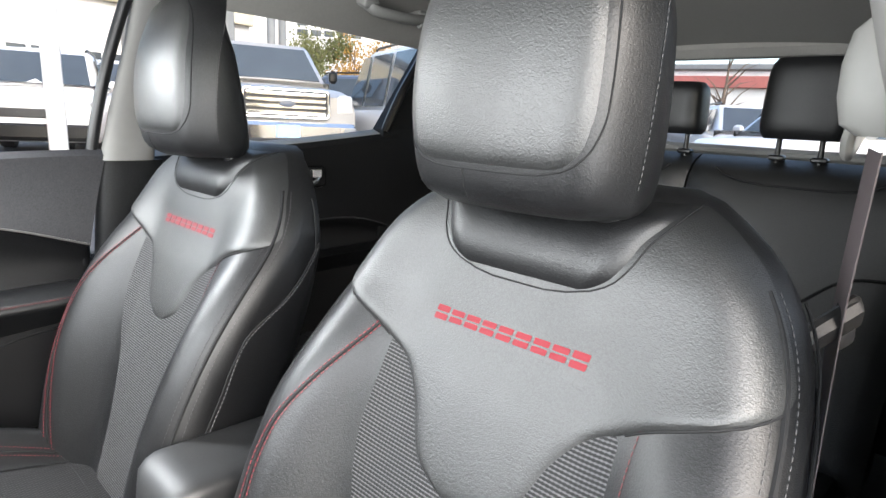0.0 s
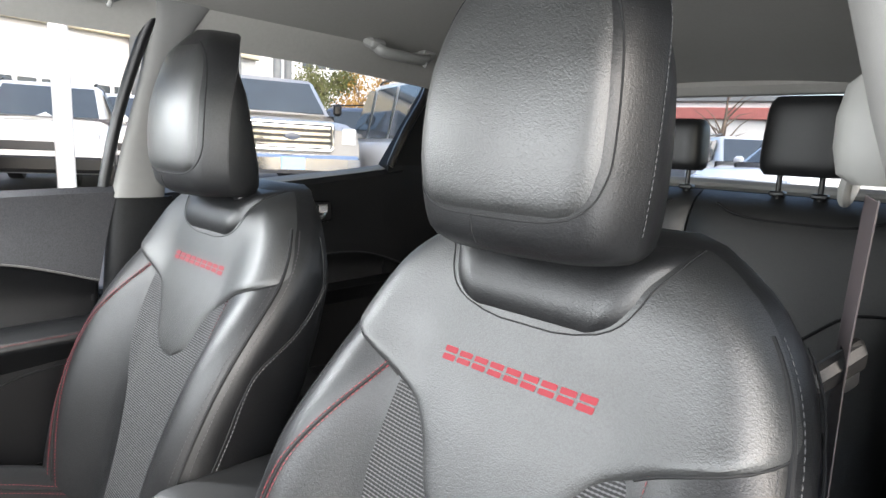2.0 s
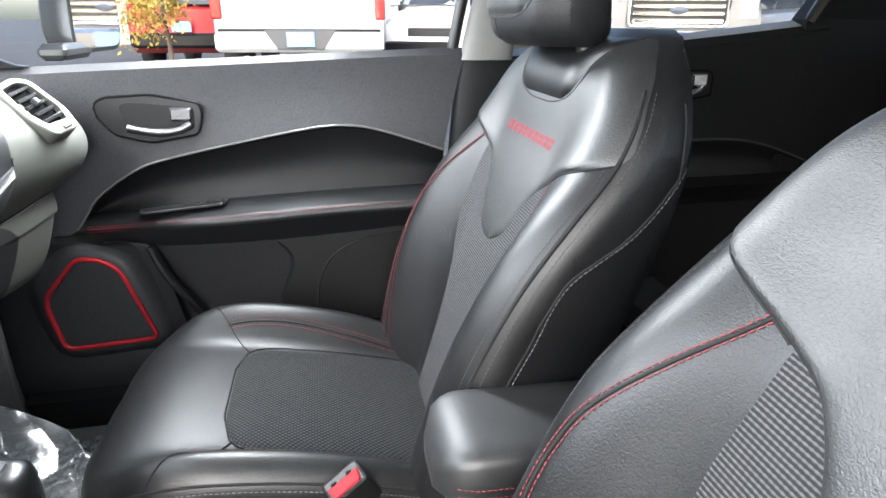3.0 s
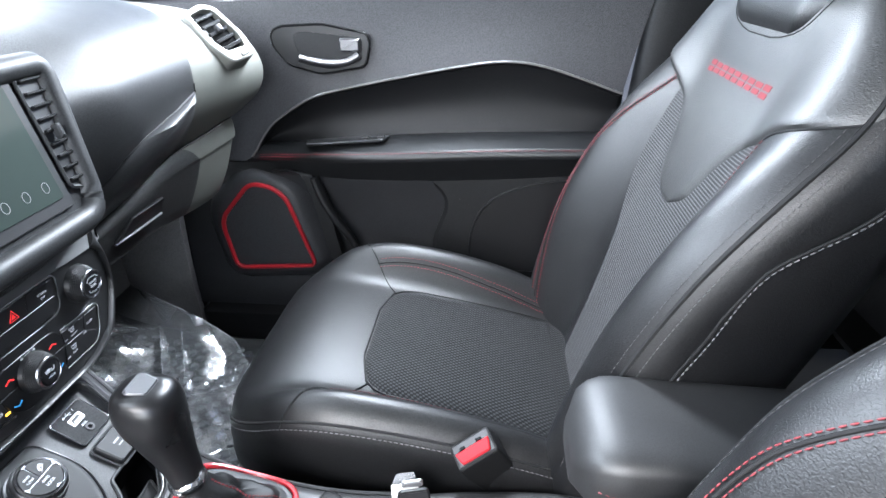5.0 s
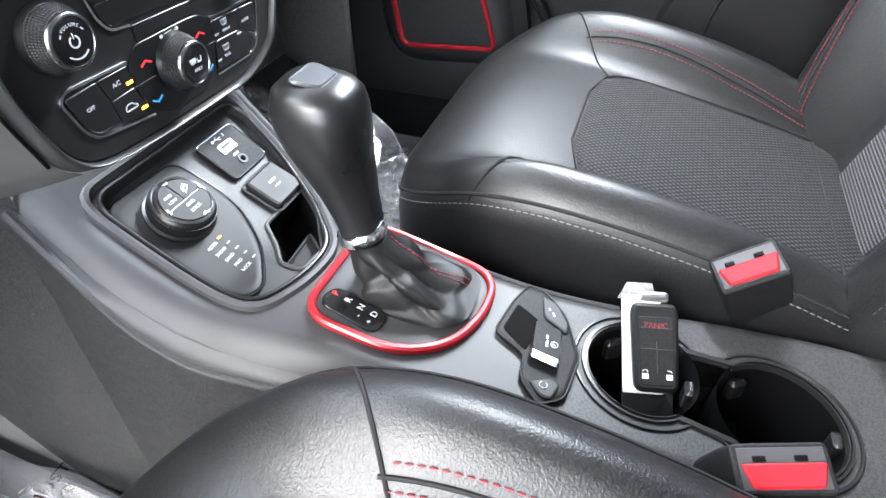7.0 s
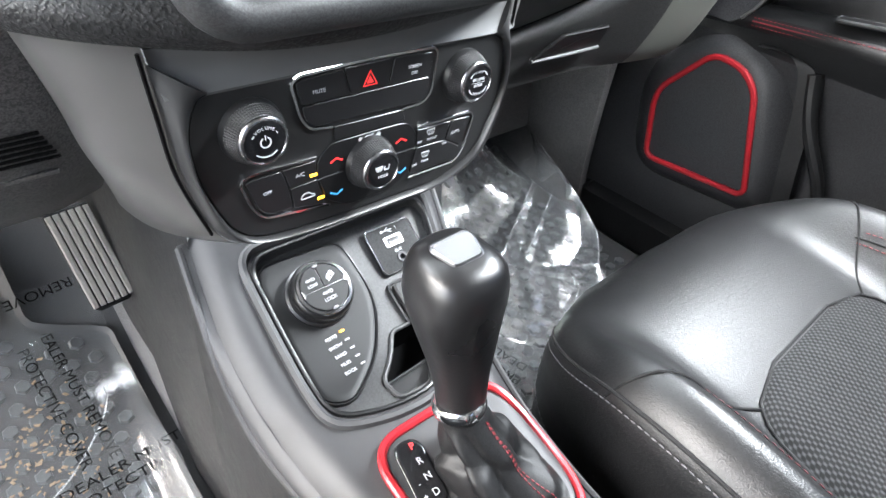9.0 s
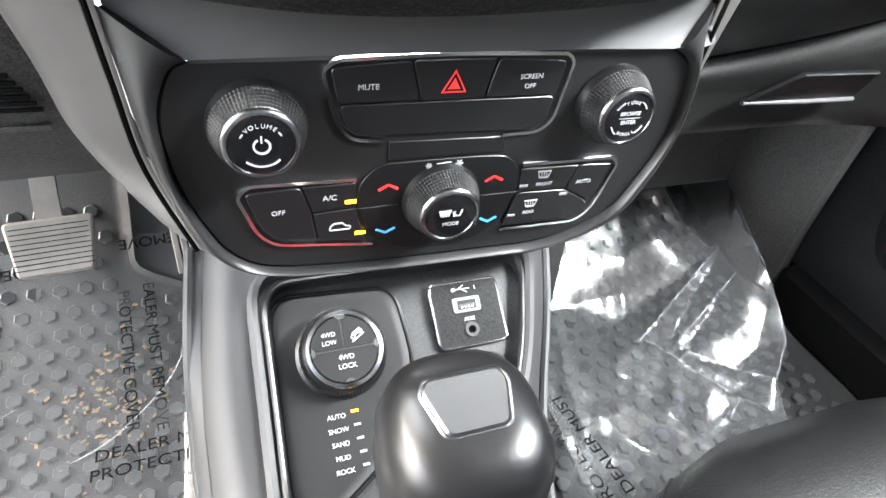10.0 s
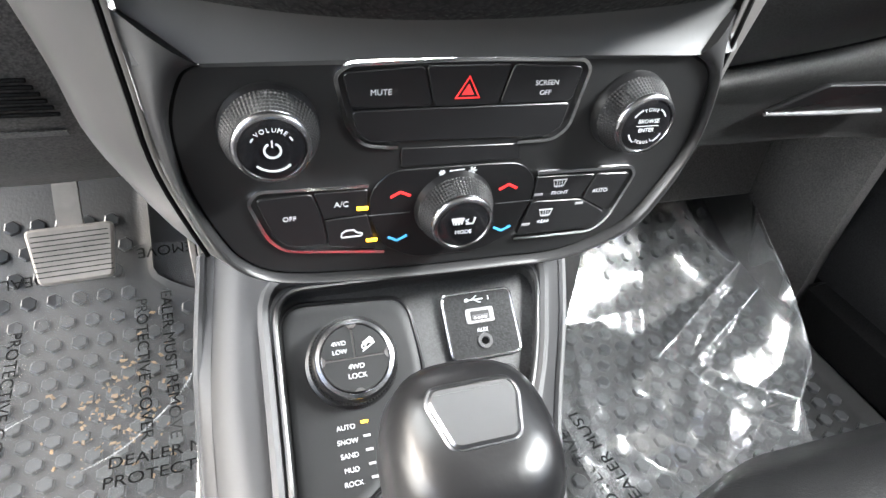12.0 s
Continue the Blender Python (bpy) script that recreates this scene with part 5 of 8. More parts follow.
part("side_column", stack_side(-1), STACK_TRIM, stack)
part("side_column", stack_side(1), STACK_TRIM, stack)
for sx in (-1, 1):
    groove = spline([(sx * 0.1455, 0.0185, 0.978), (sx * 0.1430, 0.0190, 0.94), (sx * 0.1395, 0.0195, 0.90), (sx * 0.1255, 0.0205, 0.851)], 5)
    part("column_joint", rod(groove, 0.0013, n=6), WELL, stack, "dark joint line")
st_a = spline([(-0.138, 0.0150, 0.951), (-0.05, 0.0125, 0.9525), (0.05, 0.0125, 0.9525), (0.139, 0.0150, 0.951), (0.160, 0.040, 0.951)], 6)
st_b = spline([(-0.141, 0.0230, 0.978), (-0.05, 0.0105, 0.978), (0.05, 0.0105, 0.978), (0.140, 0.0230, 0.978), (0.165, 0.047, 0.982)], 6)
st_c = [p + Vector((0, 0.03, 0.012)) for p in st_b]
part("lower_strip", merge(loft(st_a, st_b, 6, lambda u, v: (0, 0.003 * math.sin(math.pi * v), 0)), loft(st_b, st_c, 2)), STRIP, stack, "satin black strip under the screen")
lip = spline([(-0.215, 0.060, 1.006), (-0.165, 0.022, 0.998), (-0.10, 0.003, 0.989), (-0.04, -0.004, 0.986), (0.032, -0.004, 0.988), (0.104, 0.003, 0.993), (0.15, 0.020, 1.000), (0.19, 0.055, 1.006)], 6)
part("padded_lip", sweep(lip, [(-0.030, -0.012), (-0.006, -0.0125), (0.006, -0.010), (0.012, -0.002), (0.012, 0.008), (0.004, 0.020), (-0.030, 0.030)], up=(0, 0, 1)), GRAINED, stack, "overhanging padded lip")
SCR = Matrix.Translation((-0.004, 0.010, 1.082)) @ pose(0, 0, 0, 76) @ Matrix.Diagonal((0.80, 1.0, 1.0, 1.0))
oo = rounded([(-0.150, -0.092), (0.150, -0.092), (0.185, 0.075), (-0.185, 0.075)], [0.035, 0.035, 0.03, 0.03], 6)
part("surround", merge(plate(oo, 0.030, SCR @ pose(0, 0, -0.024), 0.006)), DASH, stack, "padded screen surround")
pth = [SCR @ Vector((p[0], p[1], 0.006)) for p in inset(oo, 0.006)]
part("padded_rim", rod(pth, 0.013, True, 10), DASH, stack)
part("screen_bezel", plate(rounded([(-0.112, -0.068), (0.112, -0.068), (0.114, 0.066), (-0.114, 0.066)], 0.008), 0.004, SCR @ pose(0, 0, 0.006), 0.0015), DARKSILVER, stack)
part("touch_screen", plate(rounded([(-0.100, -0.056), (0.100, -0.056), (0.100, 0.056), (-0.100, 0.056)], 0.004), 0.002, SCR @ pose(0, 0, 0.0092), 0.0005), SCREEN, stack, "unlit glossy touch screen")
for sx in (1, -1):
    vo = rounded([(sx * 0.120, -0.050), (sx * 0.142, -0.056), (sx * 0.166, 0.060), (sx * 0.122, 0.064)], 0.006)
    part("vent_opening", plate(vo, 0.003, SCR @ pose(0, 0, 0.006), 0.0008), BLACK_PRINT, stack)
    part("vent_rim", rod([SCR @ Vector((p[0], p[1], 0.0095)) for p in vo], 0.0022, True, 6), DARKSILVER, stack, "dark vent rim")
    for i in range(9):
        yy = -0.044 + 0.0125 * i
        part("vent_slat", box(0.020 + 0.0018 * i, 0.003, 0.008, SCR @ pose(sx * (0.1325 + 0.0011 * i), yy, 0.007, 0, 0, 0), 0.001), SMOOTH, stack)
    part("vent_tab", box(0.008, 0.014, 0.010, SCR @ pose(sx * 0.138, 0.004, 0.011), 0.002), DARKSILVER, stack)
# screen icons along its lower edge
for i in range(6):
    arc_mark(stack, SCR @ pose(-0.08 + 0.032 * i, -0.040, 0.0115), 0.0052, 0, 360, 0.00025, GREY_PRINT)

# ---- centre console ----
CON_Z = curve([(-0.80, 0.662), (-0.55, 0.668), (-0.364, 0.693), (-0.233, 0.712), (-0.13, 0.731), (-0.085, 0.737), (-0.046, 0.745), (0.019, 0.783), (0.075, 0.826)])
CON_L = curve([(-0.80, -0.105), (-0.52, -0.105), (-0.36, -0.112), (-0.25, -0.118), (-0.10, -0.134), (0.0, -0.138), (0.075, -0.128)])
CON_R = curve([(-0.80, 0.085), (-0.52, 0.078), (-0.42, 0.060), (-0.34, 0.038), (-0.26, 0.028), (-0.16, 0.032), (-0.10, 0.046), (-0.04, 0.066), (0.02, 0.090), (0.075, 0.104)])


def con_top(x, y, lift=0.0):
    l, r = CON_L(y), CON_R(y)
    d = min(x - l, r - x)
    return Vector((x, y - lift * 0.25, CON_Z(y) - 0.016 * max(0.0, 1 - d / 0.022) ** 2 + lift))


def top_pose(x, y, lift=0.0, turn=0.0):
    """A pose lying on the console's top."""
    s = math.degrees(math.atan2(CON_Z(y + 0.01) - CON_Z(y - 0.01), 0.02))
    return Matrix.Translation((x, y, CON_Z(y) + lift)) @ pose(0, 0, 0, s) @ pose(0, 0, 0, 0, 0, turn)


BEZ = [(-0.104, 0.048), (0.082, 0.047), (0.064, -0.012), (0.034, -0.062), (-0.018, -0.109), (-0.062, -0.106), (-0.106, -0.088)]
BEZ_IN = rounded([(x * 0.93 - 0.001, y * 0.915 - 0.002) for x, y in BEZ], 0.018, 6)
BIN = rounded([(-0.016, -0.042), (0.046, -0.042), (0.034, -0.062), (0.000, -0.084), (-0.018, -0.096), (-0.046, -0.093), (-0.048, -0.074), (-0.030, -0.060)], [0.004, 0.004, 0.004, 0.01, 0.006, 0.006, 0.006, 0.012], 4)
SUNK = -0.008


def within(poly, x, y):
    """Whether a place lies inside a closed outline."""
    odd, k = False, len(poly)
    for i in range(k):
        (x0, y0), (x1, y1) = poly[i - 1], poly[i]
        if (y0 > y) != (y1 > y) and x < x0 + (y - y0) * (x1 - x0) / (y1 - y0):
            odd = not odd
    return odd


def in_hole(x, y):
    if y > -0.115 and within(BEZ_IN, x, y):
        return True
    for cx, cy, r in ((-0.030, -0.362, 0.041), (-0.030, -0.462, 0.046)):
        if (x - cx) ** 2 + (y - cy) ** 2 < r * r:
            return True
    return abs(x + 0.030) < 0.031 and -0.46 < y < -0.36


console = thing("centre_console", "grey and black centre console with shifter, switches and cup holders", "centre console")


def console_skin(front):
    """The grey front of the top, or its black rear with the cup holders."""
    nu, nv = 150, 280
    vs, fs = [], []
    for j in range(nv + 1):
        y = lerp(-0.60, 0.075, j / nv)
        for i in range(nu + 1):
            vs.append(tuple(con_top(lerp(CON_L(y), CON_R(y), i / nu), y)))
    w = nu + 1
    for j in range(nv):
        for i in range(nu):
            q = (j * w + i, j * w + i + 1, (j + 1) * w + i + 1, (j + 1) * w + i)
            c = [sum(vs[k][a] for k in q) / 4 for a in (0, 1)]
            if not in_hole(*c) and (c[1] > -0.252 - 3.0 * max(0.0, -0.03 - c[0]) ** 1.5) == front:
                fs.append(q)
    return vs, fs


part("top_shell", console_skin(True), DARKSILVER, console, "satin grey top")
part("rear_shell", console_skin(False), CONSOLE_DARK, console, "dark charcoal rear top")
FLANK = curve([(-0.40, 0.0), (-0.25, 0.004), (-0.133, 0.012), (-0.07, 0.019), (-0.01, 0.020), (0.03, 0.004), (0.075, 0.0)])
for sx in (0, 1):
    ed = CON_R if sx else CON_L
    ys = [lerp(-0.62, 0.075, i / 24) for i in range(25)]
    a = [(ed(y), y, CON_Z(y) - 0.0155) for y in ys]
    k = 1 if sx else -1
    b = [(ed(y) + k * 0.012, y, lerp(CON_Z(y), 0.5, 0.5)) for y in ys]
    c = [(ed(y) + k * 0.02, y, 0.40) for y in ys]
    if not sx:
        top_a, a = a, [(x - 0.007, y, z - FLANK(y)) for x, y, z in a]
        part("shell_flank", loft(top_a, a, 6, lambda u, v: (-0.004 * math.sin(math.pi * v), 0, 0)), DARKSILVER, console, "satin grey flank rolling over the side")
    part("side_wall", merge(loft(a, b, 4), loft(b, c, 4)), GRAINED, console, "grained black side wall")
    pale = [(ed(y) + k * (0.0015 if sx else 0.0075), y, CON_Z(y) - 0.015 - (0 if sx else FLANK(y))) for y in [lerp(-0.34, 0.073, i / 40) for i in range(41)]]
    part("grey_edge", sweep(pale, disc(0.0032, 8)), DARKSILVER, console, "satin edge strip")
# front of the tunnel under the stack
for sx in (1, -1):
    slim = 0.035 if sx < 0 else 0.0
    a = [(sx * 0.128, 0.07, 0.825), (sx * (0.15 - slim * 0.3), 0.16, 0.82), (sx * (0.16 - slim * 0.9), 0.30, 0.80), (sx * (0.17 - slim), 0.60, 0.80)]
    b = [(sx * 0.150, 0.06, 0.40), (sx * (0.165 - slim * 0.3), 0.16, 0.40), (sx * (0.175 - slim), 0.32, 0.42), (sx * (0.18 - slim), 0.60, 0.62)]
    part("tunnel_side", loft(a, b, 6), GRAINED if sx < 0 else DASH, console, "grained tunnel side")

def dense(outline, step=0.006):
    out, k = [], len(outline)
    for i in range(k):
        a, b = Vector((outline[i][0], outline[i][1])), Vector((outline[(i + 1) % k][0], outline[(i + 1) % k][1]))
        n = max(1, int((b - a).length / step))
        out += [a.lerp(b, j / n) for j in range(n)]
    return out


# bezel with the drive-mode dial, ports and storage bin
def path_on(points, lift, r=0.012, n=5):
    return [con_top(p[0], p[1], lift) for p in dense(rounded(points, r, n))]


part("bezel_rim", sweep(path_on(BEZ, 0.003, 0.02), [(-0.0035, -0.004), (0.0035, -0.004), (0.003, 0.001), (0, 0.0025), (-0.003, 0.001)], True), DARKSILVER, console, "raised satin rim")
part("bezel_rim", sweep([con_top(p[0], p[1], 0.0012) for p in dense(BEZ_IN)], disc(0.0020, 8), True), SMOOTH, console)


def on_top(outline, lift, nu=1, depth=0.006):
    """A plate that follows the console's top."""
    o = dense(outline)
    i1, c = inset(o, 0.0012), sum(o, Vector((0, 0))) / len(o)
    loops = [[con_top(p[0], p[1], lift - depth) for p in o], [con_top(p[0], p[1], lift - 0.0008) for p in o], [con_top(p[0], p[1], lift) for p in i1]]
    for t in (0.9, 0.8, 0.7, 0.6, 0.5, 0.4, 0.3, 0.2, 0.1, 0.01):
        loops.append([con_top(lerp(c[0], p[0], t), lerp(c[1], p[1], t), lift) for p in i1])
    return rings(loops, False)


def sunk_panel():
    """The floor of the bezel, with the opening of the storage bin."""
    nu, nv, vs, fs = 110, 100, [], []
    for j in range(nv + 1):
        for i in range(nu + 1):
            vs.append(tuple(con_top(lerp(-0.103, 0.080, i / nu), lerp(-0.106, 0.046, j / nv), SUNK)))
    w = nu + 1
    for j in range(nv):
        for i in range(nu):
            x, y = lerp(-0.103, 0.080, (i + 0.5) / nu), lerp(-0.106, 0.046, (j + 0.5) / nv)
            if within(BEZ_IN, x, y) and not within(BIN, x, y):
                fs.append((j * w + i, j * w + i + 1, (j + 1) * w + i + 1, (j + 1) * w + i))
    return vs, fs


part("bezel_panel", sunk_panel(), DASH, console, "charcoal inner panel")
part("bezel_wall", rings([[con_top(p[0], p[1], h) for p in dense(BEZ_IN)] for h in (0.0015, -0.004, SUNK - 0.001)], False), DASH, console)
DIALP = rounded([(-0.094, 0.037), (-0.018, 0.034), (-0.013, -0.012), (-0.038, -0.050), (-0.078, -0.076), (-0.096, -0.066)], [0.014, 0.012, 0.02, 0.02, 0.012, 0.014], 5)
part("dial_panel", on_top(DIALP, SUNK + 0.0035), DIAL_BLACK, console, "matt black dial panel")
part("dial_panel_edge", sweep([con_top(p[0], p[1], SUNK + 0.0016) for p in dense(inset(DIALP, -0.0016))], disc(0.0013, 6), True), SMOOTH, console)
DC = top_pose(-0.0562, 0.0060, SUNK + 0.003) @ Matrix.Diagonal((1.04, 1.04, 1.25, 1))
dial = part("drive_mode_dial", lathe([(0.0265, 0), (0.0265, 0.002), (0.0245, 0.003), (0.0238, 0.011), (0.0225, 0.0135), (0.0205, 0.0145)], DC, 56), SMOOTH, console)
part("knurling", merge(*[box(0.0010, 0.0012, 0.0075, DC @ pose(0.0242 * math.cos(a), 0.0242 * math.sin(a), 0.0032, 0, 0, math.degrees(a) + 90), 0.0002) for a in [2 * math.pi * i / 84 for i in range(84)]]), SMOOTH, dial)
part("chrome_ring", lathe([(0.0185, 0.013), (0.0222, 0.0135), (0.0215, 0.0152), (0.0195, 0.0158), (0.0185, 0.015)], DC, 56), DARK_CHROME, dial)


def sector(a0, a1, r):
    return [(r * math.cos(radians(lerp(a0, a1, i / 20))), r * math.sin(radians(lerp(a0, a1, i / 20)))) for i in range(21)]


part("dial_key", plate([(0.0004, 0.0004)] + sector(2, 88, 0.0184), 0.0012, DC @ pose(0, 0, 0.0146), 0.0003), DIAL_BLACK, dial)
part("dial_key", plate([(-0.0004, 0.0004)] + sector(92, 178, 0.0184), 0.0012, DC @ pose(0, 0, 0.0146), 0.0003), DIAL_BLACK, dial)
part("dial_key", plate(sector(181, 359, 0.0184), 0.0012, DC @ pose(0, 0, 0.0146), 0.0003), DIAL_BLACK, dial)
for a in (90, 180, 270, 0):
    part("chrome_notch", plate([(-0.003, 0.0), (0.003, 0.0), (0.0015, 0.0022), (-0.0015, 0.0022)], 0.001, DC @ pose(0.0184 * math.cos(radians(a)), 0.0184 * math.sin(radians(a)), 0.0155, 0, 0, a + 90), 0.0002), DARK_CHROME, dial)
TX = DC @ pose(0, 0, 0.01605)
words("lettering", "4WD", 0.0035, TX @ pose(-0.0080, 0.0088, 0), WHITE_PRINT, dial)
words("lettering", "LOW", 0.0035, TX @ pose(-0.0080, 0.0042, 0), WHITE_PRINT, dial)
words("lettering", "4WD", 0.0039, TX @ pose(0, -0.0048, 0), WHITE_PRINT, dial)
words("lettering", "LOCK", 0.0039, TX @ pose(0, -0.0098, 0), WHITE_PRINT, dial)
bar_mark(dial, TX, 0.0082, 0.0050, 0.0085, 0.0007, 32)
bar_mark(dial, TX, 0.0078, 0.0082, 0.0055, 0.0022, 32)
arc_mark(dial, TX @ pose(0.0055, 0.0055, 0), 0.0011, 0, 360, 0.0003)
arc_mark(dial, TX @ pose(0.0098, 0.0082, 0), 0.0011, 0, 360, 0.0003)
for i, w_ in enumerate(("AUTO", "SNOW", "SAND", "MUD", "ROCK")):
    y = -0.0258 - 0.0070 * i
    words("lettering", w_, 0.0039, top_pose(-0.0655, y, SUNK + 0.0042), WHITE_PRINT, console)
    part("indicator_lamp", box(0.0042, 0.0015, 0.0005, top_pose(-0.0545 + 0.0003 * i, y + 0.0015, SUNK + 0.0039), 0.0002), AMBER if i == 0 else GREY_PRINT, console, "lit amber indicator" if i == 0 else "unlit indicator")
# ports
US = Matrix.Translation((0.0285, 0.0160, 0.7735)) @ pose(0, 0, 0, 37)
uo = rounded([(-0.0245, 0.0225), (0.0245, 0.0225), (0.0255, -0.0215), (-0.0235, -0.0215)], 0.006, 5)
usb = part("port_plate", plate(uo, 0.004, US, 0.001), PLASTIC, console)
part("chrome_edge", rod([US @ Vector((p[0], p[1], 0.0036)) for p in inset(uo, 0.001)], 0.0009, True, 6), DARK_CHROME, usb)
part("port_shell", plate(rounded([(-0.0095, -0.005), (0.0095, -0.005), (0.0095, 0.005), (-0.0095, 0.005)], 0.002), 0.001, US @ pose(0, 0.006, 0.004), 0.0003), BADGE, usb)
part("port_socket", plate(rounded([(-0.0064, -0.0030), (0.0064, -0.0030), (0.0064, 0.0030), (-0.0064, 0.0030)], 0.0005), 0.0004, US @ pose(0, 0.006, 0.0048), 0.0001), KNURL, usb)
part("port_tongue", box(0.0108, 0.0026, 0.0004, US @ pose(0, 0.0052, 0.0050), 0.0001), BLACK_PRINT, usb)
for dx in (-0.0036, -0.0012, 0.0012, 0.0036):
    part("port_contact", box(0.0011, 0.0012, 0.0003, US @ pose(dx, 0.0045, 0.0053), 0.0001), STEEL, usb)
part("jack_ring", lathe([(0.0024, 0.004), (0.0050, 0.004), (0.0048, 0.0052), (0.0028, 0.0052), (0.0024, 0.0042)], US @ pose(0.0006, -0.0105, 0), 24), DARKSILVER, usb)
# flat disc blackened like the shade in the jack
part("jack_hole", lathe([(0.0025, 0.0041), (0.0001, 0.0041)], US @ pose(0.0006, -0.0105, 0.0002), 20), RECESS_SHADE, usb)
words("lettering", "AUX", 0.0037, US @ pose(0.0003, -0.0035, 0.0042), WHITE_PRINT, usb)
bar_mark(usb, US @ pose(0, 0, 0.0041), -0.0015, 0.0165, 0.0110, 0.0006)
bar_mark(usb, US @ pose(0, 0, 0.0041), -0.0020, 0.0178, 0.0045, 0.0005, 30)
bar_mark(usb, US @ pose(0, 0, 0.0041), 0.0002, 0.0152, 0.0045, 0.0005, -30)
arc_mark(usb, US @ pose(-0.0072, 0.0165, 0.0042), 0.0007, 0, 360, 0.0007)
words("lettering", "1", 0.0036, US @ pose(0.0078, 0.0165, 0.0042), WHITE_PRINT, usb)
SO = top_pose(0.0235, -0.0245, SUNK + 0.001)
so = rounded([(-0.019, 0.017), (0.020, 0.017), (0.020, -0.013), (0.015, -0.018), (-0.019, -0.018)], 0.004, 4)
sock = part("power_socket_cover", plate(so, 0.008, SO, 0.0016), DIAL_BLACK, console)
part("chrome_edge", rod([SO @ Vector((p[0], p[1], 0.0012)) for p in inset(so, -0.0022)], 0.0013, True, 6), DARKSILVER, sock)
bar_mark(sock, SO @ pose(0, 0, 0.0081), 0, 0.003, 0.010, 0.0022, 0, GREY_PRINT)
bar_mark(sock, SO @ pose(0, 0, 0.0081), 0, -0.003, 0.008, 0.0016, 0, GREY_PRINT)
# the bin's inner shade is put into its wall colour
part("storage_bin", rings([[con_top(p[0], p[1], h) for p in dense(BIN)] for h in (SUNK + 0.001, SUNK - 0.012, SUNK - 0.034)] + [[con_top(lerp(-0.008, p[0], 0.02), lerp(-0.068, p[1], 0.02), SUNK - 0.036) for p in dense(BIN)]], False), RECESS_SHADE, console, "deep storage bin coloured near black for its inner shade")
part("bin_lip", sweep([con_top(p[0], p[1], SUNK + 0.0008) for p in dense(BIN)], disc(0.0020, 8), True), DASH, console)
TRAY = rounded([(-0.045, -0.076), (0.002, -0.074), (-0.014, -0.094), (-0.043, -0.091)], 0.004, 4)
part("coin_tray", on_top(TRAY, SUNK - 0.008, depth=0.02), DIAL_BLACK, console, "black coin tray in the bin")
part("coin_tray_lip", sweep([con_top(p[0], p[1], SUNK - 0.0072) for p in dense(TRAY)], disc(0.0014, 6), True), DASH, console)

# shifter
RING = rounded([(-0.094, -0.117), (0.012, -0.120), (0.022, -0.150), (0.021, -0.206), (0.004, -0.238), (-0.036, -0.239), (-0.074, -0.224), (-0.096, -0.190)], [0.026, 0.022, 0.02, 0.026, 0.024, 0.03, 0.03, 0.04], 8)
part("shift_plate", on_top(RING, 0.0035), DARKSILVER, console, "satin grey shifter plate")
part("red_ring", sweep([con_top(p[0], p[1], 0.0045) for p in dense(RING)], [(-0.0032, -0.003), (0.0032, -0.003), (0.0032, 0.001), (0.0015, 0.0026), (-0.0015, 0.0026), (-0.0032, 0.001)], True), RED_TRIM, console, "glossy red ring round the shifter")
part("gear_display", on_top(rounded([(-0.081, -0.123), (-0.060, -0.128), (-0.069, -0.177), (-0.090, -0.173)], 0.0102, 6), 0.0060), GLOSS, console, "black gear position display")
for i, ch_ in enumerate("PRND"):
    words("lettering", ch_, 0.0072, top_pose(-0.0695 - 0.0018 * i, -0.1345 - 0.0112 * i, 0.0082, -6), RED_PRINT if i == 0 else WHITE_PRINT, console)
words("lettering", "-", 0.0060, top_pose(-0.0815, -0.158, 0.0082, -6), WHITE_PRINT, console)
words("lettering", "+", 0.0060, top_pose(-0.0830, -0.1675, 0.0082, -6), WHITE_PRINT, console)

shifter = thing("gear_shifter", "glossy black gear shifter on a stitched leather boot", "gear shifter")


def knob_form():
    """The grip, from its collar up to a broad rounded head."""
    rows = [(0.783, -0.0435, -0.1500, 0.0150, 0.0150), (0.797, -0.0430, -0.1470, 0.0160, 0.0165), (0.815, -0.0425, -0.1420, 0.0185, 0.0195), (0.834, -0.0415, -0.1360, 0.0230, 0.0240), (0.851, -0.0410, -0.1312, 0.0272, 0.0275), (0.866, -0.0405, -0.1290, 0.0293, 0.0296),
            (0.878, -0.0400, -0.1285, 0.0290, 0.0294), (0.887, -0.0400, -0.1290, 0.0264, 0.0270), (0.8925, -0.0400, -0.1298, 0.0210, 0.0220), (0.8950, -0.0400, -0.1302, 0.0115, 0.0120)]
    loops = []
    for z, x, y, hx, hy in rows:
        loops.append([(x + hx * math.copysign(abs(math.cos(a)) ** 0.74, math.cos(a)), y + hy * math.copysign(abs(math.sin(a)) ** 0.74, math.sin(a)), z + 0.12 * hy * math.sin(a)) for a in [2 * math.pi * i / 36 for i in range(36)]])
    return rings(loops)


part("grip", knob_form(), material("worn_gloss_grip", (0.007, 0.007, 0.0075), 0.31, vary=0.35, scale=18, bump=0.06, bscale=200, spec=0.3), shifter)
tp = rounded([(-0.0115, -0.014), (0.0115, -0.014), (0.0165, 0.006), (0.014, 0.012), (-0.014, 0.012), (-0.0165, 0.006)], 0.004, 5)
KT = Matrix.Translation((-0.040, -0.1285, 0.8938)) @ pose(0, 0, 0, 10)
tp = [(p[0] * 0.94, p[1] * 0.82 + 0.0020) for p in tp]
part("top_badge", plate(tp, 0.0028, KT, 0.0014), BADGE, shifter, "satin silver top plate")
part("badge_edge", rod([KT @ Vector((p[0], p[1], 0.0014)) for p in tp], 0.0008, True, 6), BADGE, shifter)
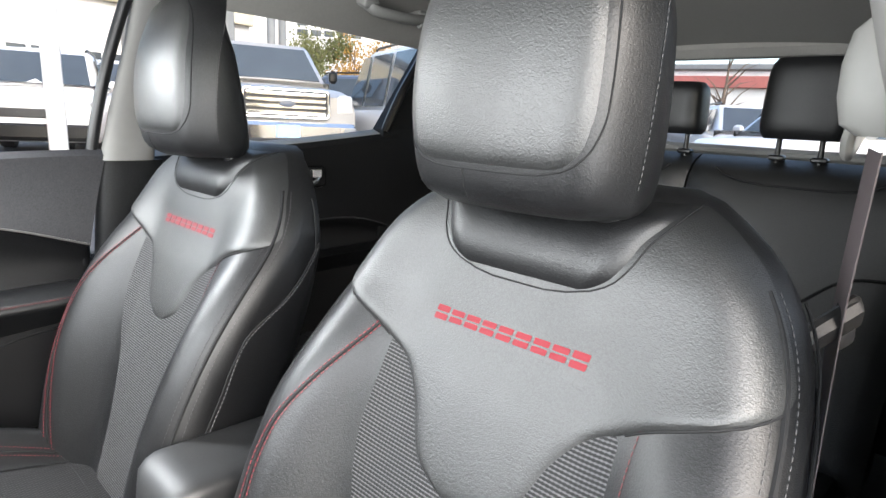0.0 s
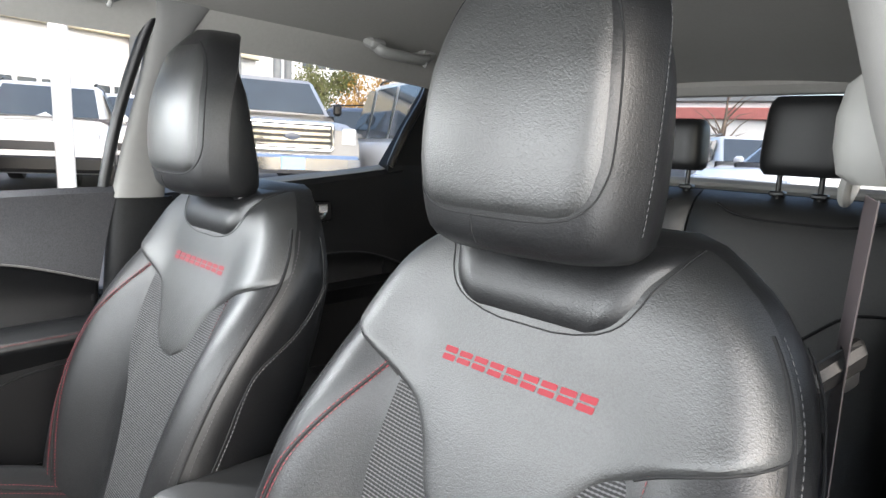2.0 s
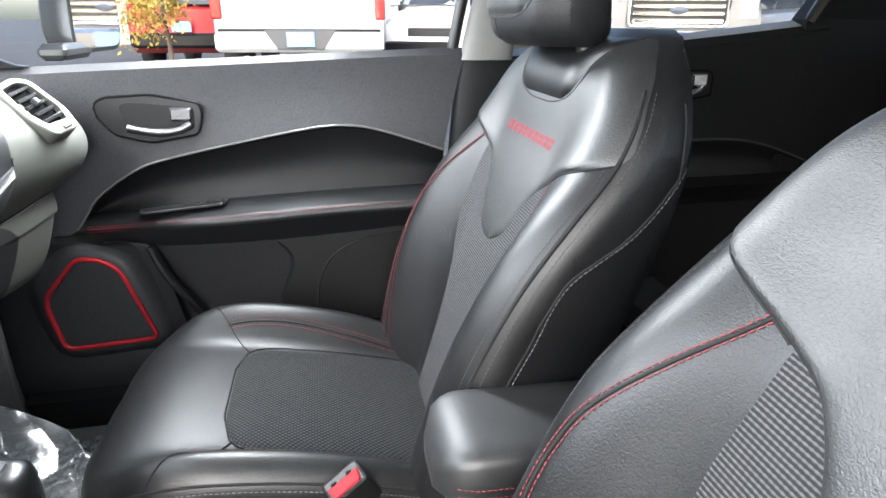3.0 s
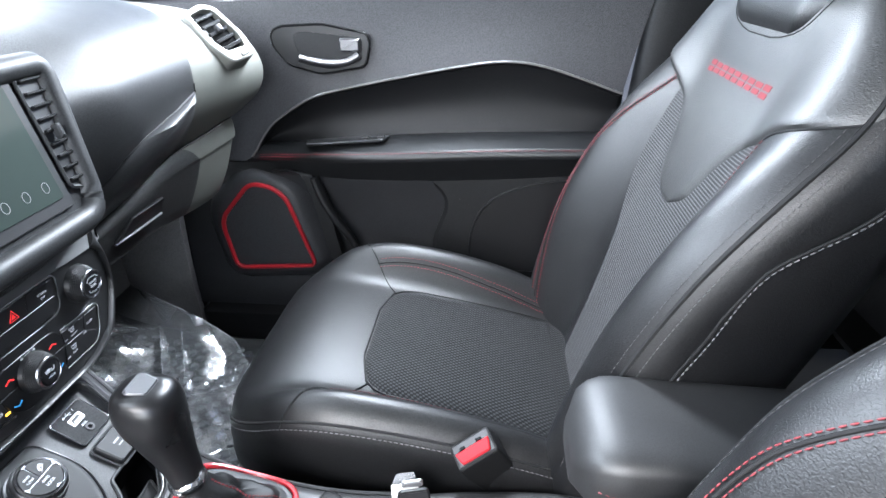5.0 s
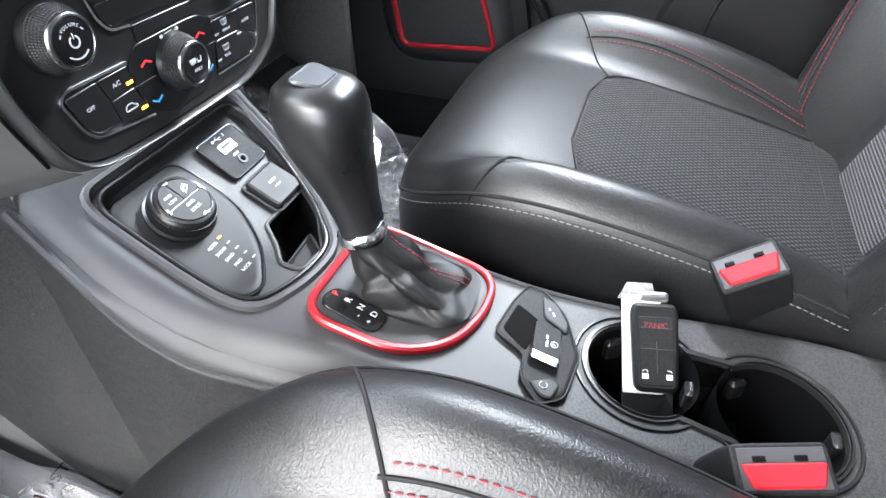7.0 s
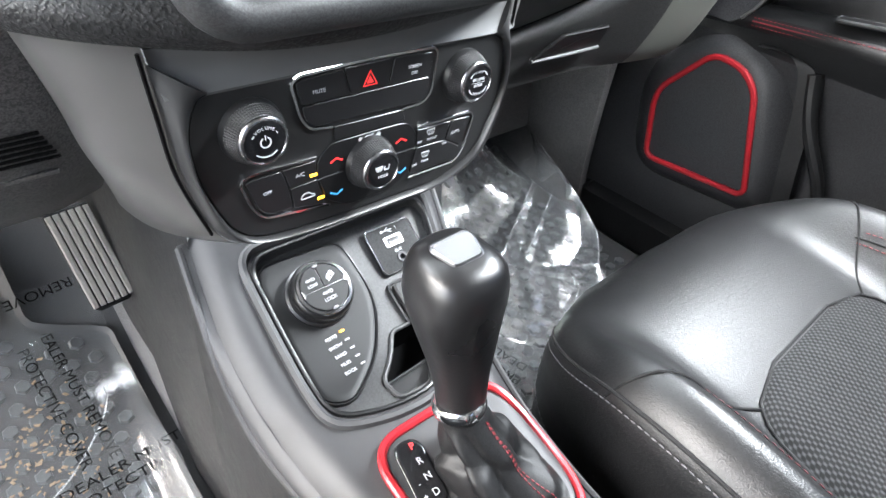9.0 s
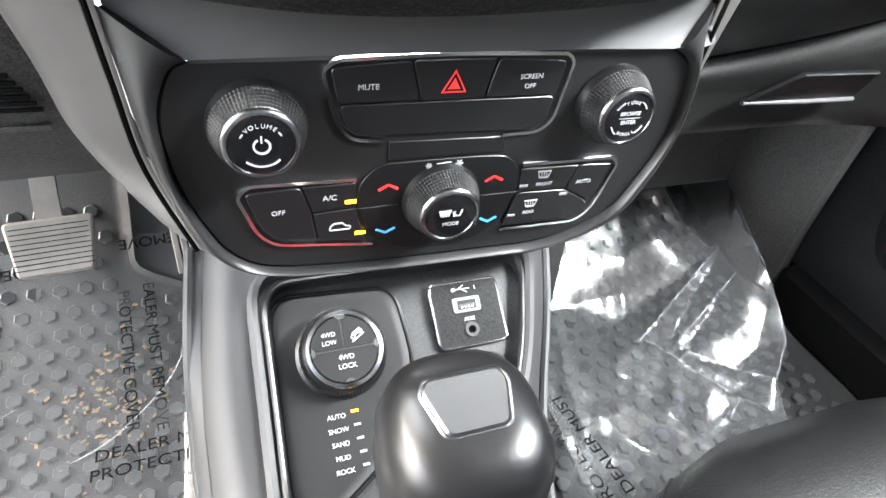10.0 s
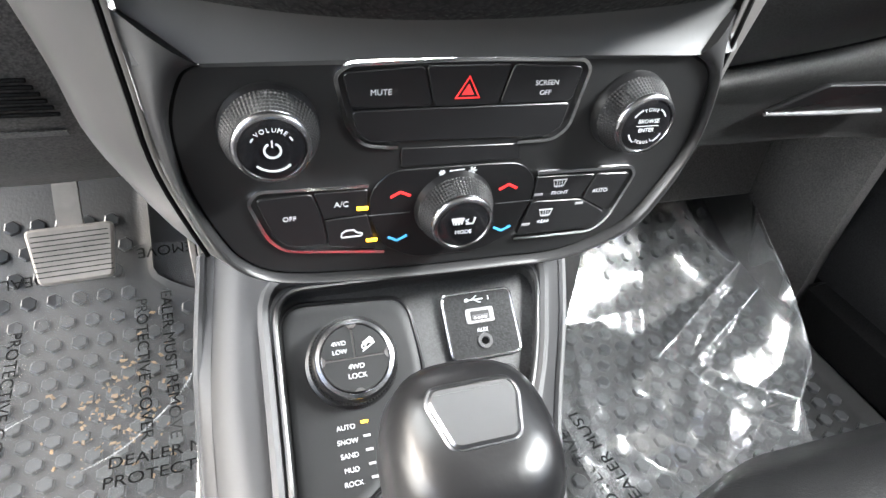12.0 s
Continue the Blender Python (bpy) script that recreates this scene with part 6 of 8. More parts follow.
part("collar", lathe([(0.0165, 0), (0.0185, 0.002), (0.0185, 0.008), (0.0170, 0.010)], Matrix.Translation((-0.0440, -0.1505, 0.7775)) @ pose(0, 0, 0, -15), 32), CHROME, shifter, "chrome collar")


def boot_at(a, t):
    """The draped boot: a round the lever, t from its base up to the collar."""
    c = Vector((-0.031, -0.187, CON_Z(-0.187) + 0.004)).lerp(Vector((-0.044, -0.150, 0.779)), t)
    k = (1 - t) ** 1.7
    rx, ry = lerp(0.0170, 0.037, k), lerp(0.0170, 0.046, k)
    mid = math.sin(math.pi * min(1, t * 1.05)) ** 0.7
    fold = 0.30 * (abs(math.sin(2.5 * a + 2.2 * t + 0.4)) - 0.6) + 0.07 * (abs(math.sin(4.5 * a - 3.0 * t)) - 0.6)
    sag = 0.010 * mid * math.sin(a * 2 + 1.0) - 0.006 * mid * abs(math.sin(7 * t + 1.3 * math.sin(a - 0.6)))
    r = 1 + fold * mid + 0.20 * mid * (1 - 0.6 * t) * (abs(math.sin(7.5 * t + 1.3 * math.sin(a + 0.7))) - 0.55)
    return c + Vector((rx * r * math.copysign(abs(math.cos(a)) ** lerp(1, 0.60, k), math.cos(a)), ry * r * math.copysign(abs(math.sin(a)) ** lerp(1, 0.60, k), math.sin(a)), sag * (1 - t)))


part("boot", rings([[boot_at(2 * math.pi * i / 96, j / 40) for i in range(96)] for j in range(41)]), BOOT_HIDE, shifter, "creased black leather boot")
for off in (-0.07, 0.07):
    line = []
    for j in range(30):
        p, c = boot_at(-1.15 + off * (1.2 - j / 40), 0.06 + 0.90 * j / 29), boot_at(-1.15 + math.pi, 0.06 + 0.90 * j / 29)
        line.append(p + (p - c).normalized() * 0.0007)
    part("stitching", stitches(line, 0.0042, 0.003, 0.00055), RED_THREAD, shifter, "red stitching on the boot")

# parking brake switch panel
EP = rounded([(-0.044, -0.251), (-0.008, -0.257), (0.018, -0.266), (0.012, -0.280), (-0.006, -0.299), (-0.042, -0.316), (-0.082, -0.312), (-0.094, -0.296), (-0.078, -0.279), (-0.056, -0.277)], 0.006, 4)
epb = part("brake_switch_panel", on_top(EP, 0.004), PLASTIC, console, "black switch panel with parking brake lever")
part("panel_edge", sweep([con_top(p[0], p[1], 0.0035) for p in dense(EP)], disc(0.0010, 6), True), PLASTIC, epb)
# flat plate standing in for the shade of a sunken switch well
part("switch_well", on_top(rounded([(-0.040, -0.256), (-0.010, -0.261), (-0.022, -0.283), (-0.054, -0.277)], 0.004, 4), 0.0048), RECESS_SHADE, epb)
LV = top_pose(-0.046, -0.291, 0.005, 8)
lever = part("brake_lever", plate(rounded([(-0.019, -0.0108), (0.015, -0.011), (0.020, 0.0100), (-0.013, 0.0118)], 0.004), 0.007, LV, 0.002), DARK_CHROME, epb, "chrome-edged pull lever")
part("lever_face", plate(rounded([(-0.013, -0.0100), (0.0145, -0.0105), (0.0195, 0.0095), (-0.008, 0.0105)], 0.003), 0.0012, LV @ pose(0, 0, 0.0066), 0.0004), PLASTIC, lever)
words("lettering", "PULL UP", 0.0030, LV @ pose(0.001, 0.0, 0.0081), WHITE_PRINT, lever)
arc_mark(lever, LV @ pose(-0.001, -0.0055, 0.0081), 0.0026, 0, 360, 0.0003)
words("lettering", "P", 0.0034, LV @ pose(-0.001, -0.0055, 0.0081), WHITE_PRINT, lever)
part("switch", on_top(rounded([(-0.016, -0.283), (0.006, -0.277), (0.002, -0.290), (-0.016, -0.303), (-0.026, -0.303)], 0.003, 4), 0.0062), DIAL_BLACK, epb)
part("switch", on_top(rounded([(-0.078, -0.285), (-0.070, -0.300), (-0.074, -0.307), (-0.088, -0.303), (-0.088, -0.295)], 0.003, 4), 0.0062), DIAL_BLACK, epb)
arc_mark(epb, top_pose(-0.079, -0.297, 0.0070), 0.0028, 30, 330, 0.0004)
bar_mark(epb, top_pose(-0.012, -0.291, 0.0072), 0, 0, 0.0042, 0.0014, 30)
bar_mark(epb, top_pose(-0.008, -0.287, 0.0072), 0, 0, 0.0024, 0.0014, 30)

# cup holders
for cx, cy, r in ((-0.030, -0.362, 0.041), (-0.030, -0.462, 0.046)):
    z = CON_Z(cy)
    part("cup_well", lathe([(r + 0.001, 0.004), (r, -0.004), (r * 0.93, -0.070), (r * 0.86, -0.078), (0.0005, -0.078)], Matrix.Translation((cx, cy, z)) @ pose(0, 0, 0, 8), 48, False), WELL, console, "deep black cup well")
    for a in (35, 155, 275):
        part("cup_tab", box(0.014, 0.008, 0.022, Matrix.Translation((cx + r * 0.92 * math.cos(radians(a)), cy + r * 0.92 * math.sin(radians(a)), z - 0.03)) @ pose(0, 0, 0, 0, 0, a + 90), 0.003), SMOOTH, console)
rimp = []
for a in range(-42, 223, 8):
    rimp.append((-0.030 + 0.0425 * math.cos(radians(a)), -0.362 + 0.0425 * math.sin(radians(a))))
for a in range(138, 403, 8):
    rimp.append((-0.030 + 0.0475 * math.cos(radians(a)), -0.462 + 0.0475 * math.sin(radians(a))))
part("cup_rim", sweep([con_top(x, y, 0.001) for x, y in rimp], [(-0.003, -0.003), (0.003, -0.003), (0.002, 0.0015), (-0.002, 0.0015)], True), SMOOTH, console)

outer = []
for cy, r, a0, a1 in ((-0.362, 0.0500, -48, 228), (-0.462, 0.0550, 132, 408)):
    outer += [(-0.030 + r * math.cos(radians(a)), cy + r * math.sin(radians(a))) for a in range(a0, a1 + 1, 6)]
part("cup_rim", sweep([con_top(x, y, 0.0005) for x, y in outer], disc(0.0016, 6), True), SMOOTH, console)
part("cup_channel", box(0.062, 0.075, 0.004, pose(-0.030, -0.412, 0.618), 0.001), WELL, console)

# armrest box


def armrest_form(z0, z1, grow, y0=-0.520, y1=-0.80):
    loops = []
    for k in range(25):
        t = k / 24
        y = lerp(y0, y1, t)
        nose = math.sqrt(max(0.0, 1 - (1 - min(1, t / 0.16)) ** 2))
        hw = lerp(0.030, 0.066, nose) + grow
        zt = lerp(z0 + 0.030, z1, nose) - 0.010 * t
        zb = z0 - 0.010 * t
        lp = []
        for i in range(28):
            a = 2 * math.pi * i / 28
            c, s = math.cos(a), math.sin(a)
            lp.append((-0.006 + hw * math.copysign(abs(c) ** 0.45, c), y, lerp(zb, zt, 0.5 + 0.5 * math.copysign(abs(s) ** 0.38, s))))
        loops.append(lp)
    return rings(loops)


lid = part("armrest_lid", armrest_form(0.800, 0.866, 0.0), ARM_HIDE, console, "padded leather armrest lid")
part("armrest_box", armrest_form(0.60, 0.812, -0.006, -0.545), PLASTIC, console, "grained storage box")
for dz in (0.0, -0.010):
    for sx in (1, -1):
        ln = [(-0.006 + sx * (0.0665 if i else 0.06), lerp(-0.540, -0.79, i / 12), 0.826 + dz - 0.010 * i / 12) for i in range(13)]
        part("stitching", stitches(ln, 0.006, 0.0042, 0.0007), RED_THREAD, lid, "red stitching")
    fr = [(x, -0.5215 - 0.016 * (abs(x + 0.006) / 0.06) ** 2, 0.826 + dz) for x in [lerp(-0.062, 0.05, i / 10) for i in range(11)]]
    part("stitching", stitches(fr, 0.006, 0.0042, 0.0007), RED_THREAD, lid, "red stitching")


# ---- belt buckles ----
def buckle(x, y, z, m):
    b = thing("belt_buckle", "black seat belt buckle with a red release button", "belt buckle", "front belt buckles")
    b.matrix_basis = Matrix.Translation((x, y, z)) @ m
    o = rounded([(-0.026, -0.0135), (0.026, -0.0135), (0.026, 0.0135), (-0.026, 0.0135)], 0.004, 4)
    lo = rounded([(-0.023, -0.0125), (0.023, -0.0125), (0.023, 0.0125), (-0.023, 0.0125)], 0.004, 4)
    part("stalk", rings([[(p[0], p[1], -0.10) for p in lo], [(p[0] * 1.10, p[1] * 1.2, -0.06) for p in lo], [(p[0] * 1.02, p[1] * 1.08, -0.02) for p in o], [(p[0], p[1], -0.002) for p in o]]), PLASTIC, b)
    part("rim", plate(o, 0.004, pose(0, 0, -0.003), 0.0012), PLASTIC, b, "black rim")
    part("well", box(0.046, 0.022, 0.0008, pose(0, 0, 0.0006), 0.0003), BLACK_PRINT, b)
    part("release_button", plate(rounded([(-0.018, -0.0105), (0.018, -0.0105), (0.0225, 0.0025), (-0.0225, 0.0025)], 0.002, 3), 0.0042, pose(0, 0, 0.0003), 0.0012), RED_BUTTON, b, "red press button")
    for dx in (-0.012, 0.010):
        part("latch_slot", box(0.007, 0.003, 0.0015, pose(dx, 0.0052, 0.001), 0.0005), WELL, b)
    return b


def axes(wide, up):
    """A turn whose x runs along wide and whose z is up, squared off."""
    z = Vector(up).normalized()
    x = (Vector(wide) - z * Vector(wide).dot(z)).normalized()
    return Matrix((x, z.cross(x), z)).transposed().to_4x4()


buckle(0.066, -0.428, 0.734, axes((0.42, -0.90, 0.10), (-0.42, 0.34, 0.84)) @ Matrix.Diagonal((1.0, 1.2, 1.3, 1)))
buckle(-0.122, -0.433, 0.750, pose(0, 0, 0, 22, -4, -72))

# ---- key fob on its card in the cup holder ----
FB_N = Vector((-0.52, -0.165, 0.82)).normalized()
FB_Y = (Vector((0.80, 0.20, 0.55)) - FB_N * Vector((0.80, 0.20, 0.55)).dot(FB_N)).normalized()
FB_X = FB_Y.cross(FB_N)
FB = Matrix.Translation((-0.002, -0.368, 0.688)) @ Matrix((FB_X, FB_Y, FB_N)).transposed().to_4x4()
fob = thing("key_fob", "black remote key with red panic key standing in the cup holder", "key fob")
fob.matrix_basis = FB
fo = rounded([(-0.0165, -0.034), (0.0165, -0.034), (0.0185, 0.026), (0.0165, 0.034), (-0.0165, 0.034), (-0.0185, 0.026)], 0.008, 5)
part("case", plate(fo, 0.014, pose(0, 0, 0), 0.003), SMOOTH, fob)
part("keypad", plate(rounded([(-0.0125, -0.028), (0.0125, -0.028), (0.0138, 0.024), (-0.0138, 0.024)], 0.004, 4), 0.001, pose(0, -0.001, 0.0135), 0.0003), PLASTIC, fob)
part("key_ring_loop", box(0.024, 0.008, 0.010, pose(0, 0.040, 0.002), 0.003), STEEL, fob, "steel loop")
FT = pose(0, 0, 0.0147, 0, 0, 180)
words("lettering", "PANIC", 0.0062, pose(0, 0.016, 0.0147), RED_EMB, fob, "red panic lettering")
for a, b_ in ((0, -0.004), (0, 0.012)):
    bar_mark(fob, FT, 0, -b_ * 1.0 - 0.002, 0.026, 0.0004, 0, BLACK_PRINT)
bar_mark(fob, FT, 0, 0.008, 0.0004, 0.024, 0, BLACK_PRINT)
for dx in (-0.009, 0.009):
    bar_mark(fob, FT, dx, 0.0225, 0.0048, 0.0040)
    arc_mark(fob, FT @ pose(dx, 0.0195, 0), 0.0018, 180, 360 if dx > 0 else 320, 0.0005)
card = thing("key_tag", "white paper key tag in a clear sleeve behind the key", "key tag")
card.matrix_basis = FB
part("paper", box(0.030, 0.076, 0.004, pose(-0.0085, 0.003, 0.0035), 0.0008), PAPER, card)
part("sleeve", plate([(-0.018, 0.040), (0.014, 0.040), (0.010, 0.054), (-0.010, 0.054)], 0.0006, pose(-0.006, 0.0, -0.006), 0.0001), clear("clear_sleeve", (0.9, 0.9, 0.9), 1.45, 0.1, haze=0.15), card, "clear plastic tab")
part("strap", plate([(-0.020, -0.085), (0.018, -0.085), (0.020, -0.030), (-0.020, -0.030)], 0.0012, pose(-0.002, 0.0, -0.006), 0.0002), GLOSS, card, "dark glossy lower strip")

# ---- right front door ----
door = thing("door_1", "closed passenger door panel in black with red-stitched armrest", "car door", kind="structure")


def yz(points, x, n=6, count=0):
    line = spline([(x(y, z) if callable(x) else x, y, z) for y, z in points], n)
    if not count:
        return line
    far = [0.0]
    for a, b in zip(line, line[1:]):
        far.append(far[-1] + (b - a).length)
    out, j = [], 0
    for i in range(count):
        s = far[-1] * i / (count - 1)
        while j < len(line) - 2 and far[j + 1] < s:
            j += 1
        out.append(line[j].lerp(line[j + 1], (s - far[j]) / max(1e-9, far[j + 1] - far[j])))
    return out


def into(a, b):
    """The armrest's depth, running out into the door towards its front end."""
    return lambda y, z: lerp(a, b, smooth((y + 0.05) / 0.105))


TOP = [(0.62, 1.150), (0.30, 1.172), (0.0, 1.186), (-0.35, 1.20), (-0.60, 1.21), (-0.715, 1.213)]
CREST = [(0.42, 0.868), (0.12, 0.868), (0.060, 0.872), (0.022, 0.923), (-0.008, 0.952), (-0.078, 0.995), (-0.151, 1.015), (-0.277, 1.040), (-0.398, 1.061), (-0.471, 1.066), (-0.545, 1.053), (-0.672, 1.010)]
ARM = [(0.42, 0.878), (0.12, 0.880), (0.03, 0.886), (-0.20, 0.905), (-0.45, 0.916), (-0.668, 0.920)]
UNDER = [(0.42, 0.856), (0.12, 0.850), (0.03, 0.842), (-0.20, 0.838), (-0.45, 0.845), (-0.668, 0.862)]
LOW = [(0.45, 0.50), (0.12, 0.50), (0.03, 0.50), (-0.20, 0.50), (-0.45, 0.50), (-0.668, 0.52)]
top = yz(TOP, 0.705, count=61)
top_in = yz([(y, z - 0.012) for y, z in TOP], 0.688, count=61)
crest = yz(CREST, 0.686, count=61)
crest_in = yz([(y, z - 0.008) for y, z in CREST], 0.706, count=61)
armtop = yz([(y, z + 0.012) for y, z in ARM], 0.715, count=61)
armedge = yz(ARM, into(0.640, 0.694), count=61)
armlow = yz([(y, z - 0.020) for y, z in ARM], into(0.634, 0.696), count=61)
under = yz(UNDER, into(0.668, 0.690), count=61)
low = yz(LOW, 0.700, count=61)
part("upper_panel", merge(loft(top, top_in, 2), loft(top_in, crest, 12, lambda u, v: (0.006 * math.sin(math.pi * v), 0, 0))), DOOR_PAD, door, "soft grey upper panel")
part("crest_edge", rod([p + Vector((-0.001, 0, 0.001)) for p in crest if p.y < 0.06], 0.0024, n=8), STACK_TRIM, door, "rounded edge line")
part("middle_panel", merge(loft(crest, crest_in, 2), loft(crest_in, armtop, 10, lambda u, v: (0.016 * math.sin(math.pi * v), 0, 0))), DOOR_HIDE, door, "recessed black leather panel")
part("armrest", merge(loft(armtop, armedge, 6, lambda u, v: (0, 0, 0.006 * math.sin(math.pi * v))), loft(armedge, armlow, 4, lambda u, v: (-0.005 * math.sin(math.pi * v), 0, 0)), loft(armlow, under, 3)), LEATHER, door, "padded armrest")
part("red_seam", rod([p + Vector((-0.0042, 0, -0.008)) for p in armedge if p.y < 0.04], 0.0011, n=6), RED_THREAD, door)
for dz in (-0.003, -0.0135):
    part("stitching", stitches([p + Vector((-0.0045, 0, dz)) for p in armedge if p.y < 0.04], 0.0062, 0.0045, 0.0007), RED_THREAD, door, "red stitching")
part("lower_panel", loft(under, low, 12, lambda u, v: (0.034 * math.sin(math.pi * min(1, v * 1.25)) ** 1.0 + 0.012 * v, 0, 0), lambda p: p + Vector((0.03, 0, 0))), DOOR_LOW, door, "black lower panel")
# map pocket: its raised front and the arm-shaped hollow
POK = Matrix(((0, 0, -1, 0.690), (1, 0, 0, 0), (0, 1, 0, 0), (0, 0, 0, 1)))
pko = rounded([(-0.300, 0.843), (-0.350, 0.800), (-0.312, 0.700), (-0.330, 0.615), (-0.664, 0.600), (-0.664, 0.884), (-0.43, 0.864)], [0.012, 0.035, 0.03, 0.02, 0.01, 0.01, 0.06], 6)
part("pocket_wall", plate(pko, 0.022, POK, 0.008), PLASTIC, door, "moulded pocket wall")
hol = rounded([(-0.392, 0.640), (-0.398, 0.740), (-0.440, 0.808), (-0.530, 0.845), (-0.655, 0.848), (-0.655, 0.640)], [0.01, 0.04, 0.05, 0.05, 0.01, 0.01], 6)
part("pocket_recess", plate(hol, 0.003, POK @ pose(0, 0, 0.0215), 0.0014), SMOOTH, door, "dark bottle recess")
part("pocket_edge", rod([POK @ Vector((p[0], p[1], 0.0235)) for p in spline([(-0.392, 0.64, 0), (-0.400, 0.74, 0), (-0.440, 0.803, 0), (-0.53, 0.838, 0), (-0.65, 0.847, 0)], 6)], 0.0028), PLASTIC, door)
part("pull_rib", sweep(spline([(0.672, -0.075, 0.84), (0.668, -0.10, 0.77), (0.675, -0.14, 0.70), (0.684, -0.16, 0.64)], 6), disc(0.014, 10, 0.009)), PLASTIC, door)
# speaker
SPK = [(0.068, 0.822), (0.020, 0.815), (-0.008, 0.790), (-0.052, 0.640), (-0.046, 0.630), (0.128, 0.618), (0.146, 0.735)]
so3 = rounded(SPK, [0.02, 0.02, 0.02, 0.012, 0.012, 0.02, 0.03], 5)


def spk_x(y, z):
    return 0.690 + 0.05 * (0.72 - z) * 0.6 + 0.02 * max(0, y)


def spk(points, dx):
    return [(spk_x(p[0], p[1]) + dx, p[0], p[1]) for p in points]


part("speaker_pod", rings([spk(inset(so3, -0.060), 0.060), spk(inset(so3, -0.050), 0.030), spk(inset(so3, -0.036), 0.008), spk(inset(so3, -0.022), -0.006), spk(inset(so3, -0.010), -0.012), spk(so3, -0.012)]), DOOR_LOW, door, "rounded speaker pod")
part("speaker_ring", sweep(spk(so3, -0.014), [(-0.0045, -0.003), (0.0045, -0.003), (0.0045, 0.002), (0.002, 0.004), (-0.002, 0.004), (-0.0045, 0.002)], True, up=(-1, 0, 0)), RED_TRIM, door, "glossy red speaker ring")
gi = inset(so3, 0.004)
gc = sum(gi, Vector((0, 0))) / len(gi)
part("speaker_grille", rings([spk([gc + (p - gc) * t for p in gi], -0.010 + 0.006 * (1 - t)) for t in (1, 0.8, 0.6, 0.4, 0.2, 0.02)]), material("speaker_mesh", (0.026, 0.0265, 0.0265), 0.5, vary=0.1, bump=0.9, bscale=1300, kind="knit"), door, "perforated black grille")
part("speaker_bezel", loft(yz([(0.012, 0.852), (-0.05, 0.84), (-0.085, 0.70), (-0.105, 0.60)], 0.668), yz([(-0.012, 0.85), (-0.078, 0.835), (-0.110, 0.70), (-0.128, 0.60)], 0.672), 3, None, lambda p: p + Vector((0.02, 0, 0))), PLASTIC, door)
# door handle
HD = Matrix(((0, 0, -1, 0.684), (1, 0, 0, -0.107), (0, 1, 0, 1.082), (0, 0, 0, 1)))
ho = rounded([(0.088, 0.037), (0.069, 0.048), (-0.011, 0.052), (-0.094, 0.036), (-0.100, 0.016), (-0.088, -0.024), (-0.002, -0.038), (0.059, -0.022), (0.086, 0.012)], 0.012, 5)
hd = part("handle_bezel", plate(ho, 0.014, HD @ pose(0, 0, -0.007), 0.002), SMOOTH, door)
part("bezel_edge", rod([HD @ Vector((p[0], p[1], 0.005)) for p in inset(ho, 0.001)], 0.0028, True, 6), WELL, hd)
hi_ = rounded([(0.046, 0.032), (0.029, 0.039), (-0.085, 0.028), (-0.083, -0.013), (-0.018, -0.029), (0.034, -0.010)], 0.010, 5)
part("handle_recess", plate(hi_, 0.002, HD @ pose(0, 0, 0.0065), 0.0005), DOOR_HIDE, hd)
part("lever", sweep([HD @ Vector(p) for p in spline([(-0.078, -0.002, 0.013), (-0.055, -0.013, 0.018), (-0.016, -0.016, 0.019), (0.034, -0.008, 0.012)], 5)], disc(0.0078, 10, 0.0055), up=(-1, 0, 0)), BADGE, hd, "satin chrome pull lever")
part("lock_tab", box(0.038, 0.023, 0.012, HD @ pose(-0.063, 0.016, 0.007), 0.003), BADGE, hd, "satin lock tab")
# window switch and cup of the armrest
SW = Matrix.Translation((0.668, -0.150, 0.9155)) @ pose(0, 0, 0, -4.5) @ pose(0, 0, 0, 0, 0, 90)
part("switch_panel", plate(rounded([(-0.085, -0.014), (0.085, -0.014), (0.080, 0.014), (-0.075, 0.014)], 0.005), 0.005, SW, 0.0015), SMOOTH, door)
part("switch_edge", rod([SW @ Vector((p[0], p[1], 0.0048)) for p in rounded([(-0.083, -0.012), (0.083, -0.012), (0.078, 0.012), (-0.073, 0.012)], 0.005)], 0.0010, True, 6), DARKSILVER, door)
for dx in (-0.070, -0.038):
    part("window_switch", box(0.016, 0.013, 0.006, SW @ pose(dx, 0, 0.004), 0.002), SMOOTH, door)
# window, mirror corner
gp = part("window_pane", loft(yz([(0.45, 1.16), (0.10, 1.178), (-0.35, 1.197), (-0.69, 1.21)], 0.718), yz([(0.14, 1.54), (0.0, 1.555), (-0.35, 1.57), (-0.76, 1.565)], 0.665), 4), GLASS, door)
gp.visible_shadow = False
part("window_frame", rod(spline([(0.700, 0.40, 1.20), (0.668, 0.12, 1.515), (0.650, 0.0, 1.550), (0.648, -0.35, 1.568), (0.648, -0.76, 1.572)], 6), 0.016, n=8), SMOOTH, door)
part("mirror_corner", loft([(0.69, 0.40, 1.165), (0.69, 0.22, 1.178), (0.69, 0.08, 1.184)], [(0.675, 0.40, 1.25), (0.675, 0.24, 1.25), (0.685, 0.10, 1.187)], 3, None, lambda p: p + Vector((0.02, 0, 0))), SMOOTH, door, "black sail panel behind the mirror")
mir = thing("door_mirror", "black door mirror outside the passenger window", "door mirror")
MO = rounded([(-0.095, -0.065), (0.085, -0.060), (0.100, 0.05), (-0.080, 0.075)], 0.035, 5)
MM = Matrix.Translation((0.90, 0.02, 1.262)) @ pose(0, 0, 0, 90, 0, -12)
part("housing", rings([[MM @ Vector((p[0] * k, p[1] * k, d)) for p in MO] for k, d in ((0.5, -0.085), (0.85, -0.06), (1, -0.015), (1, 0.0))]), SMOOTH, mir)
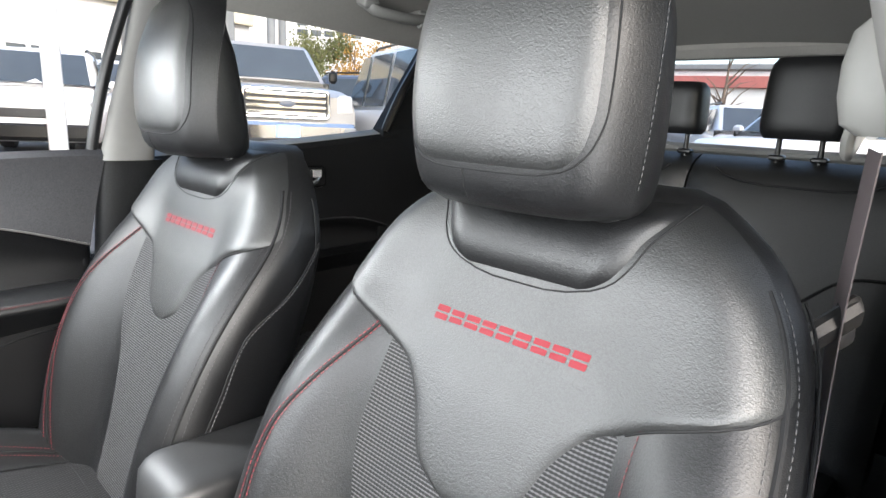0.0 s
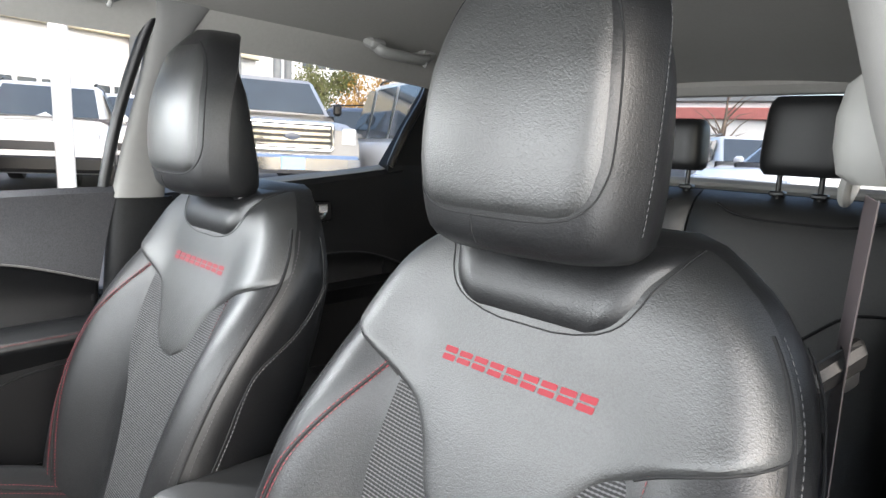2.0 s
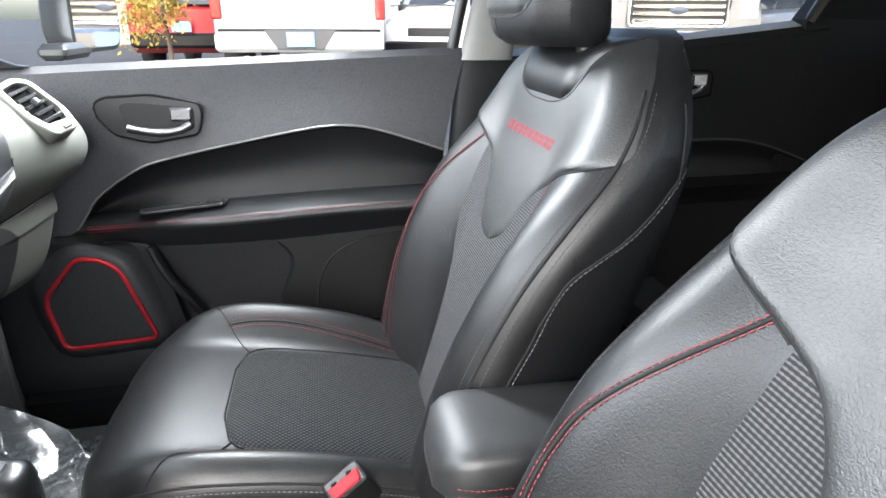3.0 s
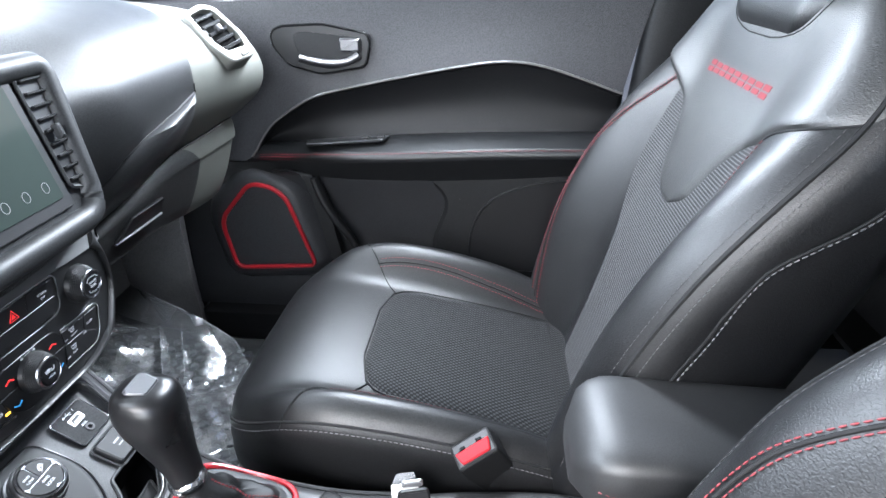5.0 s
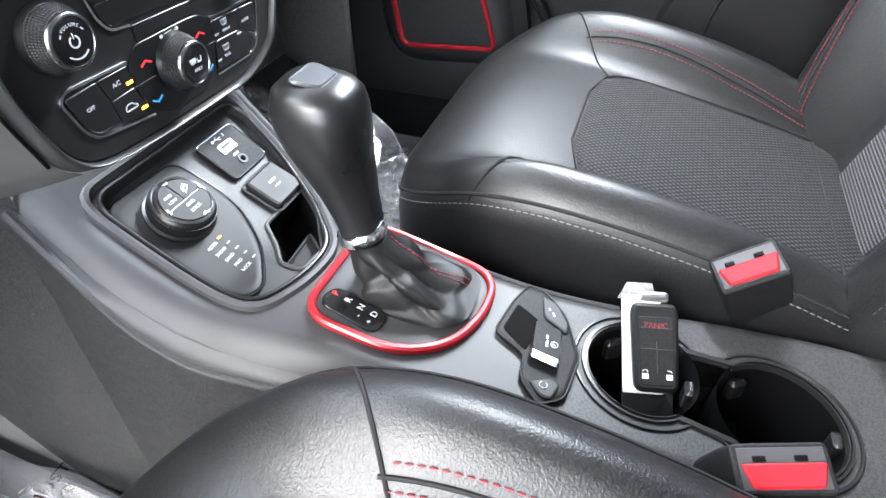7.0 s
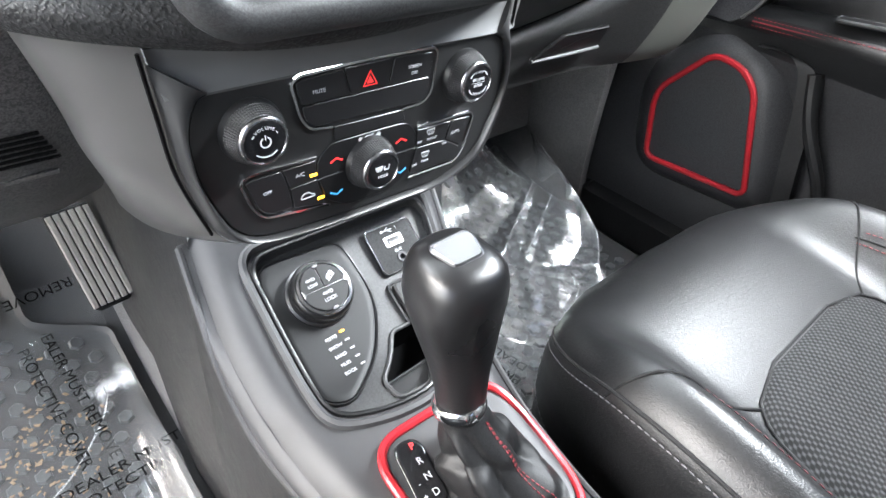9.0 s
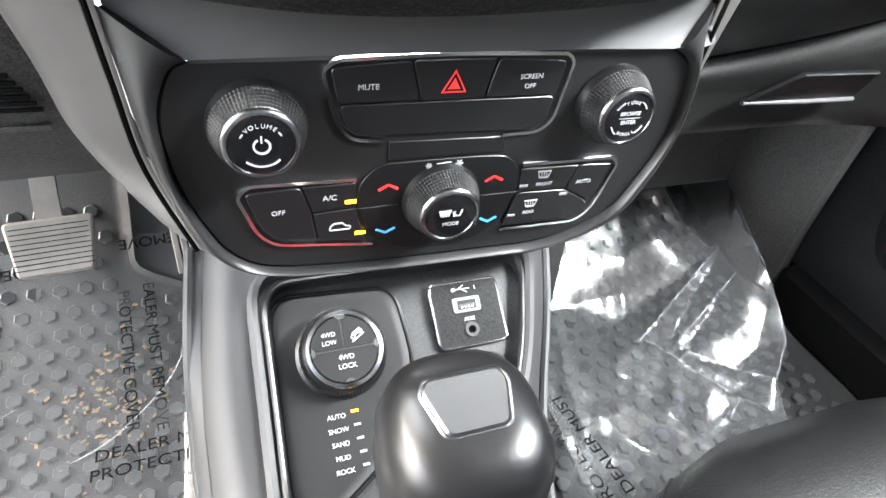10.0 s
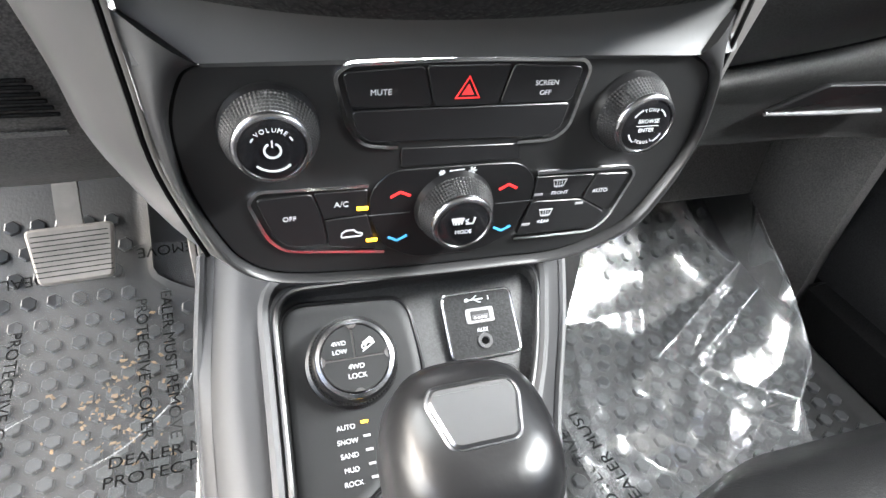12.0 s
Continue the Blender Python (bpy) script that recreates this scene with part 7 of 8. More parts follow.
part("mirror_glass", plate(inset(MO, 0.008), 0.002, MM @ pose(0, 0, 0.001), 0.0004), MIRROR, mir)
part("arm", box(0.14, 0.05, 0.03, pose(0.80, 0.05, 1.19), 0.01), SMOOTH, mir)

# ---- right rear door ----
rdoor = thing("door_2", "closed rear passenger door panel, upper part kept darker for shade", "car door", kind="structure")
RT = [(-0.82, 1.195), (-1.06, 1.213), (-1.30, 1.235), (-1.50, 1.256), (-1.56, 1.263)]
rt = yz(RT, 0.712)
rti = yz([(y, z - 0.014) for y, z in RT], 0.694)
rc = yz([(-0.82, 0.95), (-1.06, 0.985), (-1.25, 1.01), (-1.42, 1.0), (-1.60, 0.94)], 0.692)
ra = yz([(-0.82, 0.90), (-1.06, 0.905), (-1.25, 0.91), (-1.42, 0.912), (-1.60, 0.915)], 0.650)
rl = yz([(-0.82, 0.45), (-1.06, 0.45), (-1.25, 0.45), (-1.42, 0.47), (-1.60, 0.52)], 0.705)
# upper panel left in darker plastic than door_1's, for the shade back here
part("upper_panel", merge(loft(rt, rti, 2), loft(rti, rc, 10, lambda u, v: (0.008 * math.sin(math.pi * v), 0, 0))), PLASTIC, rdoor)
part("crest_edge", rod(rc, 0.003), DARKSILVER, rdoor)
part("middle_panel", loft(rc, [p + Vector((0.05, 0, 0.01)) for p in ra], 6, lambda u, v: (0.014 * math.sin(math.pi * v), 0, 0)), LEATHER, rdoor)
part("armrest", merge(loft([p + Vector((0.05, 0, 0.01)) for p in ra], ra, 4), loft(ra, [p + Vector((0.03, 0, -0.05)) for p in ra], 4)), LEATHER, rdoor)
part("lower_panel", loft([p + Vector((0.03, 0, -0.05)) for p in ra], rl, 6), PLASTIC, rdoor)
part("sill_cap", loft(rt, yz([(y, z + 0.012) for y, z in RT], 0.745), 2), BEIGE, rdoor, "pale grey window ledge")
RH = Matrix(((0, 0, -1, 0.690), (1, 0, 0, -1.195), (0, 1, 0, 1.135), (0, 0, 0, 1)))
rho = rounded([(0.080, 0.030), (-0.080, 0.030), (-0.085, -0.025), (0.0, -0.036), (0.075, -0.020)], 0.014, 5)
rhd = part("handle_bezel", plate(rho, 0.006, RH, 0.002), SMOOTH, rdoor)
part("bezel_edge", rod([RH @ Vector((p[0], p[1], 0.006)) for p in inset(rho, 0.001)], 0.0026, True, 6), WELL, rhd)
part("lever", sweep([RH @ Vector(p) for p in spline([(-0.055, 0.004, 0.012), (-0.04, -0.012, 0.017), (0.0, -0.018, 0.018), (0.040, -0.014, 0.012)], 5)], disc(0.0075, 10, 0.005), up=(-1, 0, 0)), CHROME, rhd)
part("lock_tab", box(0.036, 0.026, 0.012, RH @ pose(-0.045, 0.010, 0.006), 0.003), CHROME, rhd)
rg = part("window_pane", loft(yz([(-0.84, 1.20), (-1.06, 1.216), (-1.30, 1.238), (-1.52, 1.261)], 0.722), yz([(-0.88, 1.57), (-1.10, 1.57), (-1.35, 1.565), (-1.62, 1.545)], 0.668), 4), GLASS, rdoor)
rg.visible_shadow = False
part("window_frame", rod(spline([(0.655, -0.88, 1.572), (0.655, -1.10, 1.572), (0.655, -1.35, 1.567), (0.658, -1.60, 1.548), (0.672, -1.625, 1.50), (0.690, -1.56, 1.38), (0.707, -1.512, 1.265)], 6), 0.014, n=8), SMOOTH, rdoor)

# ---- right footwell side ----
kick_a = spline([(0.700, 0.25, 0.43), (0.688, 0.30, 0.435), (0.660, 0.38, 0.47), (0.625, 0.50, 0.56), (0.600, 0.62, 0.68)], 6)
kick_b = spline([(0.700, 0.25, 0.80), (0.684, 0.30, 0.81), (0.655, 0.38, 0.815), (0.630, 0.50, 0.815), (0.610, 0.62, 0.81)], 6)
solo("trim_kick_right", loft(kick_a, kick_b, 10, lambda u, v: (-0.012 * math.sin(math.pi * v), 0, 0), lambda p: p + Vector((0.02, 0, 0))), KNEE, "grey kick panel beside the passenger footwell", "trim", kind="structure")
solo("sill_right", box(0.10, 1.30, 0.11, pose(0.745, -0.40, 0.395), 0.02), PLASTIC, "black passenger door sill", "door sill", kind="structure")

# ---- driver's seat belt on the left pillar ----
belt = thing("seat_belt", "grey-brown woven driver's seat belt hanging from the pillar guide", "seat belt")
GU = Vector((-0.624, -0.894, 1.346))
part("height_adjuster", upright([((-0.624, -0.868, 1.316), 0.022, 0.014), ((-0.620, -0.870, 1.324), 0.031, 0.022), ((-0.618, -0.872, 1.345), 0.036, 0.025), ((-0.617, -0.873, 1.370), 0.036, 0.025), ((-0.617, -0.872, 1.394), 0.030, 0.021), ((-0.618, -0.870, 1.405), 0.018, 0.012)], ROUND8), BEIGE, belt, "pale height adjuster cover")
part("guide_loop", sweep(spline([GU + Vector((0.012, 0.030, -0.005)), GU + Vector((0.020, 0.02, -0.03)), GU + Vector((0.022, 0.0, -0.045)), GU + Vector((0.020, -0.02, -0.03)), GU + Vector((0.012, -0.03, -0.005)), GU + Vector((0.010, 0, 0.018))], 5, True), disc(0.0062, 10, 0.005), True, up=(1, 0, 0)), BEIGE, belt, "pale belt guide loop")


def ribbon(points, w, up, t=0.0013):
    return sweep(spline(points, 10), [(-w / 2, -t / 2), (w / 2, -t / 2), (w / 2, t / 2), (-w / 2, t / 2)], up=up)


STRAP = [(-0.622, -0.885, 1.305), (-0.620, -0.890, 1.24), (-0.618, -0.898, 1.17), (-0.619, -0.900, 1.10), (-0.621, -0.905, 1.00), (-0.623, -0.91, 0.85), (-0.63, -0.92, 0.62)]
strap = part("strap", ribbon(STRAP, 0.046, (-0.94, -0.33, 0)), BELT, belt, "woven grey-brown webbing")
for q in (1, -1):
    part("edge_stitching", stitches([Vector(p) + Vector((-0.33, 0.94, 0)) * q * 0.0225 for p in spline(STRAP, 12)], 0.0035, 0.0026, 0.0008), GREY_THREAD, strap)
part("strap", ribbon([(-0.640, -0.925, 1.310), (-0.660, -0.93, 1.243), (-0.692, -0.93, 1.127), (-0.715, -0.93, 0.95)], 0.046, (-0.94, -0.33, 0)), BELT, belt, "black webbing behind")
TG = Matrix.Translation((-0.618, -0.888, 1.152)) @ pose(0, 0, 0, 78, 24, 62)
part("tongue", plate(rounded([(-0.030, -0.013), (0.034, -0.011), (0.040, 0.006), (0.030, 0.014), (-0.034, 0.015)], 0.010, 5), 0.018, TG @ pose(0, 0, -0.007), 0.006), DASH, belt, "grey plastic belt tongue")
part("tongue_grip", plate(rounded([(-0.036, -0.018), (-0.012, -0.018), (-0.012, 0.016), (-0.036, 0.018)], 0.011, 5), 0.014, TG @ pose(0, 0, -0.002), 0.005), PLASTIC, belt, "black grip of the belt tongue")
part("tongue_plate", plate(rounded([(-0.034, -0.040), (-0.012, -0.040), (-0.014, -0.014), (-0.034, -0.014)], 0.006, 4), 0.003, TG @ pose(0, 0, 0.003), 0.0008), STEEL, belt, "steel latch plate")

# ---- pedals ----
def pedal(name, m, w, h, ribs, label, upright_=False):
    p = thing(name, label, "pedal")
    p.matrix_basis = m
    part("pad", plate(rounded([(-w / 2 * 0.84, -h / 2), (w / 2 * 0.84, -h / 2), (w / 2, h / 2), (-w / 2, h / 2)], 0.008, 4), 0.012, pose(0, 0, 0), 0.003), ALLOY if not upright_ else PLASTIC, p, "worn pad")
    for i in range(ribs):
        if upright_:
            part("rib", box(w * 0.80 / ribs * 0.95, h * 0.92, 0.0045, pose(-w * 0.40 + w * 0.80 * i / (ribs - 1), 0, 0.011), 0.001), ALLOY, p)
        else:
            part("rib", box(w * 0.86, h * 0.016, 0.0016, pose(0, -h * 0.36 + h * 0.72 * i / (ribs - 1), 0.0112), 0.0003), PLASTIC, p, "dark groove")
    part("arm", sweep([(0, h * 0.2, -0.004), (0.0, h * 0.9, 0.0), (0.004, h * 1.9, 0.01)], [(-0.014, -0.004), (0.014, -0.004), (0.014, 0.004), (-0.014, 0.004)], up=(0, 0, 1)), ALLOY, p)
    return p


pedal("brake_pedal", Matrix.Translation((-0.330, 0.440, 0.545)) @ pose(0, 0, 0, 48, 0, 4), 0.098, 0.070, 9, "worn ribbed metal brake pedal")
pedal("accelerator_pedal", Matrix.Translation((-0.163, 0.372, 0.615)) @ pose(0, 0, 0, 52, 0, 6), 0.052, 0.13, 6, "tall ribbed metal accelerator pedal", True)


# ---- rubber mats with protective film ----
def mat_edge(x0, x1, y):
    """The mat's edge beside the tunnel; the driver's mat is cut away towards the pedals."""
    return x1 - (0.085 * smooth((y - 0.40) / 0.05) if x0 < 0 else 0.0)


def mat_piece(name, x0, x1, y0, y1, label):
    t = thing(name, label, "floor mat", "front floor mats")

    def z(y):
        return floor_height(y) + 0.008

    def f(u, v):
        y = lerp(y0, y1, v)
        xe = mat_edge(x0, x1, y)
        x = lerp(x0, xe, u)
        d = min(x - x0, xe - x, y - y0, y1 - y)
        return (x, y, z(y) + 0.010 * max(0.0, 1 - d / 0.015))

    part("sheet", slab(f, 60, 60, lambda p: p - Vector((0, 0, 0.005))), RUBBER, t)
    hexa = rings([[(0.0098 * k * math.cos(math.pi * i / 3), 0.0098 * k * math.sin(math.pi * i / 3), h) for i in range(6)] for k, h in ((1, -0.001), (0.97, 0.0050), (0.84, 0.0062))])
    me = bpy.data.meshes.new("stud")
    me.from_pydata(hexa[0], [], hexa[1])
    me.materials.append(STUD)
    return t, z, me


STUDS = []
for nm, x0, x1, y0, y1, lb in (("floor_mat", -0.56, -0.165, 0.02, 0.56, "black rubber driver's mat with raised hexagon studs"), ("floor_mat", 0.18, 0.68, -0.04, 0.56, "black rubber passenger mat with raised hexagon studs")):
    STUDS.append((mat_piece(nm, x0, x1, y0, y1, lb), x0, x1, y0, y1))


def tri(t):
    return 2 * abs(t - math.floor(t + 0.5))


def film_sheet(x0, x1, y0, y1, base, folds, seed, lift, n=110):
    """A clear sheet with flat facets between sharp creases; folds gives (direction, period, height)."""
    def f(u, v):
        x, y = lerp(x0, x1, u), lerp(y0, y1, v)
        wx = x + 0.035 * noise.noise(Vector((x * 5 + seed, y * 5, seed)))
        wy = y + 0.035 * noise.noise(Vector((x * 5, y * 5 + seed, -seed)))
        h = 0.0
        for i, (a, period, tall) in enumerate(folds):
            c, s_ = math.cos(radians(a)), math.sin(radians(a))
            k = 0.5 + 0.5 * noise.noise(Vector((x * 6 + 9 * i, y * 6, seed + i)))
            h += tall * k * tri((wx * c + wy * s_) / period + 0.37 * i)
        ragged = 0.014 * noise.noise(Vector((x * 9, y * 9, seed)))
        return (x + ragged, y + 0.018 * noise.noise(Vector((y * 8, x * 8, seed))), floor_height(y) + base + h + lift(u, v))

    return grid(f, n, n)


# folds of the passenger's film: two ends (x, y, height over the floor) and how far the slope reaches
FOLDS = [
    ((0.655, 0.400, 0.150), (0.606, 0.212, 0.130), 0.200),
    ((0.606, 0.212, 0.130), (0.585, 0.121, 0.085), 0.150),
    ((0.585, 0.121, 0.085), (0.535, 0.075, 0.066), 0.100),
    ((0.400, 0.190, 0.050), (0.577, 0.280, 0.112), 0.060),
    ((0.450, 0.172, 0.055), (0.584, 0.235, 0.105), 0.034),
    ((0.405, 0.185, 0.055), (0.460, 0.060, 0.070), 0.055),
    ((0.450, 0.150, 0.058), (0.535, 0.075, 0.066), 0.045),
    ((0.520, 0.440, 0.085), (0.577, 0.280, 0.100), 0.070),
    ((0.205, 0.300, 0.090), (0.190, 0.020, 0.105), 0.080),
    ((0.300, 0.260, 0.036), (0.235, 0.070, 0.060), 0.040),
    ((0.460, 0.060, 0.070), (0.560, -0.020, 0.050), 0.060),
    ((0.330, 0.110, 0.036), (0.420, -0.010, 0.046), 0.045),
]
FILM_SIDE = curve([(-0.05, 0.52), (0.02, 0.53), (0.075, 0.537), (0.121, 0.587), (0.212, 0.608), (0.33, 0.634), (0.46, 0.668)])


def film_z(x, y):
    """Height of the film: the highest of its folds, with small wrinkles where it lies loose."""
    wx = x + 0.006 * noise.noise(Vector((x * 22, y * 22, 2.0)))
    wy = y + 0.006 * noise.noise(Vector((x * 22, y * 22, 7.0)))
    h = 0.012
    for (ax, ay, ha), (bx, by, hb), reach in FOLDS:
        dx, dy = bx - ax, by - ay
        t = min(1.0, max(0.0, ((wx - ax) * dx + (wy - ay) * dy) / (dx * dx + dy * dy)))
        h = max(h, lerp(ha, hb, t) * (1 - math.hypot(wx - ax - t * dx, wy - ay - t * dy) / reach))
    h += (0.42 * max(0.0, y - 0.29) + 0.20 * max(0.0, x - 0.26) * smooth((y - 0.25) / 0.08)) * smooth((0.58 - x) / 0.10)
    loose = smooth((0.22 - y) / 0.06) * smooth((0.50 - x) / 0.08)
    for i, (a, period, tall) in enumerate(((62, 0.052, 0.010), (-38, 0.041, 0.008), (8, 0.067, 0.008))):
        k = max(0.0, 0.25 + 1.1 * noise.noise(Vector((x * 9 + 9 * i, y * 9, i))))
        h += (0.08 + 0.92 * loose) * tall * k * tri((wx * math.cos(radians(a)) + wy * math.sin(radians(a))) / period + 0.37 * i)
    p = Vector((x, y, 0))
    return floor_height(y) + h + 0.003 * noise.noise(p * 13) + 0.0016 * noise.noise(p * 34) + 0.0007 * noise.noise(Vector((x * 90, y * 40, 3)))


def creased_sheet(x0, y0, y1, n):
    """Thin film crumpled into facets between folds, with a hem that hangs over its right edge."""
    def f(u, v):
        y = lerp(y0, y1, v) + 0.018 * noise.noise(Vector((u * 6, v, 5.0)))
        side = FILM_SIDE(y) + 0.006 * noise.noise(Vector((v * 16, 3.0, 2.0)))
        if u <= 0.95:
            x = lerp(x0, side, u / 0.95)
            return (x, y, film_z(x, y))
        t, z = (u - 0.95) / 0.05, film_z(side, y)
        return (side + 0.012 * t * (1 + noise.noise(Vector((v * 22, 1.0, 0)))), y, z - t * (0.016 + 0.4 * (z - floor_height(y)) * smooth(noise.noise(Vector((v * 9, 4.0, 1))) + 0.5)))

    folds, r = [], random.Random(3)
    for (ax, ay, _), (bx, by, _), reach in FOLDS[:8]:
        pts = [(lerp(ax, bx, i / 14) , lerp(ay, by, i / 14)) for i in range(15)]
        pts = [(x, y, film_z(x, y) + 0.0004) for x, y in pts if x < FILM_SIDE(y) + 0.004 and y < y1]
        if len(pts) > 3:
            # a thin hazy rod along each fold carries its bright line
            folds.append(rod(pts, r.uniform(0.0006, 0.0009), n=5, scale=lambda u: 0.35 + 0.65 * abs(math.sin(9 * u + 1))))
    return grid(f, n, n), folds


DRV_FOLDS = [(64, 0.30, 0.010), (10, 0.24, 0.008), (-35, 0.12, 0.003)]
crumple, fold_lines = creased_sheet(0.172, -0.04, 0.45, 190)
fr_ = solo("protective_film", crumple, FILM, "crumpled clear plastic film over the passenger mat", "plastic film")
for line in fold_lines:
    part("fold_line", line, FILM_FOLD, fr_, "hazy rod along a film crease, as its highlight").visible_shadow = False
fl_ = solo("protective_film", film_sheet(-0.55, -0.168, 0.03, 0.475, 0.014, DRV_FOLDS, 8.0, lambda u, v: 0.030 * smooth((u - 0.90) / 0.10) * smooth((0.6 - v) / 0.3)), FILM_FLAT, "clear printed plastic film over the driver's mat", "plastic film")
for way in ([(-0.3214, 0.2053, 0.4245), (-0.2742, 0.2258, 0.4305), (-0.2208, 0.2802, 0.4385), (-0.196, 0.330, 0.448)], [(-0.47, 0.200, 0.424), (-0.42, 0.262, 0.430), (-0.38, 0.290, 0.432)]):
    part("fold_line", rod(spline(way, 8), 0.0012, n=6, scale=lambda u: 0.25 + 0.75 * math.sin(math.pi * u)), FILM_FOLD, fl_, "hazy rod along a film crease, as its highlight").visible_shadow = False

for sheet in (fr_, fl_):
    sheet.visible_shadow = False
    if sum(p.normal.z for p in sheet.data.polygons) < 0:
        sheet.data.flip_normals()


def film_print(text, x, y, a, parent, up=0.030):
    words("film_print", text, 0.0195, Matrix.Translation((x, y, floor_height(y) + up)) @ pose(0, 0, 0, math.degrees(math.atan2(floor_height(y + 0.02) - floor_height(y - 0.02), 0.04)), 0, 0) @ pose(0, 0, 0, 0, 0, a), FILM_PRINT, parent, wide=1.12)


for tx, x, y, a in (("DEALER MUST", -0.222, 0.203, 2), ("PROTECTIVE", -0.232, 0.180, 2), ("REMOVE", -0.225, 0.462, 183), ("PROTECTIVE COVER", -0.262, 0.325, -86), ("DEALER MUST REMOVE", -0.232, 0.335, -86), ("PROTECTIVE COVER", -0.408, 0.300, -88), ("DEALER MUST REMOVE", -0.435, 0.300, -88), ("DEALER MUST", -0.44, 0.44, 184)):
    film_print(tx, x, y, a, fl_)
for tx, x, y, a in (("PROTECTIVE COVER", 0.205, 0.075, 100), ("DEALER MUST", 0.235, 0.055, 100)):
    film_print(tx, x, y, a, fr_, 0.075)
bits = []
for i in range(150):
    x, y, s = rng.gauss(-0.285, 0.035), rng.gauss(0.27, 0.05), rng.uniform(0.0010, 0.0042)
    bits.append(plate([(-s, -s * 0.4), (s * 0.7, -s * 0.5), (s, s * 0.3), (-s * 0.6, s * 0.5)], 0.0012, Matrix.Translation((x, y, floor_height(y) + 0.016)) @ pose(0, 0, 0, rng.uniform(-20, 20), 0, rng.uniform(0, 360)), 0.0002))
tagged(part("floor_debris", merge(*bits), DUST), "scattered dried leaf crumbs on the driver's mat", "debris", kind="stuff")

# ---- parked vehicles and buildings outside ----
def paint(name, c, coat=0.6):
    return material(name, c, 0.3, vary=0.04, scale=3, coat=coat, big=1.0)


WHITE_PAINT, SILVER_PAINT, BLUE_PAINT, RED_PAINT = paint("white_paint", (0.62, 0.62, 0.62)), paint("silver_paint", (0.23, 0.23, 0.235)), paint("dark_blue_paint", (0.05, 0.065, 0.10)), paint("red_paint", (0.45, 0.02, 0.03))
CARGLASS = material("dark_car_glass", (0.05, 0.06, 0.07), 0.06, vary=0.1, scale=1)
TYRE = material("tyre_rubber", (0.02, 0.02, 0.021), 0.8, vary=0.2)
LAMP_RED = material("red_lamp", (0.5, 0.02, 0.02), 0.2, coat=0.5, vary=0.05)
LAMP_CLEAR = material("clear_lamp", (0.6, 0.62, 0.65), 0.1, metal=0.5, vary=0.05)
DARKCLAD_GREY = material("bumper_step_plastic", (0.10, 0.10, 0.105), 0.6, vary=0.1, scale=8)
PLATE_BLUE = material("pale_blue_plate", (0.25, 0.42, 0.65), 0.5, vary=0.05)


def wheel(parent, x, y, r=0.38, w=0.24):
    s = 1 if x > 0 else -1
    m = Matrix.Translation((x, y, r)) @ pose(0, 0, 0, 0, 90 * s, 0)
    wh = part("wheel", lathe([(r * 0.62, -w / 2), (r * 0.95, -w / 2), (r, -w / 2 + 0.03), (r, w / 2 - 0.03), (r * 0.95, w / 2), (r * 0.62, w / 2)], m, 28), TYRE, parent)
    part("rim", lathe([(r * 0.62, w * 0.40), (r * 0.58, w * 0.44), (r * 0.5, w * 0.36), (0.06, w * 0.40), (0.01, w * 0.42)], m, 20), SILVER_PAINT, wh)
    for i in range(5):
        a = 72 * i
        part("spoke", box(0.05, r * 0.5, 0.02, m @ pose(0, 0, w * 0.40, 0, 0, a) @ pose(0, r * 0.3, 0), 0.006), SILVER_PAINT, wh)


def hull(sections, m=None):
    """A car body skin from cross sections (y, half width, low, waist, top, top half width)."""
    loops = []
    for y, hw, lo, waist, top, tw in sections:
        pts = [(-hw * 0.92, lo), (-hw, lo + 0.12), (-hw, waist - 0.08), (-hw * 0.985, waist), (-tw, top - 0.05), (-tw * 0.90, top), (0, top + 0.015), (tw * 0.90, top), (tw, top - 0.05), (hw * 0.985, waist), (hw, waist - 0.08), (hw, lo + 0.12), (hw * 0.92, lo)]
        loops.append([(x, y, z) for x, z in pts])
    return rings(loops)


def pane(parent, pts, name="window"):
    n = (Vector(pts[1]) - Vector(pts[0])).cross(Vector(pts[2]) - Vector(pts[0])).normalized()
    return part(name, rings([[Vector(p) - n * 0.01 for p in pts], [Vector(p) + n * 0.006 for p in pts]]), CARGLASS, parent)


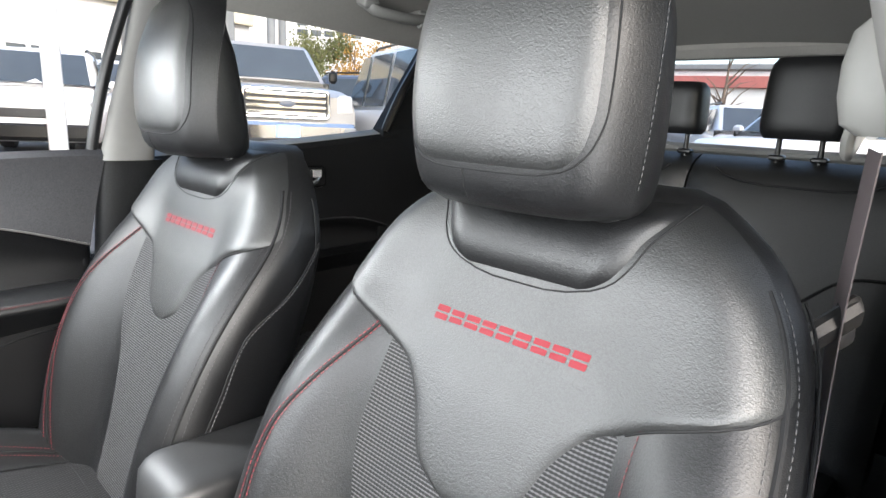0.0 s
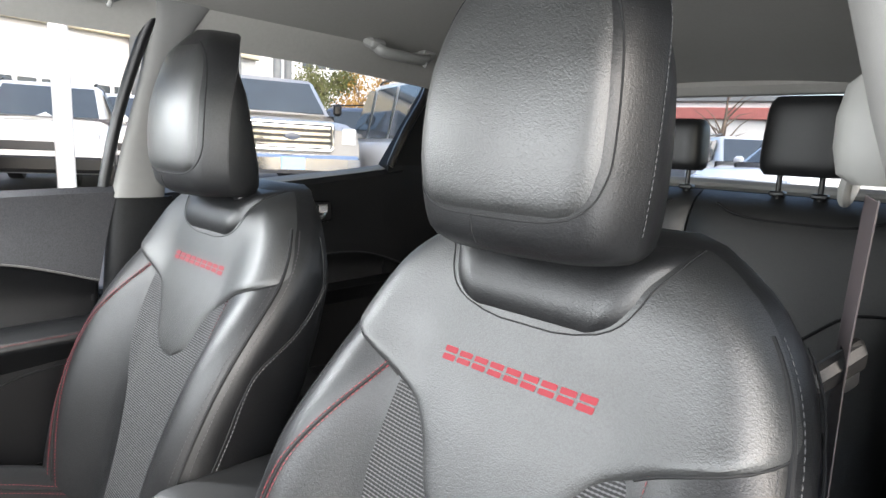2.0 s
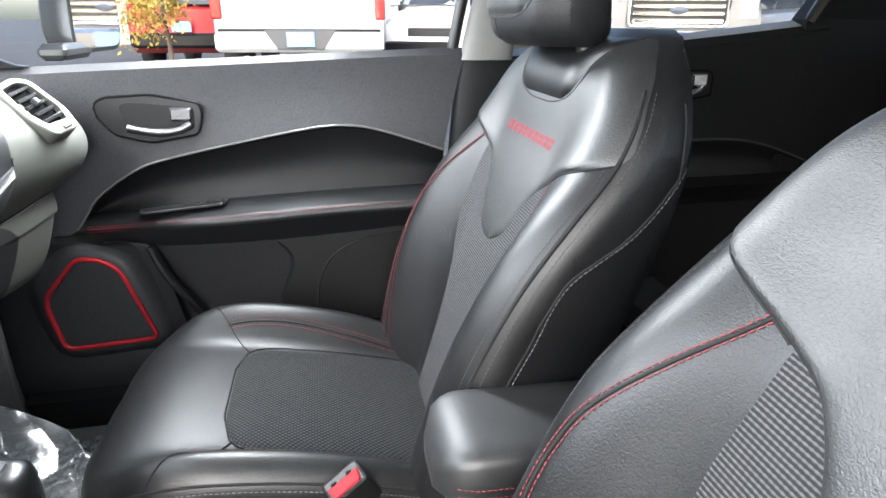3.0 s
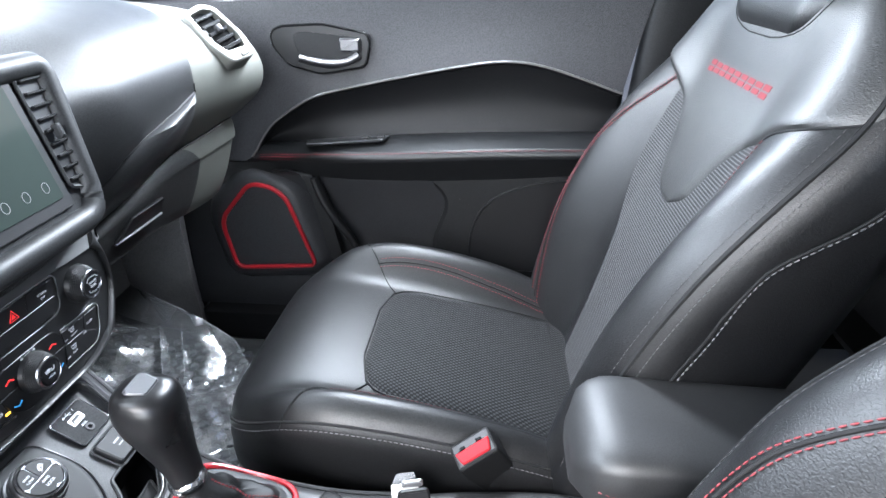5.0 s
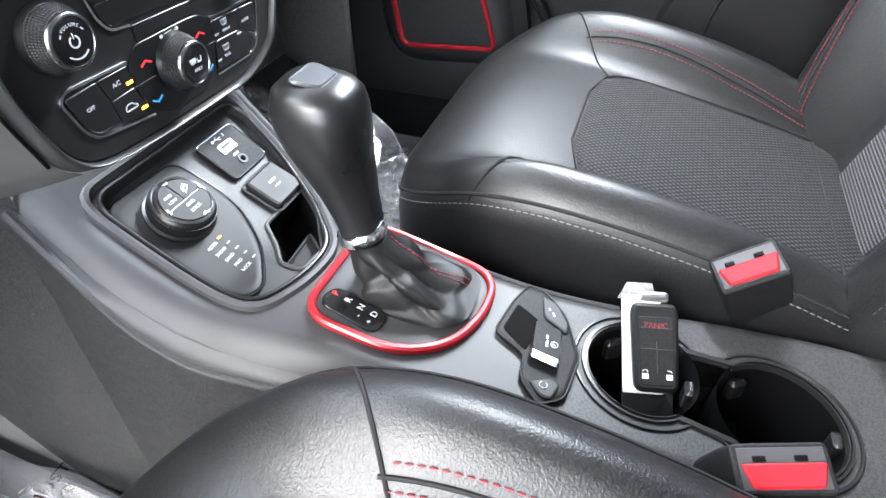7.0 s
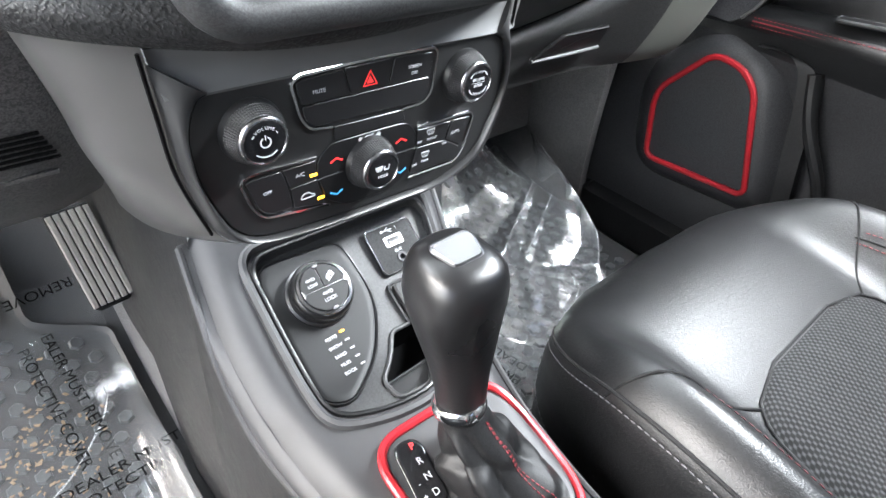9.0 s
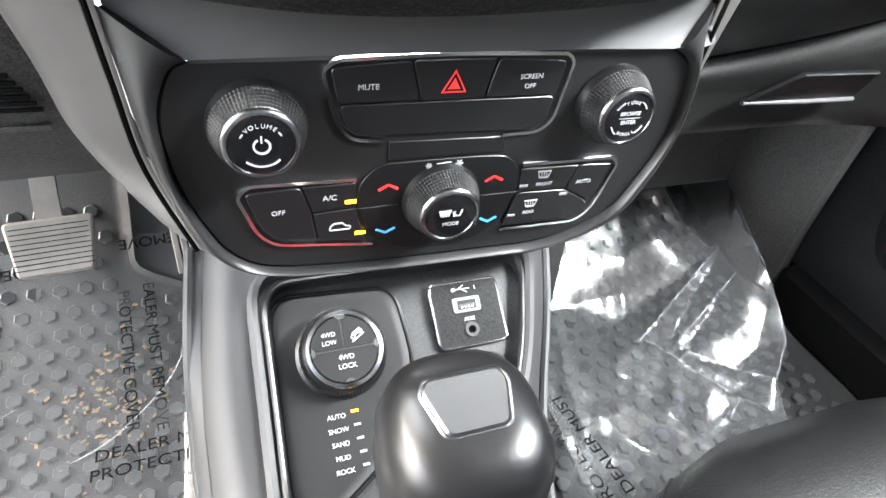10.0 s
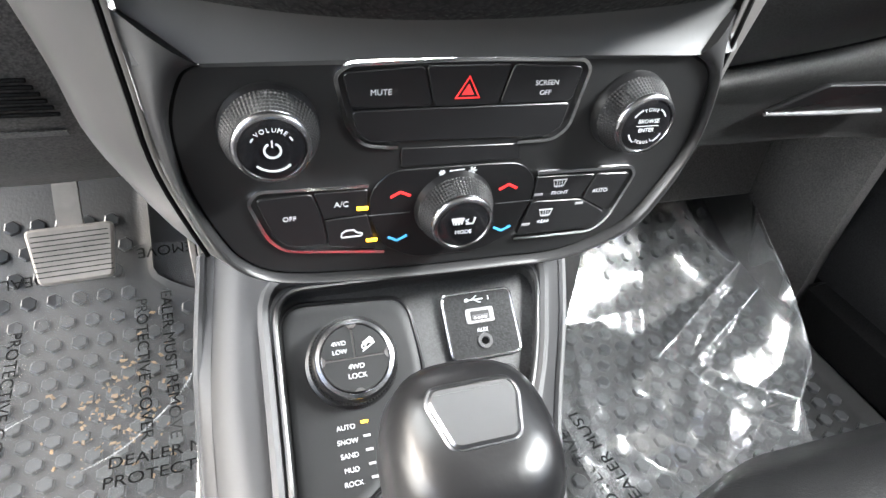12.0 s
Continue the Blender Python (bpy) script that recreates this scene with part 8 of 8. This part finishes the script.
def pickup(label, m, body_mat, front_detail):
    t = thing("pickup_truck", label, "pickup truck", "parked vehicles")
    t.matrix_basis = m
    b = part("body", hull([(-2.9, 0.95, 0.55, 1.05, 1.18, 0.93), (-2.7, 1.0, 0.5, 1.1, 1.30, 0.97), (-1.0, 1.0, 0.5, 1.1, 1.32, 0.97), (1.35, 1.0, 0.5, 1.1, 1.30, 0.97), (1.6, 1.0, 0.5, 1.1, 1.25, 0.95), (2.7, 0.99, 0.5, 1.05, 1.17, 0.9), (2.88, 0.95, 0.55, 0.95, 1.08, 0.86)]), body_mat, t)
    part("cab", hull([(-0.75, 0.93, 1.25, 1.35, 1.86, 0.74), (-0.55, 0.95, 1.25, 1.35, 1.90, 0.76), (0.9, 0.95, 1.25, 1.35, 1.90, 0.76), (1.62, 0.93, 1.2, 1.28, 1.32, 0.88)]), body_mat, t)
    pane(t, [(-0.78, 1.60, 1.345), (0.78, 1.60, 1.345), (0.68, 0.98, 1.84), (-0.68, 0.98, 1.84)], "windscreen")
    pane(t, [(0.80, -0.80, 1.36), (-0.80, -0.80, 1.36), (-0.66, -0.74, 1.80), (0.66, -0.74, 1.80)], "rear_window")
    for s in (1, -1):
        pane(t, [(s * 0.97, 1.1, 1.36), (s * 0.97, 0.2, 1.36), (s * 0.80, 0.2, 1.80), (s * 0.80, 0.75, 1.80)][::s], "side_window")
        pane(t, [(s * 0.97, 0.1, 1.36), (s * 0.97, -0.6, 1.36), (s * 0.80, -0.5, 1.80), (s * 0.80, 0.1, 1.80)][::s], "side_window")
        for y in (1.85, -1.75):
            wheel(t, s * 0.90, y, 0.40, 0.26)
        part("door_mirror", box(0.14, 0.10, 0.20, pose(s * 1.12, 1.15, 1.35), 0.04), SMOOTH, t)
        part("headlight", box(0.22, 0.10, 0.26, pose(s * 0.80, 2.84, 0.86), 0.03), LAMP_CLEAR, t)
        part("tail_light", box(0.12, 0.08, 0.42, pose(s * 0.92, -2.88, 0.85), 0.02), LAMP_RED, t)
        part("exhaust_tip", lathe([(0.03, 0), (0.045, 0), (0.045, 0.12), (0.03, 0.12)], pose(s * 0.62, -2.95, 0.42, 90), 16), STEEL, t)
    gr = part("grille", box(1.10, 0.05, 0.34, pose(0, 2.90, 0.80), 0.03), BLACK_PRINT, t)
    for i in range(4):
        part("bar", box(1.04, 0.05, 0.045, pose(0, 2.93, 0.835 + 0.08 * i), 0.012), CHROME, gr, "chrome bar")
    part("rim", rod([(x, 2.93, z) for x, z in rounded([(-0.56, 0.80), (0.56, 0.80), (0.56, 1.15), (-0.56, 1.15)], 0.06)], 0.022, True), CHROME, gr)
    part("badge", lathe([(0.001, 0.0), (0.09, 0.0), (0.085, 0.02), (0.001, 0.025)], pose(0, 2.95, 0.975, -90) @ Matrix.Diagonal((1.2, 0.55, 1, 1)), 24), BLUE_PAINT, gr)
    part("front_bumper", box(1.90, 0.16, 0.26, pose(0, 2.92, 0.48), 0.05), CHROME if front_detail else body_mat, t)
    part("front_plate", box(0.31, 0.02, 0.16, pose(0, 3.01, 0.54), 0.004), PLATE_BLUE, t, "pale blue number plate with no writing")
    part("rear_bumper", box(1.90, 0.20, 0.22, pose(0, -2.96, 0.50), 0.04), body_mat if not front_detail else CHROME, t)
    part("tailgate_plate", box(0.31, 0.02, 0.16, pose(0, -3.085, 0.56), 0.004), PLATE_BLUE, t)
    part("tailgate_seam", box(1.70, 0.02, 0.60, pose(0, -2.885, 0.68), 0.02), body_mat, t)
    part("bumper_gap", box(1.84, 0.02, 0.035, pose(0, -2.93, 0.715), 0.006), SMOOTH, t)
    part("plate_recess", plate([(-0.40, 0.16), (0.40, 0.16), (0.26, -0.05), (-0.26, -0.05)], 0.01, Matrix.Translation((0, -3.055, 0.58)) @ pose(0, 0, 0, 90), 0.003), DARKCLAD_GREY, t, "grey recess round the plate")
    part("tailgate_handle", box(0.16, 0.03, 0.07, pose(0, -2.90, 1.12), 0.01), SMOOTH, t)
    return t


def wagon(label, m, body_mat, tall=1.68, length=4.3):
    t = thing("parked_car", label, "car", "parked vehicles")
    t.matrix_basis = m
    h = length / 2
    part("body", hull([(-h, 0.85, 0.4, 0.85, 1.0, 0.83), (-h + 0.12, 0.91, 0.32, 0.95, 1.08, 0.88), (0.6, 0.92, 0.3, 0.95, 1.06, 0.88), (1.0, 0.92, 0.3, 0.92, 1.02, 0.86), (h - 0.15, 0.89, 0.32, 0.82, 0.95, 0.80), (h, 0.82, 0.4, 0.7, 0.85, 0.75)]), body_mat, t)
    part("roof", hull([(-h + 0.05, 0.86, 1.0, 1.05, tall - 0.16, 0.68), (-h + 0.35, 0.88, 1.0, 1.05, tall, 0.70), (0.2, 0.88, 1.0, 1.05, tall, 0.70), (1.05, 0.86, 0.98, 1.0, 1.06, 0.78)]), body_mat, t)
    pane(t, [(-0.70, 1.02, 1.08), (0.70, 1.02, 1.08), (0.60, 0.32, tall - 0.06), (-0.60, 0.32, tall - 0.06)], "windscreen")
    pane(t, [(0.70, -h - 0.005, 1.08), (-0.70, -h - 0.005, 1.08), (-0.60, -h + 0.12, tall - 0.18), (0.60, -h + 0.12, tall - 0.18)], "rear_window")
    for s in (1, -1):
        for y0, y1 in ((0.75, 0.05), (-0.05, -0.85), (-0.95, -h + 0.45)):
            pane(t, [(s * 0.895, y0, 1.07), (s * 0.895, y1, 1.07), (s * 0.735, y1 + 0.05, tall - 0.09), (s * 0.735, min(y0, 0.4), tall - 0.09)][::s], "side_window")
        for y in (h - 0.85, -h + 0.80):
            wheel(t, s * 0.80, y, 0.35, 0.22)
        part("headlight", box(0.24, 0.10, 0.16, pose(s * 0.66, h - 0.06, 0.72), 0.03), LAMP_CLEAR, t)
        part("tail_light", box(0.20, 0.08, 0.22, pose(s * 0.72, -h - 0.01, 0.84), 0.03), LAMP_RED, t)
        part("door_mirror", box(0.16, 0.10, 0.13, pose(s * 1.0, 0.78, 1.06), 0.04), body_mat, t)
        part("roof_rail", rod([(s * 0.62, -h + 0.4, tall + 0.02), (s * 0.62, -h + 0.5, tall + 0.05), (s * 0.62, 0.1, tall + 0.05), (s * 0.62, 0.2, tall + 0.02)], 0.018), SMOOTH, t)
    part("rear_bumper", box(1.70, 0.14, 0.24, pose(0, -h - 0.02, 0.40), 0.05), SMOOTH, t)
    part("front_bumper", box(1.62, 0.14, 0.24, pose(0, h - 0.04, 0.34), 0.05), SMOOTH, t)
    part("number_plate", box(0.31, 0.02, 0.16, pose(0, -h - 0.09, 0.66), 0.004), PLATE_BLUE, t)
    part("grille", box(0.9, 0.04, 0.14, pose(0, h - 0.01, 0.62), 0.02), BLACK_PRINT, t)
    return t


def face_to(x, y, z, heading):
    """Stand a vehicle at a place with its nose along the heading (degrees from +y, counter-clockwise)."""
    return pose(x, y, z, 0, 0, heading)


GZ = 0.42
pickup("silver pickup truck with a chrome grille parked nose on", face_to(9.0, -5.60, GZ, 70), SILVER_PAINT, True)
pickup("white pickup truck parked with its tailgate this way", face_to(9.8, -0.32, GZ, -92), WHITE_PAINT, False)
wagon("dark blue compact off-roader seen from behind", face_to(10.6, -8.95, GZ, -75), BLUE_PAINT, 1.70)
wagon("white off-roader with blue-tinted windows", face_to(6.3, -7.0, 0.36, 250), WHITE_PAINT, 1.90, 4.4)
wagon("white estate car parked side on", face_to(10.6, -2.9, GZ, 70), WHITE_PAINT, 1.62, 4.5)
wagon("white car parked near the building", face_to(11.5, -4.3, GZ, 70), WHITE_PAINT, 1.60, 4.4)
wagon("red hatchback parked beside a yellow shrub", face_to(12.4, 1.6, GZ, -95), RED_PAINT, 1.50, 4.0)
wagon("dark green off-roader parked by the building", face_to(17.5, -5.3, GZ, 80), paint("dark_green_paint", (0.05, 0.06, 0.055)), 1.75, 4.4)
wagon("white car far behind the rear window", face_to(3.2, -13.5, 0.25, 30), WHITE_PAINT, 1.6, 4.4)
wagon("grey car far behind the rear window", face_to(5.6, -17.5, 0.25, 60), paint("grey_paint", (0.2, 0.2, 0.21)), 1.6, 4.4)
wagon("white off-roader behind the rear window", face_to(1.3, -11.0, 0.25, -20), WHITE_PAINT, 1.7, 4.3)

RENDER = material("pale_render", (0.55, 0.55, 0.55), 0.9, vary=0.08, scale=4, bump=0.3, bscale=40, big=0.3)
DARKCLAD = material("dark_cladding", (0.16, 0.17, 0.18), 0.7, vary=0.1, scale=4, big=0.5)
CREAM = material("cream_band", (0.62, 0.56, 0.42), 0.8, vary=0.06, scale=3)


def hall(name, label, m, width, height, depth, wall_mat, bays, band=None, tall=1.1):
    t = thing(name, label, "building")
    t.matrix_basis = m
    part("wall", box(width, depth, height, pose(0, depth / 2, 0), 0.05), wall_mat, t)
    part("roof", box(width + 0.4, depth + 0.4, 0.3, pose(0, depth / 2, height), 0.05), DARKCLAD, t)
    if band:
        part("fascia_band", box(width + 0.1, 0.3, tall, pose(0, -0.1, height - 0.3 - tall), 0.04), band, t)
    for cx, w, h, z in bays:
        d = part("garage_door", box(w, 0.12, h, pose(cx, -0.03, z), 0.02), WHITE_PAINT, t, "white sectional door with window rows")
        n = max(3, int(w / 0.7))
        for r in range(int(h / 0.55)):
            for i in range(n):
                part("pane", box(w / n * 0.8, 0.05, 0.36, pose(cx - w / 2 + w / n * (i + 0.5), -0.085, z + 0.12 + 0.55 * r), 0.02), CARGLASS, d)
    return t


hall("workshop", "pale workshop with cream band and glazed roller doors", pose(24.5, -4.0, GZ, 0, 0, -82), 22, 6.0, 8, RENDER, [(-7.0, 3.0, 2.8, 0), (-3.0, 3.0, 2.8, 0), (1.0, 3.0, 2.8, 0), (5.0, 3.0, 2.8, 0)], CREAM)
hall("annex", "dark clad annex beside the workshop", pose(23.6, -10.8, GZ, 0, 0, -96), 4.0, 5.2, 6, DARKCLAD, [])
hall("warehouse", "long pale warehouse with high windows", pose(29, -24, GZ, 0, 0, -130), 34, 8.5, 8, RENDER, [(-9, 4, 1.2, 5.2), (-2, 4, 1.2, 5.2), (6, 4, 1.2, 5.2)])
hall("showroom", "low building with a red canopy", pose(7.0, -34, 0.25, 0, 0, 192), 26, 4.2, 8, RENDER, [(-6, 4, 2.2, 0), (0, 4, 2.2, 0), (6, 4, 2.2, 0)], material("faded_red_canopy", (0.30, 0.10, 0.09), 0.6, vary=0.15, scale=2), 0.6)
pole = solo("sign_pole", rod([(7.3, -2.22, GZ), (7.3, -2.22, 3.0), (7.3, -2.22, 7.5)], 0.10, n=16), WHITE_PAINT, "white painted steel pole standing in the car park", "pole")
for i, (x, y) in enumerate(((21.8, -13.6), (22.4, -14.4), (20.9, -13.0))):
    solo("light_pole", rod([(x, y, GZ), (x, y, 9.0)], 0.16, n=12), DARKCLAD if i else RENDER, "tall steel pole by the warehouse", "pole", "poles by the warehouse")


# ---- trees ----
LEAF_G = material("dry_green_leaves", (0.09, 0.10, 0.03), 0.8, vary=0.4, scale=2)
LEAF_O = material("ochre_leaves", (0.30, 0.17, 0.04), 0.8, vary=0.4, scale=2)
LEAF_Y = material("yellow_leaves", (0.42, 0.30, 0.06), 0.8, vary=0.3, scale=2)
BARK = material("bark", (0.12, 0.09, 0.07), 0.9, vary=0.3, scale=10, bump=0.6, bscale=30)


def tree(name, label, x, y, z, h, spread, leaf, count, bare=False, seed=1):
    r = random.Random(seed)
    t = thing(name, label, "shrub" if h < 2.5 else "tree", at=(x, y, z))
    part("trunk", rod([(0, 0, 0), (0.03 * h, 0.01, h * 0.3), (0.0, 0.02, h * 0.6), (0.02, 0, h * 0.9)], 0.022 * h, n=8, scale=lambda u: 1.15 - u), BARK, t)
    tips = []
    for i in range(16 if bare else 11):
        a, k = r.uniform(0, 6.28), r.uniform(0.25, 0.8)
        st = Vector((0, 0, h * k))
        en = st + Vector((math.cos(a) * spread * r.uniform(0.5, 1.0), math.sin(a) * spread * r.uniform(0.5, 1.0), h * r.uniform(0.10, 0.30)))
        part("limb", rod([st, st.lerp(en, 0.5) + Vector((0, 0, 0.04 * h)), en], 0.008 * h, n=6, scale=lambda u: 1.1 - u), BARK, t)
        tips += [st.lerp(en, q) for q in (0.5, 0.75, 1.0)]
    if not bare:
        vs, fs = [], []
        for i in range(count):
            c = r.choice(tips) + Vector((r.gauss(0, spread * 0.24), r.gauss(0, spread * 0.24), r.gauss(0, h * 0.08)))
            s = r.uniform(0.03, 0.075) * h * 0.6
            e = Euler((r.uniform(0, 6), r.uniform(0, 6), r.uniform(0, 6))).to_matrix()
            n = len(vs)
            vs += [tuple(c + e @ Vector(p) * s) for p in ((-0.5, 0, 0), (0, -0.3, 0.1), (0.6, 0, 0), (0, 0.3, 0.1))]
            fs.append((n, n + 1, n + 2, n + 3))
        part("crown", (vs, fs), leaf, t, "uneven crown of small leaves", True)
    return t


tree("conifer", "dark green conifer with an uneven crown", 23.6, -17.0, GZ, 4.2, 1.3, LEAF_G, 5200, seed=3)
tree("autumn_tree", "ochre autumn tree with thinning leaves", 22.8, -18.6, GZ, 4.3, 1.4, LEAF_O, 5200, seed=5)
tree("bare_tree", "bare leafless tree against the warehouse", 23.0, -21.5, GZ, 5.0, 1.4, LEAF_O, 0, True, 7)
tree("yellow_shrub", "yellow autumn shrub by the parking row", 8.3, 1.55, GZ, 1.7, 0.6, LEAF_Y, 2600, seed=9)
tree("bare_tree", "bare leafless tree behind the car park", 8.0, -26.0, 0.25, 5.0, 1.5, LEAF_O, 0, True, 11)

# ---- mat studs, nearest first ----
for (t, zf, me), x0, x1, y0, y1 in STUDS:
    rows, n = [], 0
    py, px = 0.0255, 0.0290
    j = 0
    while y0 + 0.03 + j * py < y1 - 0.03:
        y = y0 + 0.03 + j * py
        x = x0 + 0.03 + (px / 2 if j % 2 else 0)
        while x < mat_edge(x0, x1, y) - 0.03:
            rows.append((x, y))
            x += px
        j += 1
    rows.sort(key=lambda p: (p[0] ** 2 + (p[1] - 0.1) ** 2))
    for x, y in rows[:290]:
        ob = new("stud", me)
        ob.parent = t
        s = math.degrees(math.atan2(zf(y + 0.01) - zf(y - 0.01), 0.02))
        ob.matrix_basis = Matrix.Translation((x, y, zf(y))) @ pose(0, 0, 0, s, 0, 30)
    if rows[290:]:
        geo = ([tuple(v.co) for v in me.vertices], [tuple(p.vertices) for p in me.polygons])
        tagged(part("studs", merge(*[moved(geo, Matrix.Translation((x, y, zf(y))) @ pose(0, 0, 0, math.degrees(math.atan2(zf(y + 0.01) - zf(y - 0.01), 0.02)), 0, 30)) for x, y in rows[290:]]), STUD, t, flat=True), kind="stuff")
